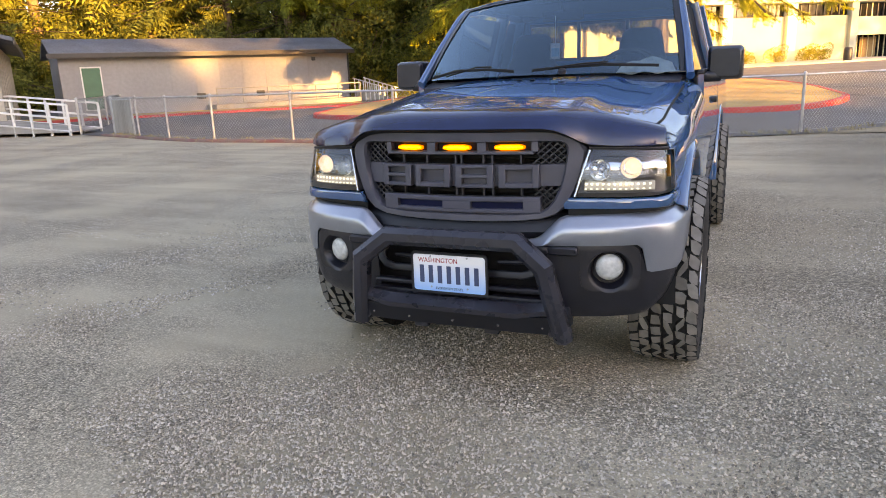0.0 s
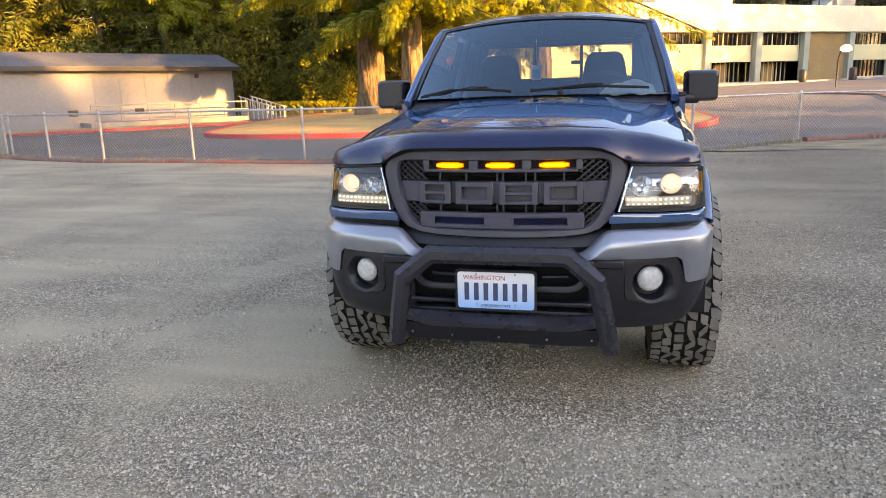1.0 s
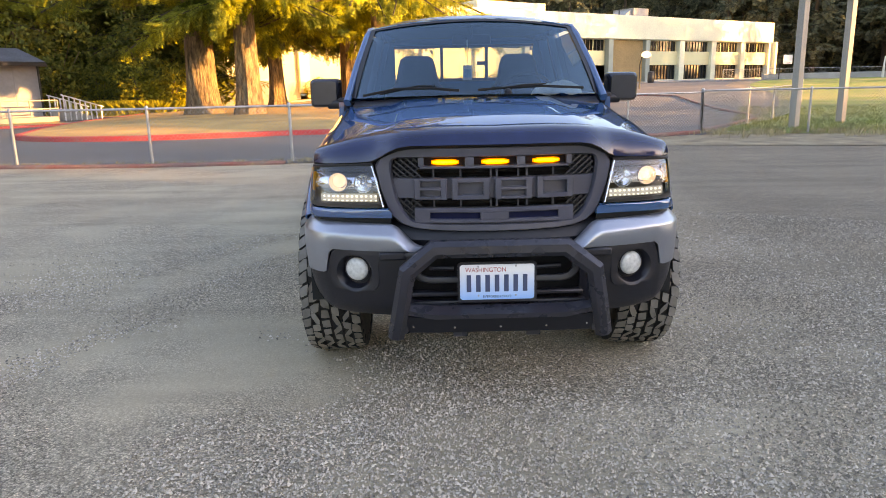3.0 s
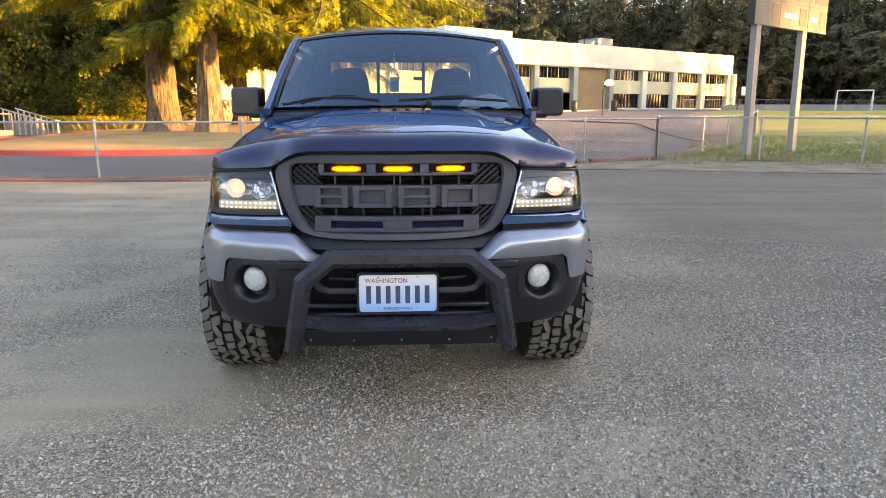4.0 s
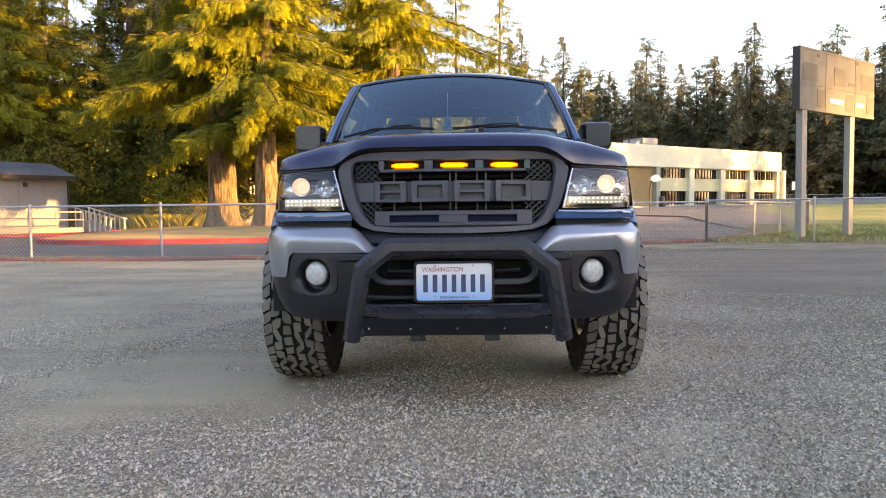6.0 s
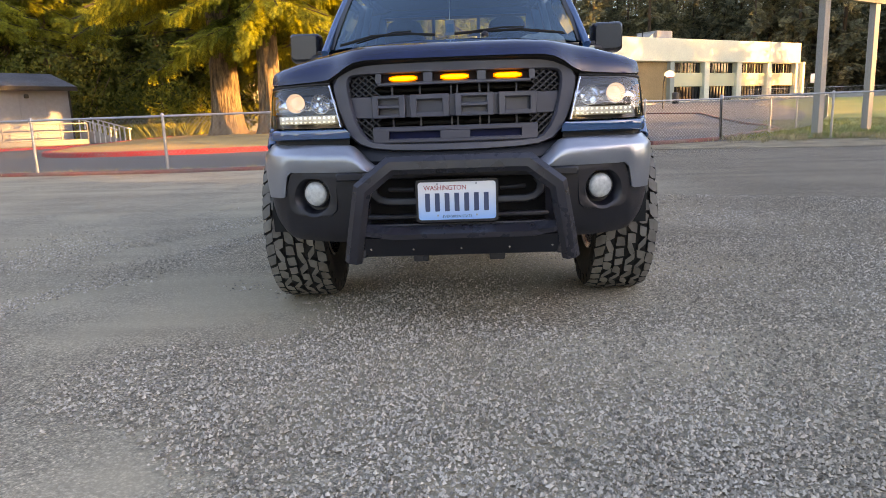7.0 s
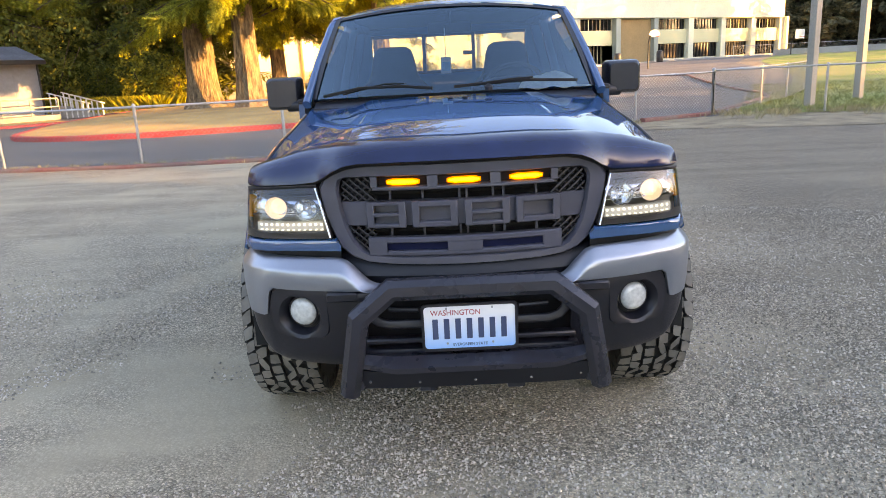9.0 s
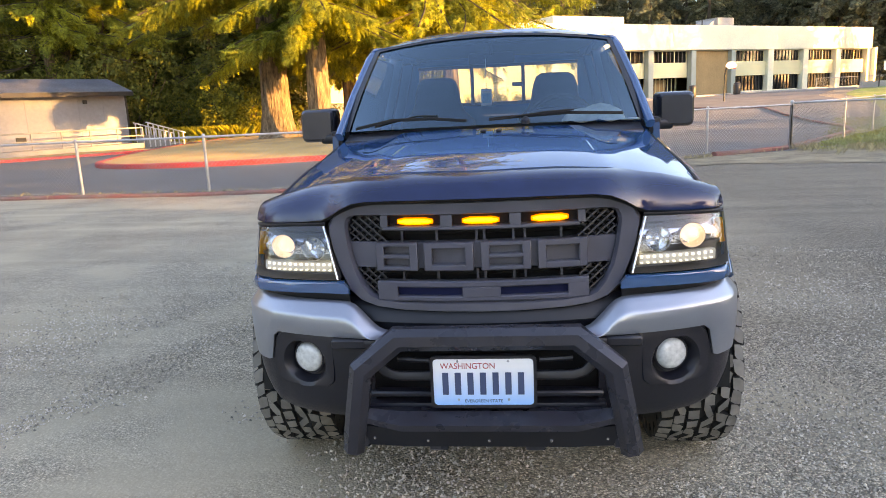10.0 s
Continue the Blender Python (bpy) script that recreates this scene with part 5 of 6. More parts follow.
# tree island with a red kerb
ISLAND = [(-14.4, 21.0), (-13.4, 18.9), (-11.6, 17.7), (-9.0, 17.35), (-6.5, 17.9), (-4.0, 18.5), (-1.5, 18.1), (0.6, 18.0), (2.2, 19.2), (3.3, 22.3), (3.6, 27), (2.2, 36), (-2, 46), (-8, 52), (-15, 50), (-18.0, 42), (-17.2, 32), (-15.8, 25)]


def smooth_loop(pts, n=4):
    out = []
    k = len(pts)
    for i in range(k):
        p0, p1, p2, p3 = (Vector(pts[(i + j - 1) % k]) for j in range(4))
        for q in range(n):
            t = q / n
            out.append(0.5 * (2 * p1 + (p2 - p0) * t + (2 * p0 - 5 * p1 + 4 * p2 - p3) * t * t + (3 * p1 - p0 - 3 * p2 + p3) * t ** 3))
    return out


loop = smooth_loop(ISLAND)
mid = Vector((-6.5, 32))


def island_z(p, k):
    return land(p.x, p.y) + 0.14 + 0.22 * (1 - k * k)


rows = []
for k in (1.0, 0.93, 0.85, 0.72, 0.55, 0.35, 0.15, 0.01):
    rows.append([(mid.x + (p.x - mid.x) * k, mid.y + (p.y - mid.y) * k, island_z(mid + (p - mid) * k, k) + 0.04 * noise.noise((p.x * k * 0.4, p.y * k * 0.4, 7)) * (k < 0.95)) for p in loop])
bm = loft(rows, True)
tagged(finish(bm, DUFF, "island_soil"), kind="structure")


def kerb(name, line, material, w=0.16, h=0.15, closed=False):
    bm = bmesh.new()
    pts = [Vector((p[0], p[1], 0)) for p in line]
    if closed:
        pts.append(pts[0])
    dense = []
    for a, b in zip(pts, pts[1:]):
        n = max(1, int((b - a).length / 1.2))
        dense += [a.lerp(b, i / n) for i in range(n)]
    dense.append(pts[-1])
    path = [(p.x, p.y, land(p.x, p.y)) for p in dense]
    add_sweep(bm, path, [(-w / 2, -0.1), (w / 2, -0.1), (w / 2, h - 0.03), (w / 2 - 0.03, h), (-w / 2 + 0.02, h), (-w / 2, h - 0.02)], (0, 0, 1))
    return tagged(finish(bm, material, name), kind="structure")


kerb("kerb_island", [(p.x, p.y) for p in loop], REDKERB, 0.22, 0.16, True)
kerb("kerb_walkway", [(-34, 11.4), (-27, 17.1), (-22, 22.8), (-16.7, 28.7), (-17.5, 31)], REDKERB, 0.2, 0.12)
kerb("kerb_road", [(x - 0.05, y - 0.42) for x, y in FENCE_LEFT[:7]], FADEDKERB, 0.12, 0.06)
kerb("kerb_lot", [(4.3, 14.3), (6.1, 15.3), (8.4, 18.6), (10.2, 21.3), (11.3, 24.4), (11.6, 28), (12.6, 34), (14.2, 42), (11, 47)], FADEDKERB, 0.16, 0.1)
kerb("kerb_pavement", [(-14, 60), (-4, 62.5), (4, 66), (14, 72), (24, 79), (40, 90)], CONCRETE, 0.3, 0.16)


# ---- chain-link fences ----
def chain_fence(name, posts, height, label, step=0.085, wire=0.0026, post_r=0.028):
    f = thing(name, (posts[0][0], posts[0][1], 0), 0, label, "fence")
    o = Vector((posts[0][0], posts[0][1], 0))
    P = [Vector((x, y, land(x, y))) - o for x, y in posts]
    for i, p in enumerate(P):
        big = 1.35 if i in (0, len(P) - 1) else 1.0
        bm = tube([p + Vector((0, 0, -0.1)), p + Vector((0, 0, height + 0.02))], post_r * big, 10, (0, 1, 0))
        add_revolve(bm, [(post_r * big * 1.25, 0), (post_r * big * 1.25, 0.03), (post_r * big * 0.8, 0.055), (0.001, 0.065)], p + Vector((0, 0, height)), (0, 0, 1), 10)
        part("post", bm, STEEL, f)
    for a, b in zip(P, P[1:]):
        part("top_rail", tube([a + Vector((0, 0, height)), b + Vector((0, 0, height))], 0.021, 8), STEEL, f)
        part("tension_wire", tube([a + Vector((0, 0, 0.05)), b + Vector((0, 0, 0.05))], 0.003, 4), WIRE, f)
    V, F = [], []
    for a, b in zip(P, P[1:]):
        L = (b - a).length
        u = (b - a) / L
        nrm = Vector((-u.y, u.x, 0)).normalized()
        H = height - 0.05
        n = int((L + H) / step)
        for k in range(n + 1):
            for sgn in (1, -1):
                s0 = k * step - (H if sgn > 0 else 0)
                s1 = s0 + sgn * H if sgn > 0 else s0 - H
                z0, z1 = 0.04, 0.04 + H
                # clip the slanted wire to the bay
                lo, hi = 0.0, 1.0
                d = s1 - s0
                for bound, sign in ((0, 1), (L, -1)):
                    t = (bound - s0) / d
                    if (d > 0) == (sign > 0):
                        lo = max(lo, t)
                    else:
                        hi = min(hi, t)
                if hi - lo < 0.02:
                    continue
                ends = [a + u * (s0 + d * t) + Vector((0, 0, z0 + (z1 - z0) * t)) + nrm * (0.002 * sgn) for t in (lo, hi)]
                w = (ends[1] - ends[0]).normalized()
                e1 = nrm * wire
                e2 = w.cross(nrm).normalized() * wire
                base = len(V)
                for e in ends:
                    V += [e + e1, e - e1 * 0.5 + e2 * 0.87, e - e1 * 0.5 - e2 * 0.87]
                F += [(base, base + 1, base + 4, base + 3), (base + 1, base + 2, base + 5, base + 4), (base + 2, base, base + 3, base + 5)]
    ob = mesh_np("chain_link_mesh", [tuple(v) for v in V], F, WIRE, f)
    return f


chain_fence("chain_link_fence", FENCE_LEFT, 1.04, "low galvanised chain-link fence along the road edge")
panel = thing("fence_panel", (-16.2, 12.57, 0), math.degrees(math.atan2(-0.5, 1.5)), "narrow gray slatted panel set against the chain-link fence", "fence panel")
for i in range(11):
    part("slat", box((0.14 + i * 0.105, -0.012, 0.06), (0.232 + i * 0.105, 0.006, 0.985), 0.003), WEATHERED, panel)
for z in (0.05, 0.97):
    part("panel_rail", box((0.10, 0.010, z), (1.32, 0.035, z + 0.04), 0.004), STEEL, panel)
for x in (0.09, 1.30):
    part("panel_post", box((x, -0.010, -0.05), (x + 0.04, 0.034, 1.06), 0.006), STEEL, panel)
chain_fence("chain_link_fence", FENCE_BACK, 1.07, "low galvanised chain-link fence running back beside the lawn")
chain_fence("chain_link_fence", FENCE_RIGHT, 1.08, "low galvanised chain-link fence in front of the sports field")
chain_fence("chain_link_fence", [(-17.5, 12.5), (-21, 16.5), (-24.5, 20.3)], 1.04, "low chain-link fence beside the wooden ramp", step=0.08)
chain_fence("chain_link_fence", [(-21.5, 47), (-18.5, 48.5), (-15.5, 50)], 1.3, "low chain-link fence in front of the woods", step=0.1)
chain_fence("chain_link_fence", [(30, 76), (40, 80), (52, 82), (66, 82), (84, 80)], 1.2, "distant chain-link fence behind the sports field", step=0.16, wire=0.003)

# ---- scoreboard ----
sb = thing("scoreboard", (9.30, 16.65, land(9.3, 16.65)), 36.8, "weathered cream sports scoreboard on two tall square posts", "scoreboard")
for x in (0.14, 2.84):
    part("post", box((x - 0.13, 0.02, -0.2), (x + 0.13, 0.20, 3.62), 0.012), WEATHERED, sb)
part("cabinet", box((-0.18, 0.0, 3.55), (4.14, 0.19, 5.22), 0.012), BOARD, sb)
# end turned from the sun: its shade is put into a dark material
part("end_cap", box((-0.215, -0.01, 3.53), (-0.182, 0.20, 5.24), 0.004), FRAMEDARK, sb)
for lo, hi in (((-0.18, -0.015, 5.17), (4.14, -0.003, 5.23)), ((-0.18, -0.015, 3.54), (4.14, -0.003, 3.60)), ((-0.18, -0.011, 4.24), (4.14, -0.003, 4.28)), ((1.18, -0.010, 3.60), (1.21, -0.003, 5.17)), ((2.90, -0.010, 3.60), (2.93, -0.003, 5.17))):
    part("trim_strip", box(lo, hi), BOARD, sb)
for x0, x1, z0, z1 in ((-0.06, 0.71, 4.34, 4.82), (1.66, 2.28, 4.34, 4.84), (3.26, 4.06, 4.36, 4.82), (0.73, 1.14, 3.66, 4.15), (2.36, 2.79, 3.67, 4.15), (3.65, 4.08, 3.67, 4.16)):
    part("score_window", box((x0, -0.008, z0), (x1, -0.002, z1)), BOARDDARK, sb)
for x, z, w, h in ((0.70, 5.03, 0.14, 0.09), (2.97, 5.05, 0.14, 0.09), (2.48, 4.41, 0.50, 0.09), (1.45, 3.83, 0.75, 0.13), (3.02, 3.83, 0.45, 0.13)):
    part("bar", box((x, -0.008, z), (x + w, -0.003, z + h)), BOARDDARK if h < 0.1 else TRIMWHITE, sb)


# ---- basketball hoops ----
def hoop(at, rz, hgt, fan=True):
    h = thing("basketball_hoop", (*at, land(*at)), rz, "basketball hoop with white %s backboard on a bent pole" % ("fan" if fan else "square"), "basketball hoop")
    part("pole", tube([(0, 0, -0.1), (0, 0, hgt - 0.9), (0, -0.25, hgt - 0.35), (0, -1.0, hgt - 0.05)], 0.06, 8, (1, 0, 0)), FRAMEDARK, h)
    bm = prism([(0.44 * math.cos(a), -1.05, hgt - 0.25 + 0.36 * math.sin(a) + (0.15 if math.sin(a) < -0.3 else 0)) for a in span(0, 2 * math.pi, 25)[:-1]], (0, -0.05, 0))
    if not fan:
        bm.free()
        bm = box((-0.62, -1.10, hgt - 0.62), (0.62, -1.05, hgt + 0.33), 0.02)
    part("backboard", bm, TRIMWHITE, h)
    bm = bmesh.new()
    add_sweep(bm, [(0.22 * math.cos(a), -1.4 + 0.22 * math.sin(a), hgt - 0.45) for a in span(0, 2 * math.pi, 17)], ring_section(0.015, 5), (0, 0, 1), False)
    part("rim", bm, REDKERB, h)


hoop((15.95, 57.5), 10, 2.95)
hoop((36.1, 76), 20, 2.2, False)

# goal frame on the field
g = thing("goal_frame", (44.5, 68, land(44.5, 68)), -25, "white tubular goal frame on the field", "goal")
for p in ([(-1.6, 0, 0), (-1.6, 0, 2.0)], [(1.6, 0, 0), (1.6, 0, 2.0)], [(-1.6, 0, 2.0), (1.6, 0, 2.0)], [(-1.6, 0, 2.0), (-1.6, 1.2, 0)], [(1.6, 0, 2.0), (1.6, 1.2, 0)]):
    part("tube", tube(p, 0.06, 6, (0.1, 1, 0)), TRIMWHITE, g)


# ---- portable classrooms ----
def portable(name, right, left, depth, eave, rise, siding, label, windows=()):
    """A long low building. The front wall runs from right to left, both (x, y)."""
    R, L = Vector((*right, 0)), Vector((*left, 0))
    length = (R - L).length
    rz = math.degrees(math.atan2(R.y - L.y, R.x - L.x))
    b = thing(name, (L.x, L.y, land(L.x, L.y) + 0.05), rz, label, "building")
    part("wall", box((0, 0, -0.2), (length, depth, eave), 0.01), siding, b)
    n = int(length / 1.22)
    for i in range(1, n):
        x = i * length / n
        part("batten", box((x - 0.02, -0.012, 0.1), (x + 0.02, 0.004, eave - 0.15)), siding, b)
    rows = [[(x, y, z) for x in (-0.35, length + 0.14)] for y, z in ((-0.55, eave - 0.02), (depth / 2, eave + rise), (depth + 0.55, eave - 0.02))]
    part("roof", shell(rows, (0, 0, 0.12)), ROOFING, b)
    part("fascia_board", box((-0.46, -0.60, eave - 0.13), (length + 0.15, -0.555, eave + 0.08)), FRAMEDARK, b)
    for x in (0.0, length):
        bm = prism([(x, 0, eave), (x, depth / 2, eave + rise - 0.05), (x, depth, eave)], (0.02 if x == 0 else -0.02, 0, 0))
        part("gable", bm, siding, b)
    return b, length


shed, shed_len = portable("portable_classroom", (-21.1, 33.9), (-29.2, 21.2), 4.0, 2.84, 0.76, GRAYSIDING, "long gray portable classroom with low gray roof and white ramp rails")
part("door", box((0.95, -0.05, 0.3), (1.75, -0.012, 2.25), 0.01), GREENDOOR, shed)
part("door_frame", frame_between([(0.89, -0.045, 0.25), (1.81, -0.045, 0.25), (1.81, -0.045, 2.32), (0.89, -0.045, 2.32)], [(0.95, -0.045, 0.3), (1.75, -0.045, 0.3), (1.75, -0.045, 2.25), (0.95, -0.045, 2.25)], (0, 0.04, 0)), TRIMWHITE, shed)
part("wall_lamp", box((shed_len - 2.3, -0.14, 2.35), (shed_len - 2.1, -0.01, 2.55), 0.02), FRAMEDARK, shed)
for x in (6.2, 9.4):
    part("vent", box((x, -0.06, 0.55), (x + 0.45, -0.012, 0.85), 0.01), FRAMEDARK, shed)
part("downspout", box((shed_len - 0.08, -0.09, 0.0), (shed_len + 0.0, -0.012, 2.9), 0.01), FRAMEDARK, shed)
part("deck", box((shed_len - 8.4, -1.75, 0.0), (shed_len - 0.2, -0.02, 0.24), 0.01), WEATHERED, shed)


def railing(owner, x0, x1, y, z0, z1, h, material, n, bars=2, name="ramp_rail"):
    """Posts with level rails, from (x0, z0) to (x1, z1) along one wall."""
    for i in range(n):
        k = i / (n - 1)
        x, z = x0 + (x1 - x0) * k, z0 + (z1 - z0) * k
        part("rail_post", box((x - 0.03, y - 0.03, 0), (x + 0.03, y + 0.03, z + h), 0.004), material, owner)
    for q in range(bars):
        hh = h - q * h * 0.5
        bm = bmesh.new()
        add_sweep(bm, [(x0, y, z0 + hh), (x1, y, z1 + hh)], round_section(0.06, 0.06, 0.012))
        part(name, bm, material, owner)


railing(shed, shed_len - 8.3, shed_len - 0.2, -1.72, 0.24, 0.24, 0.80, WEATHERED, 7)
for i in range(6):
    part("step", box((shed_len + 0.2 + i * 0.3, -1.6, 0), (shed_len + 0.497 + i * 0.3, -0.2, 0.6 - i * 0.1), 0.005), WEATHERED, shed)
for y in (-1.6, -0.25):
    for i in range(8):
        x = shed_len + 0.2 + i * 0.28
        part("baluster", box((x - 0.03, y - 0.03, 0), (x + 0.03, y + 0.03, 1.25 - i * 0.09), 0.004), TRIMWHITE, shed)
    bm = bmesh.new()
    add_sweep(bm, [(shed_len + 0.1, y, 1.30), (shed_len + 2.3, y, 0.64)], round_section(0.08, 0.06, 0.01))
    part("handrail", bm, TRIMWHITE, shed)

tanbox, tan_len = portable("portable_classroom", (-30.5, 19.8), (-20.9, 12.6), 8.0, 2.85, 1.2, TANSIDING, "tan portable classroom beside a wooden access ramp")
part("window", box((-0.03, 1.9, 0.9), (-0.005, 2.6, 1.9), 0.006), WINDOWDARK, tanbox)
part("window_frame", frame_between([(-0.04, 1.82, 0.82), (-0.04, 2.68, 0.82), (-0.04, 2.68, 1.98), (-0.04, 1.82, 1.98)], [(-0.04, 1.9, 0.9), (-0.04, 2.6, 0.9), (-0.04, 2.6, 1.9), (-0.04, 1.9, 1.9)], (0.04, 0, 0)), TRIMWHITE, tanbox)

ramp = thing("wheelchair_ramp", (-22.6, 11.0, 0), 14, "gray wooden access ramp with white tube railings", "ramp")
part("deck", prism([(0, 0, 0.1), (0, 0, 0.45), (2.0, 0, 0.45), (5.2, 0, 0.12), (5.2, 0, 0.1)], (0, 1.5, 0)), WEATHERED, ramp)
for y in (0.03, 1.47):
    railing(ramp, 0.0, 2.0, y, 0.43, 0.43, 0.78, TRIMWHITE, 4, 3)
    railing(ramp, 2.0, 5.1, y, 0.43, 0.12, 0.78, TRIMWHITE, 6, 3)


# ---- school ----
SCH0, SCHU = Vector((15.11, 87.99)), Vector((0.8316, 0.5554))
SB = 1.36
school = thing("school_building", (SCH0.x, SCH0.y, SB), math.degrees(math.atan2(SCHU.y, SCHU.x)), "long two-storey cream school with columns, dark windows and flat roof", "school")
BAY, HC, PAR = 7.106, 5.62, 2.98
LEFT, RIGHT = -6, 6
part("parapet", box((LEFT * BAY - 0.6, -0.55, HC), (RIGHT * BAY + 0.3, 0.35, HC + PAR), 0.03), CREAM, school)
part("roof", box((LEFT * BAY - 0.4, 0.36, HC + PAR - 0.5), (RIGHT * BAY + 0.1, 26, HC + PAR - 0.3)), CONCRETE, school)
part("side_wall", box((RIGHT * BAY - 0.1, 0.4, -0.5), (RIGHT * BAY + 0.25, 26, HC + PAR - 0.02)), CREAM, school)
part("side_wall", box((LEFT * BAY - 0.55, 0.4, -0.5), (LEFT * BAY - 0.2, 26, HC + PAR - 0.02)), CREAM, school)
part("rear_wall", box((LEFT * BAY - 0.2, 25.6, -0.5), (RIGHT * BAY - 0.15, 26, HC + PAR - 0.6)), CREAM, school)
part("soffit", box((LEFT * BAY, 0.36, HC - 0.08), (RIGHT * BAY, 2.4, HC)), CREAM, school)
for i in range(LEFT, RIGHT + 1):
    cx = i * BAY
    green = -1 <= i <= 2
    w = 0.42 if green else 0.55
    part("column", box((cx - w, -0.42, -0.3), (cx + w, 0.34, HC), 0.04), COLUMN if green else CREAM, school)
for i in range(LEFT, RIGHT):
    x0, x1 = i * BAY + 0.5, (i + 1) * BAY - 0.5
    if i == 1:
        part("brick_panel", box((x0 - 0.1, 0.2, -0.3), (x1 + 0.1, 0.6, HC - 0.08)), BRICKTAN, school)
        continue
    deep = 1.9 if i in (0, -1) else 0.25
    if i <= -2:
        part("blank_wall", box((x0 - 0.1, 0.05, -1.2), (x1 + 0.1, 0.5, HC - 1.3)), PALEWALL, school)
        part("strip_window", box((x0, 0.30, HC - 1.3), (x1, 0.36, HC - 0.1)), WINDOWDARK, school)
        for q in range(1, 7):
            xm = x0 + (x1 - x0) * q / 7
            part("mullion", box((xm - 0.05, 0.22, HC - 1.3), (xm + 0.05, 0.298, HC - 0.1)), FRAMEDARK, school)
        continue
    part("upper_window", box((x0, 0.42, 4.15), (x1, 0.48, HC - 0.1)), WINDOWDARK, school)
    part("spandrel", box((x0 - 0.05, 0.0 if i > 1 else 0.3, 2.3), (x1 + 0.05, 0.41, 4.15), 0.03), PALEWALL, school)
    part("lower_window", box((x0, deep + 0.3, 0.0), (x1, deep + 0.36, 2.4)), WINDOWDARK, school)
    for q in range(0, 10):
        xm = x0 + 0.05 + (x1 - x0 - 0.1) * q / 9
        part("mullion", box((xm - 0.05, 0.34, 4.15), (xm + 0.05, 0.418, HC - 0.1)), FRAMEDARK if q % 3 else PALEWALL, school)
        part("mullion", box((xm - 0.045, deep + 0.2, 0.0), (xm + 0.045, deep + 0.298, 2.3)), PALEWALL if i in (0, -1) else FRAMEDARK, school)
    part("sill", box((x0, deep + 0.12, -0.2), (x1, deep + 0.5, 0.35 if i > 1 else 0.05)), CREAM, school)
    if i in (0, -1):
        part("door", box((x0 + 2.4, deep + 0.24, 0.05), (x0 + 4.4, deep + 0.29, 2.15), 0.02), BRICKTAN, school)
for x, y, w, d, h in ((18.2, 6, 3.2, 4, 1.9), (-10.5, 5, 11.0, 5, 1.6), (4.6, 9, 3.6, 4, 1.0)):
    part("roof_unit", box((x, y, HC + PAR - 0.3), (x + w, y + d, HC + PAR + h), 0.04), CREAM if w > 5 else CONCRETE, school)
part("duct", prism([(15.2, 6.5, HC + PAR - 0.3), (18.2, 6.5, HC + PAR + 1.7), (18.2, 6.5, HC + PAR - 0.3)], (0, 3, 0)), CONCRETE, school)
part("vent_pipe", tube([(12.0, 3, HC + PAR - 0.3), (12.0, 3, HC + PAR + 1.2)], 0.08, 8, (0, 1, 0)), FRAMEDARK, school)
part("canopy", box((RIGHT * BAY + 0.3, -1.0, -0.3), (RIGHT * BAY + 0.9, 0.3, HC + 0.1), 0.04), CREAM, school)

screen = thing("board_screen", (-20.2, 51.6, land(-20.2, 51.6)), 16.0, "low pale gray boarded screen wall behind the firs", "wall")
for i in range(12):
    part("panel", box((i * 0.62, 0.0, -0.2), (i * 0.62 + 0.612, 0.06, 2.05), 0.006), GRAYSIDING, screen)
part("cap_rail", box((-0.02, -0.02, 2.05), (7.46, 0.08, 2.12), 0.008), TRIMWHITE, screen)

retaining = tagged(finish(box((36, 79.5, 0.9), (62, 80.1, 2.0), 0.03), CONCRETE, "retaining_wall"), kind="structure")


def bin_at(x, y):
    b = thing("litter_bin", (x, y, land(x, y)), 0, "dark metal litter bin on the school pavement", "bin")
    part("drum", revolve([(0.001, 0), (0.32, 0), (0.36, 0.1), (0.36, 1.0), (0.33, 1.05), (0.001, 1.06)], (0, 0, 0), (0, 0, 1), 14), FRAMEDARK, b)
    part("lid", revolve([(0.37, 1.06), (0.30, 1.2), (0.001, 1.26)], (0, 0, 0), (0, 0, 1), 14), FRAMEDARK, b)


bin_at(17.2, 74.0)
bin_at(22.2, 76.2)
bin_at(8.0, 72.0)


# ---- trees ----
def spray(n_pairs, droop, w=0.04, long=0.42):
    """One flat spray of needle twigs, a metre long, along +x."""
    V, F = [], []

    def blade(p, q, w):
        p, q = np.array(p), np.array(q)
        d = q - p
        side = np.cross(d, (0, 0, 1.0))
        side = side / (np.linalg.norm(side) + 1e-9) * w
        m = p + d * 0.25
        b = len(V)
        V.extend([m + side, q, m - side])
        F.append((b, b + 1, b + 2))

    z = lambda x: -droop * x * x
    for i in range(n_pairs):
        x = 0.08 + 0.86 * i / (n_pairs - 1)
        l = long * (1 - 0.62 * x) + 0.05
        for s in (1, -1):
            j = (i * 37 % 11) / 11 - 0.5
            blade((x, 0, z(x)), (x + l * (0.62 + 0.2 * j), s * l * 0.8, z(x) - 0.10 - 0.12 * l), w)
    blade((0.85, 0, z(0.85)), (1.08, 0, z(1.08)), w)
    blade((0, 0, 0.005), (0.9, 0, z(0.9)), 0.022)
    return np.array(V), np.array(F)


SPRAY = spray(6, 0.25, 0.058, 0.36)
SPRAY_FAR = spray(4, 0.22, 0.15)
SPRAY_NEAR = spray(5, 0.22, 0.055)


def scatter(template, mats):
    V, F = template
    hv = np.concatenate([V, np.ones((len(V), 1))], 1)
    out = np.einsum("nij,vj->nvi", mats, hv)[:, :, :3]
    faces = F[None] + (np.arange(len(mats)) * len(V))[:, None, None]
    return out.reshape(-1, 3), faces.reshape(-1, F.shape[1])


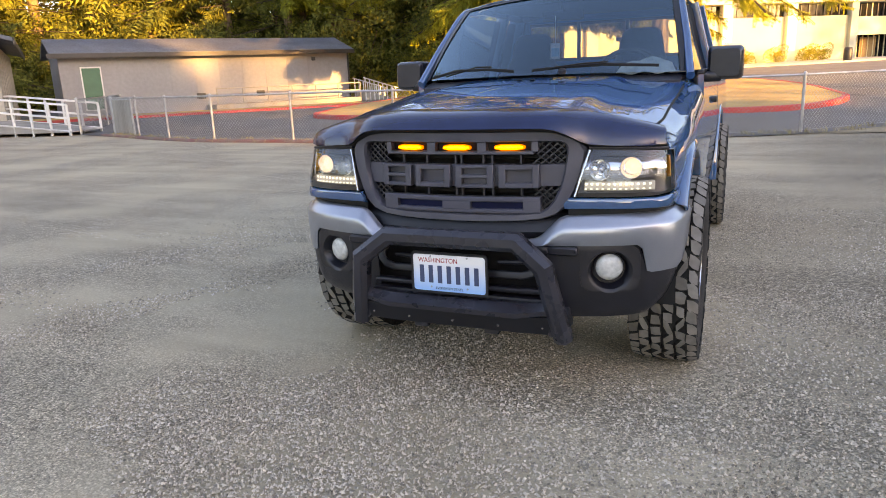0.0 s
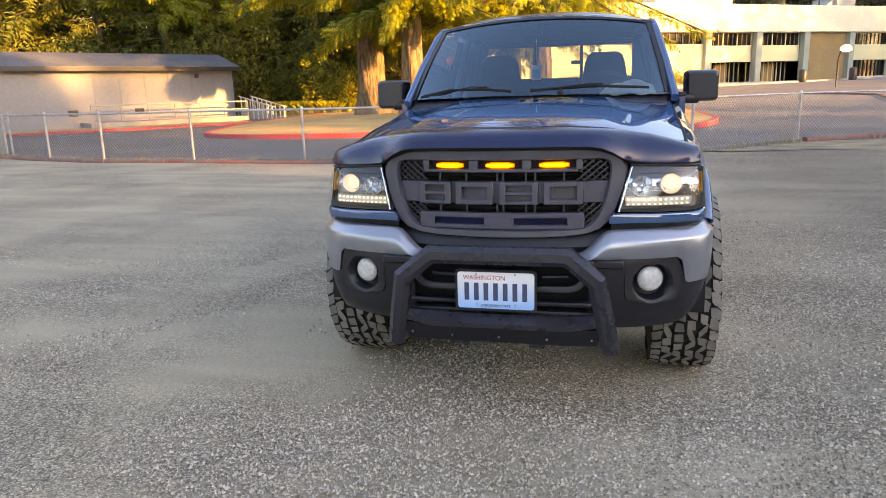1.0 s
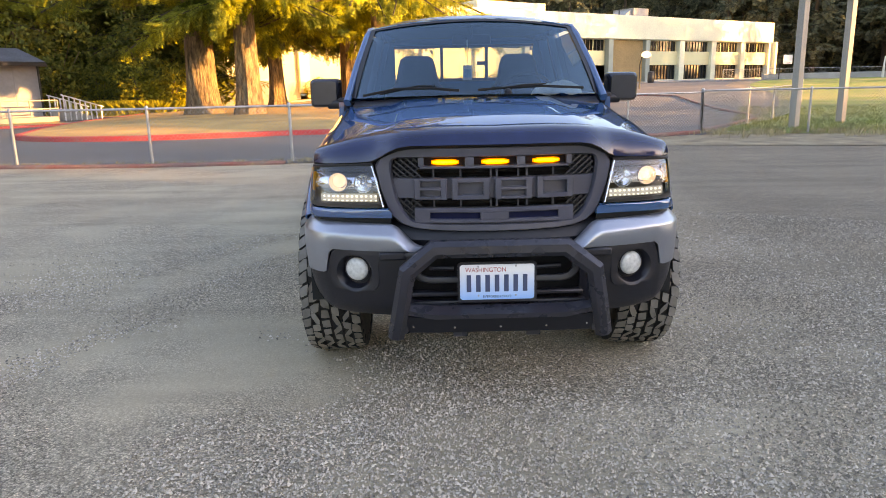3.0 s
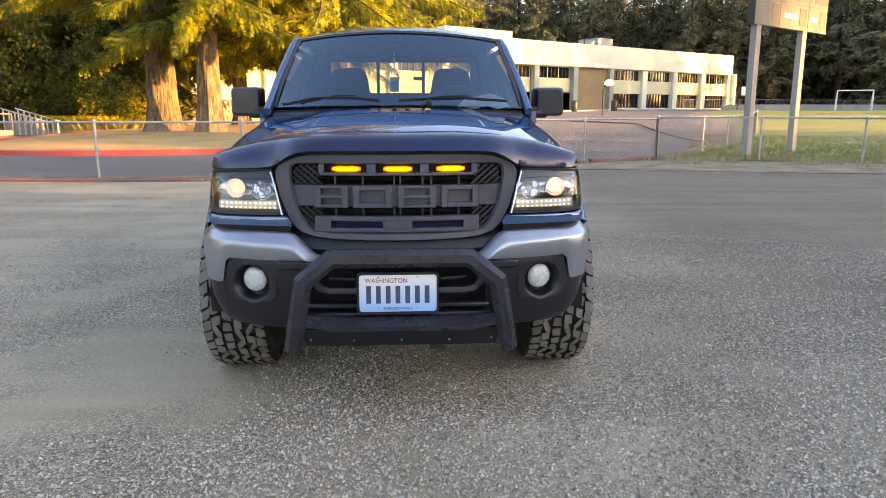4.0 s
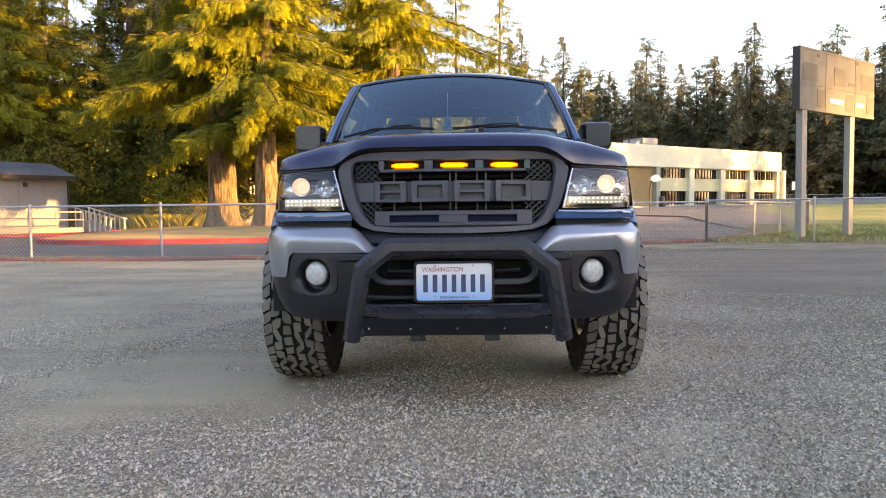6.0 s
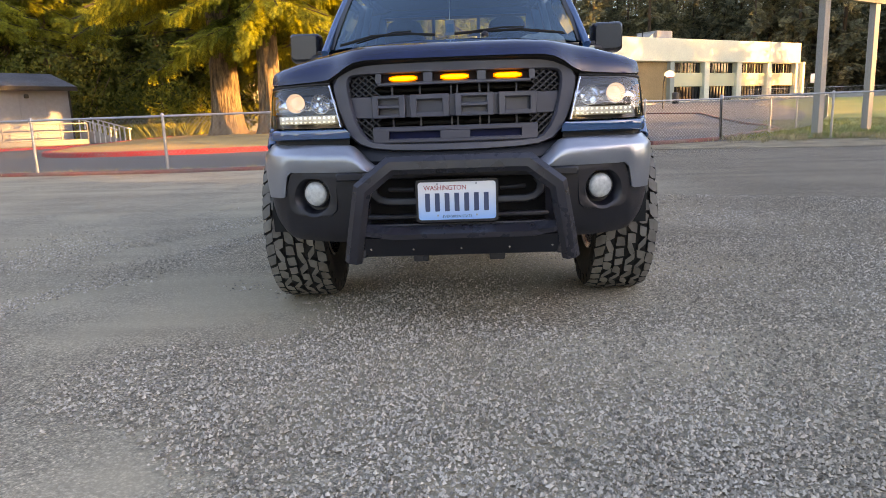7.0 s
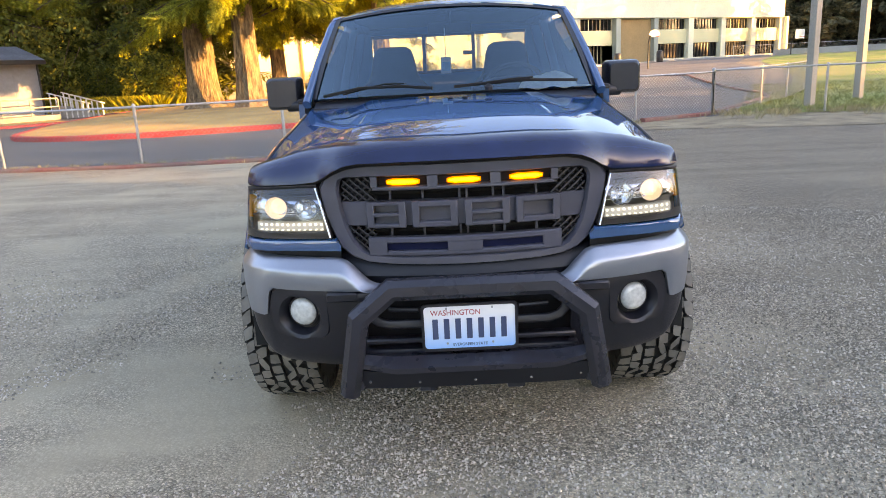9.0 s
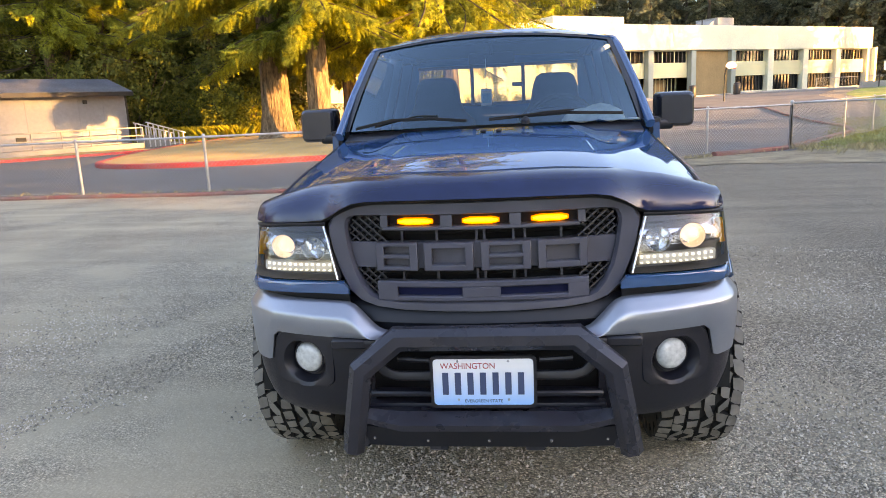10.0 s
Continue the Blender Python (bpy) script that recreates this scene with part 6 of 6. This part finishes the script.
def spray_matrix(at, heading, pitch, roll, size):
    m = Matrix.Translation(at) @ Matrix.Rotation(heading, 4, "Z") @ Matrix.Rotation(-pitch, 4, "Y") @ Matrix.Rotation(roll, 4, "X") @ Matrix.Diagonal((size, size, size, 1))
    return np.array(m)


def conifer(name, seed, height, trunk_r, first, reach, limbs, per, size, needle, template, bark=BARK, label="", power=0.85, droop=0.35, boughs=True):
    """A fir: tapered trunk, drooping limbs and sprays of needles."""
    rng = random.Random(seed)
    t = thing(name, (0, 0, 0), 0, label, "tree")
    bm = bmesh.new()
    prof = []
    rows = []
    wob = [rng.uniform(-1, 1) for _ in range(4)]
    for z in (-0.4, 0.0, 0.25, 0.7, 1.5, 3, 5, 8, 12, height * 0.6, height * 0.8, height * 0.98):
        k = max(0.02, 1 - z / height)
        r = trunk_r * (k ** 0.8) * (1 + 0.6 * math.exp(-max(0, z) * 1.7))
        rows.append([(r * (1 + 0.09 * math.sin(5 * a + wob[0]) + 0.06 * math.sin(9 * a + wob[1] + z)) * math.cos(a) + 0.05 * wob[2] * math.sin(z * 0.3), r * (1 + 0.09 * math.sin(5 * a + wob[0])) * math.sin(a) + 0.05 * wob[3] * math.sin(z * 0.27), z) for a in span(0, 2 * math.pi, 19)[:-1]])
    add_loft(bm, rows, True, True)
    part("trunk", bm, bark, t)
    bm = bmesh.new()
    mats = []
    for i in range(limbs):
        k = (i + rng.random()) / limbs
        z = first + (height - first) * k ** 1.55
        env = max(0.06, (1 - (z - first) / (height - first)) ** power)
        L = reach * env * rng.uniform(0.65, 1.12) * (0.75 if k < 0.04 else 1)
        a = rng.uniform(0, 2 * math.pi) if i % 3 else i * 2.39996
        rise = rng.uniform(-0.02, 0.22) if k > 0.25 else rng.uniform(-0.12, 0.12)
        pts = []
        for s in span(0, 1, 6):
            out = L * s
            zz = z + L * (rise * s - droop * s * s + 0.12 * s ** 4)
            aa = a + 0.12 * math.sin(3 * s + i)
            pts.append(Vector((out * math.cos(aa), out * math.sin(aa), zz)))
        add_sweep(bm, pts, [((0.010 + 0.005 * L) * c, (0.010 + 0.005 * L) * q) for c, q in ((1, 0), (-0.5, 0.87), (-0.5, -0.87))], (0, 0, 1))
        n = max(3, int(per * (0.35 + 0.65 * env)))
        grow = 1.0
        if z > 16 and per > 35:
            n, grow = n // 4, 1.8
        for j in range(n):
            s = 0.08 + 0.92 * (j + rng.random()) / n
            q = min(4, int(s * 5))
            p = pts[q].lerp(pts[q + 1], s * 5 - q) + Vector((-math.sin(a), math.cos(a), 0)) * (rng.uniform(-1, 1) * 0.16 * L * (1 - 0.8 * s) * grow) + Vector((0, 0, rng.uniform(-0.25, 0.06)))
            side = rng.choice((-1, 1)) * rng.uniform(0.2, 1.0) * (1 - 0.5 * s)
            sz = size * rng.uniform(0.65, 1.25) * (0.55 + 0.45 * env) * (1.15 - 0.45 * s) * grow
            mats.append(spray_matrix(p, a + side, rng.uniform(-0.95, 0.3), rng.uniform(-1.0, 1.0), sz))
            if rng.random() < 0.5:
                mats.append(spray_matrix(p, a + side * 1.6, rng.uniform(-1.4, -0.95), rng.uniform(-0.6, 0.6), sz * 0.9))
    if boughs:
        tagged(part("branchwork", bm, LIMBWOOD, t), kind="stuff")
    else:
        bm.free()
    V, F = scatter(template, np.array(mats))
    mesh_np("crown", V, F, needle, t)
    return t


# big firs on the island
big = [((-11.9, 31.3), 31, 0.68, 7.0, 6.4, 11, NEEDLE), ((-9.0, 28.9), 27, 0.50, 4.8, 5.4, 12, NEEDLE), ((-11.3, 44.0), 30, 0.48, 4.6, 6.4, 13, SHADENEEDLE), ((-3.6, 34.0), 30, 0.42, 5.6, 8.2, 14, NEEDLE), ((-6.4, 42.5), 28, 0.50, 5.0, 6.0, 17, NEEDLE)]
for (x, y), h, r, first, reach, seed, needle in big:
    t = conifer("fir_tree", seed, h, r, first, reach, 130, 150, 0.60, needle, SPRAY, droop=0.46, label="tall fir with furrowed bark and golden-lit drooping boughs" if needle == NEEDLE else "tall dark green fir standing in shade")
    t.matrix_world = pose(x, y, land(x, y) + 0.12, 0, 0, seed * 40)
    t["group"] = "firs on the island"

# firs behind the school
for x, y, seed in ((-15, 97, 61), (-8, 102, 62), (-1, 107, 63), (6, 111, 64)):
    t = conifer("fir_tree", seed, 40, 0.5, 8.0, 7.6, 80, 30, 1.3, NEEDLE, SPRAY, droop=0.46, label="tall golden-lit fir rising behind the school")
    t.matrix_world = pose(x, y, land(x, y), 0, 0, seed * 33)

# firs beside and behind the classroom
for (x, y), h, r, first, reach, seed, needle in (((-28.6, 38.8), 27, 0.34, 6.8, 5.0, 21, NEEDLE), ((-27.3, 42.6), 26, 0.26, 7.0, 4.8, 22, NEEDLE), ((-16.8, 46.5), 28, 0.40, 5.4, 6.4, 23, NEEDLE), ((-22.5, 48.5), 27, 0.36, 4.4, 6.0, 24, SHADENEEDLE), ((-34.0, 47.0), 29, 0.36, 6.0, 6.0, 25, NEEDLE), ((-26.5, 53.0), 30, 0.36, 6.0, 6.2, 26, SHADENEEDLE)):
    t = conifer("fir_tree", seed, h, r, first, reach, 100, 80, 0.62, needle, SPRAY, label="slender fir with pale sunlit trunk and long lower boughs" if needle == NEEDLE else "dark green fir in shade at the edge of the woods")
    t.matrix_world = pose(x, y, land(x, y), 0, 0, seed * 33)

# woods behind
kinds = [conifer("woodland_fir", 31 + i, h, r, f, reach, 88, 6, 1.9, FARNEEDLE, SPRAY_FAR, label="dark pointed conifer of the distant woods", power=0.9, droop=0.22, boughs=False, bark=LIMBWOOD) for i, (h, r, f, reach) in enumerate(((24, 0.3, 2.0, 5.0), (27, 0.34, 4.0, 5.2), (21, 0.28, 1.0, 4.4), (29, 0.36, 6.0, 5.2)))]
near_kinds = [conifer("woodland_fir", 51 + i, h, r, f, reach, 70, 10, 1.4, SHADENEEDLE, SPRAY_NEAR, label="dark conifer at the edge of dense woods", power=0.7) for i, (h, r, f, reach) in enumerate(((24, 0.3, 2.5, 4.2), (27, 0.34, 4.5, 4.6), (22, 0.28, 1.5, 4.0)))]
rng = random.Random(8)
spots = []
for i in range(50):
    az = rng.uniform(-66, -20)
    d = rng.uniform(56, 84) if i > 12 else rng.uniform(52, 60)
    spots.append((d * math.sin(radians(az)), d * math.cos(radians(az)) - 2.5, rng.uniform(1.05, 1.4)))
for i in range(104):
    az = -3 + 46 * (i + rng.random()) / 104
    d = rng.uniform(140, 185)
    spots.append((d * math.sin(radians(az)), d * math.cos(radians(az)) - 2.5, rng.uniform(1.0, 1.4)))
for i in range(26):
    az = rng.uniform(32, 60)
    d = rng.uniform(95, 125)
    spots.append((d * math.sin(radians(az)), d * math.cos(radians(az)) - 2.5, rng.uniform(0.85, 1.1)))
for i in range(14):
    az = -100 + 40 * (i + rng.random()) / 14
    d = rng.uniform(48, 64)
    spots.append((d * math.sin(radians(az)), d * math.cos(radians(az)) - 2.5, rng.uniform(1.05, 1.3)))
# unseen trees beyond the field, added to keep the low sun off the lot
across, toward = Vector((math.cos(radians(SUN_AZ)), -math.sin(radians(SUN_AZ)))), Vector((math.sin(radians(SUN_AZ)), math.cos(radians(SUN_AZ))))
shade_woods = []
for i in range(130):
    a = -60 + 120 * (i + rng.random() * 0.8) / 130
    if a > -4.5 and a < 45:
        p = toward * rng.uniform(62, 78) + across * a
        shade_woods.append((p.x, p.y, rng.uniform(23, 25) if 0 < a < 3 else rng.uniform(27, 30.5) if a < 9 else rng.uniform(22, 25)))
    else:
        p = toward * rng.uniform(112, 140) + across * a
        # the tallest are set to throw broken shade on the classroom wall
        shade_woods.append((p.x, p.y, rng.uniform(33.5, 37) if -20.5 < a < -14.5 and i % 4 else rng.uniform(28, 31) if -14.5 <= a < -9 and i % 3 == 0 else rng.uniform(23.5, 25.5) if -34 < a < -13 else rng.uniform(14, 18)))
# unseen tall pines with bare lower stems, added to shade only the classroom
for i in range(26):
    p = toward * rng.uniform(64, 76) + across * (-12.0 + 7.5 * (i + rng.random()) / 26)
    shade_woods.append((p.x, p.y, rng.uniform(24.5, 26.0), 20.0, 2.6))
# unseen lower growth in front of them, added to shade the lot's right side
for i in range(24):
    p = toward * rng.uniform(60, 70) + across * (-15.0 + 11.5 * (i + rng.random()) / 24)
    shade_woods.append((p.x, p.y, rng.uniform(12.0, 13.6), 1.0, 3.4))
# unseen trees round the rest of the lot, added to dim the low sky
for i in range(90):
    az = rng.uniform(62, 96) if i < 15 else rng.uniform(160, 304)
    d = rng.uniform(120, 160)
    shade_woods.append((d * math.sin(radians(az)), d * math.cos(radians(az)) - 2.5, rng.uniform(20, 27)))


def far_wood(trees, needle, label):
    """Conifers that no view shows singly, as one mass of drooping clumps and bare stems."""
    rs = random.Random(77)
    mats, V, F = [], [], []
    for x, y, hgt, *bare in trees:
        foot = bare[0] if bare else 2.5
        for i in range(100):
            k = (i + rs.random()) / 100
            z = foot + (hgt - foot) * k
            r = (bare[1] if bare else 4.6) * (1 - k) ** 0.8 + 0.3
            a = i * 2.4 + rs.random()
            mats.append(spray_matrix((x + r * 0.15 * math.cos(a), y + r * 0.15 * math.sin(a), z), a, rs.uniform(-0.9, 0.1), rs.uniform(-1.3, 1.3), r * rs.uniform(0.8, 1.1) + 0.5))
        b = len(V)
        for z, q in ((-0.5, 0.35), (hgt * 0.95, 0.04)):
            for n in range(5):
                V.append((x + q * math.cos(n * 1.2566), y + q * math.sin(n * 1.2566), z))
        for n in range(5):
            F += [(b + n, b + (n + 1) % 5, b + 5 + (n + 1) % 5), (b + n, b + 5 + (n + 1) % 5, b + 5 + n)]
    W, G = scatter(spray(4, 0.22, 0.11), np.array(mats))
    n = len(V)
    ob = mesh_np("far_woods", np.concatenate([np.array(V), W]), np.concatenate([np.array(F), G + n]), needle)
    return tagged(ob, label, "woods", kind="stuff")


far_wood(shade_woods, SHADENEEDLE, "unseen conifer woods added round the lot to shade it")
depths = []
for i in range(150):
    az = -4 + 50 * (i + rng.random()) / 150
    d = rng.uniform(150, 200)
    depths.append((d * math.sin(radians(az)), d * math.cos(radians(az)) - 2.5, rng.uniform(24, 33)))
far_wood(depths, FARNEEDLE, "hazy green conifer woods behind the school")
for i, (x, y, g) in enumerate(spots):
    k = kinds[i % 4] if 50 <= i < len(spots) - 14 else near_kinds[i % 3]
    c = copy_thing(k, pose(x, y, land(x, y) - 0.1, 0, 0, rng.uniform(0, 360)) @ Matrix.Diagonal((g * rng.uniform(1.05, 1.4), g * rng.uniform(1.05, 1.4), g, 1)))
    c["group"] = "trees of the woods"
for k, (x, y) in zip(near_kinds + kinds, ((-30, 50), (-38, 47), (-24, 56), (-60, 80), (-50, 84), (-38, 88), (-28, 90))):
    k.matrix_world = pose(x, y, land(x, y))
    k["group"] = "trees of the woods"


# ---- shrubs, weeds and grass ----
def leaf_clump(seed, n, radius, height, leaf, material, name, label):
    rs = np.random.RandomState(seed)
    t = thing(name, (0, 0, 0), 0, label, "shrub")
    lumps = rs.uniform(-1, 1, (9, 3)) * (radius * 0.6, radius * 0.6, height * 0.35) + (0, 0, height * 0.5)
    pick = rs.randint(0, 9, n)
    d = rs.normal(size=(n, 3))
    d /= np.linalg.norm(d, axis=1)[:, None]
    p = lumps[pick] + d * (rs.uniform(0.5, 1, n) ** 0.5)[:, None] * (radius * 0.5, radius * 0.5, height * 0.36)
    p[:, 2] = np.maximum(p[:, 2], 0.02)
    a = rs.normal(size=(n, 3))
    a /= np.linalg.norm(a, axis=1)[:, None]
    b = np.cross(a, rs.normal(size=(n, 3)))
    b /= np.linalg.norm(b, axis=1)[:, None]
    s = leaf * rs.uniform(0.6, 1.3, n)[:, None]
    V = np.stack([p - a * s, p + b * s * 0.5, p + a * s, p - b * s * 0.5], 1).reshape(-1, 3)
    F = np.arange(4 * n).reshape(-1, 4)
    mesh_np("leaves", V, F, material, t)
    bm = bmesh.new()
    for q in lumps:
        add_sweep(bm, [(0, 0, 0), tuple(q * 0.5), tuple(q)], [(0.02, 0), (-0.01, 0.017), (-0.01, -0.017)], (0.3, 1, 0.2))
    tagged(part("branchwork", bm, BARK, t), kind="stuff")
    return t


bushes = [leaf_clump(3, 2300, 1.5, 2.0, 0.075, LEAVES, "shrub", "sunlit yellow-green shrub at the edge of the woods"), leaf_clump(4, 2300, 2.0, 3.2, 0.085, SHADENEEDLE, "shrub", "dark green understorey shrub in the shade of the firs")]
rng = random.Random(15)
placed = []
for i in range(60):
    az = rng.uniform(-60, -22)
    d = rng.uniform(47, 60)
    placed.append((i % 5 != 0, d * math.sin(radians(az)), d * math.cos(radians(az)) - 2.5, rng.uniform(0.7, 1.7)))
for x, y, g in ((-20.5, 45.0, 0.5), (-23.0, 46.0, 0.6)):
    placed.append((False, x, y, g))
for q in (-35, -32.5, -29.5, -26, -22.5, -20, -16.5, -13.0, -11.5):
    p = SCH0 + SCHU * q + Vector((SCHU.y, -SCHU.x)) * 1.6
    placed.append((False, p.x, p.y, rng.uniform(0.55, 1.0)))
for dark, x, y, g in placed:
    copy_thing(bushes[1 if dark else 0], pose(x, y, land(x, y), 0, 0, rng.uniform(0, 360)) @ Matrix.Scale(g, 4))
bushes[0].matrix_world = pose(-25.5, 45.0, land(-25.5, 45.0))
bushes[1].matrix_world = pose(-33, 44, land(-33, 44))


def tufts(name, seed, where, count, blade, width, material, label):
    """Grass blades as one mass."""
    rs = np.random.RandomState(seed)
    V, F = [], []
    for i in range(count):
        x, y = where(rs)
        z = land(x, y)
        n = rs.randint(4, 9)
        for j in range(n):
            a = rs.uniform(0, 6.28)
            h = blade * rs.uniform(0.5, 1.3)
            lean = rs.uniform(0.1, 0.8) * h
            px, py = x + rs.normal() * 0.05, y + rs.normal() * 0.05
            b = len(V)
            w = width * rs.uniform(0.7, 1.3)
            cx, cy = math.cos(a), math.sin(a)
            V += [(px - cy * w, py + cx * w, z), (px + cy * w, py - cx * w, z), (px + cx * lean * 0.4 + cy * w * 0.6, py + cy * lean * 0.4 - cx * w * 0.6, z + h * 0.65), (px + cx * lean, py + cy * lean, z + h)]
            F += [(b, b + 1, b + 2), (b, b + 2, b + 3)]
    me = bpy.data.meshes.new(name)
    me.from_pydata(V, [], F)
    me.materials.append(material)
    ob = new(name, me)
    return tagged(ob, label, "grass", kind="stuff")


def along_right(rs):
    k = rs.uniform(0, 1)
    seg = FENCE_RIGHT
    i = min(len(seg) - 2, int(k * (len(seg) - 1)))
    f = k * (len(seg) - 1) - i
    x = seg[i][0] + (seg[i + 1][0] - seg[i][0]) * f
    y = seg[i][1] + (seg[i + 1][1] - seg[i][1]) * f
    c = round(k * 34) / 34
    k2 = (k - c) * 34
    if rs.uniform() < 0.7:
        x, y = x - k2 * 0.30 * 0.45, y + k2 * 0.15 * 0.45
    d = abs(rs.normal()) * (0.35 + 0.5 * abs(math.sin(c * 91)))
    return x - d * 0.45 + 0.1, y - d * 0.9 + 0.1


def along_left(rs):
    i = rs.randint(0, len(FENCE_LEFT) - 1)
    f = rs.uniform()
    a, b = FENCE_LEFT[i], FENCE_LEFT[i + 1]
    return a[0] + (b[0] - a[0]) * f + rs.normal() * 0.12, a[1] + (b[1] - a[1]) * f - 0.25 + rs.normal() * 0.12


def on_lawn(rs):
    u, v = rs.uniform(0, 1), rs.uniform(0, 1) ** 1.5
    return 7 + 12 * u + 6 * v, 15.5 - 3.5 * u + 14 * v


tufts("dry_grass", 5, along_right, 650, 0.15, 0.0028, DRYGRASS, "dry straw-coloured grass along the fence foot")
tufts("sunlit_weeds", 9, lambda rs: (rs.uniform(-24.5, -16.8), rs.uniform(38.5, 47)), 6000, 0.75, 0.013, LEAVES, "sunlit yellow weeds between the classroom and the firs")
tufts("dry_weeds", 6, along_left, 320, 0.09, 0.006, DRYGRASS, "thin dry weeds along the road edge")
tufts("lawn_grass", 7, on_lawn, 5000, 0.09, 0.008, leaf_mat("lawn_blades", (0.12, 0.19, 0.035), (0.24, 0.23, 0.07)), "short green and straw lawn grass")


# ---- loose gravel ----
def gravel(seed, count):
    rs = np.random.RandomState(seed)
    r = 0.6 + 6.8 * rs.uniform(0, 1, count * 3) ** 1.25
    a = rs.uniform(-1.25, 1.25, count * 3)
    x, y = r * np.sin(a), -2.6 + r * np.cos(a)
    keep = []
    for i in range(len(x)):
        n = noise.noise((x[i] * 0.75 + y[i] * 0.35, y[i] * 1.1, 1.0)) + 0.5 * noise.noise((x[i] * 2.2, y[i] * 2.2, 5.0))
        n += 0.42 * smooth01((x[i] + 1.0) / 0.8) + 0.28 * smooth01((x[i] - 0.3) / 1.0) - 0.30 + 0.32 * math.exp(-((y[i] + 0.55) / 0.6) ** 2) * smooth01((x[i] + 1.1) / 0.5) - 0.22 * smooth01((-x[i] - 0.4) / 0.7)
        for ax, ay, bx, by, w in ((-3.3, 1.2, -1.2, 4.4, 0.22), (-2.7, -0.5, -2.3, 0.5, 0.17), (-2.3, 0.5, -1.8, 2.0, 0.15), (-1.8, 2.0, -1.3, 3.2, 0.15)):
            u = min(1.0, max(0.0, ((x[i] - ax) * (bx - ax) + (y[i] - ay) * (by - ay)) / ((bx - ax) ** 2 + (by - ay) ** 2)))
            n += 0.95 * math.exp(-(((x[i] - ax - u * (bx - ax)) ** 2 + (y[i] - ay - u * (by - ay)) ** 2) / w ** 2))
        if n + rs.uniform(-0.30, 0.40) > 0.06:
            keep.append(i)
        if len(keep) >= count:
            break
    x, y = x[keep], y[keep]
    n = len(x)
    half = np.array([(1, 0, -0.5), (0, 1, -0.5), (-1, 0, -0.5), (0, -1, -0.5), (0, 0, 1)], float) * 1.25
    faces = np.array([(0, 1, 4), (1, 2, 4), (2, 3, 4), (3, 0, 4)])
    V = half[None] + rs.uniform(-0.5, 0.5, (n, 5, 3))
    size = (0.0024 + 0.0040 * rs.uniform(0, 1, n) ** 1.8)[:, None] * rs.uniform(0.7, 1.3, (n, 3))
    size[:, 2] *= 0.75
    V = V * size[:, None, :]
    t = rs.uniform(0, 6.28, n)
    c, s = np.cos(t)[:, None], np.sin(t)[:, None]
    X = V[:, :, 0] * c - V[:, :, 1] * s + x[:, None]
    Y = V[:, :, 0] * s + V[:, :, 1] * c + y[:, None]
    Z = V[:, :, 2] + size[:, 2:3] * 0.35 + 0.001
    P = np.stack([X, Y, Z], 2).reshape(-1, 3)
    F = (faces[None] + (np.arange(n) * 5)[:, None, None]).reshape(-1, 3)
    ob = mesh_np("loose_gravel", P, F, STONES)
    return tagged(ob, "loose gray crushed gravel scattered over the lot", "gravel", kind="stuff")


gravel(2, 190000)
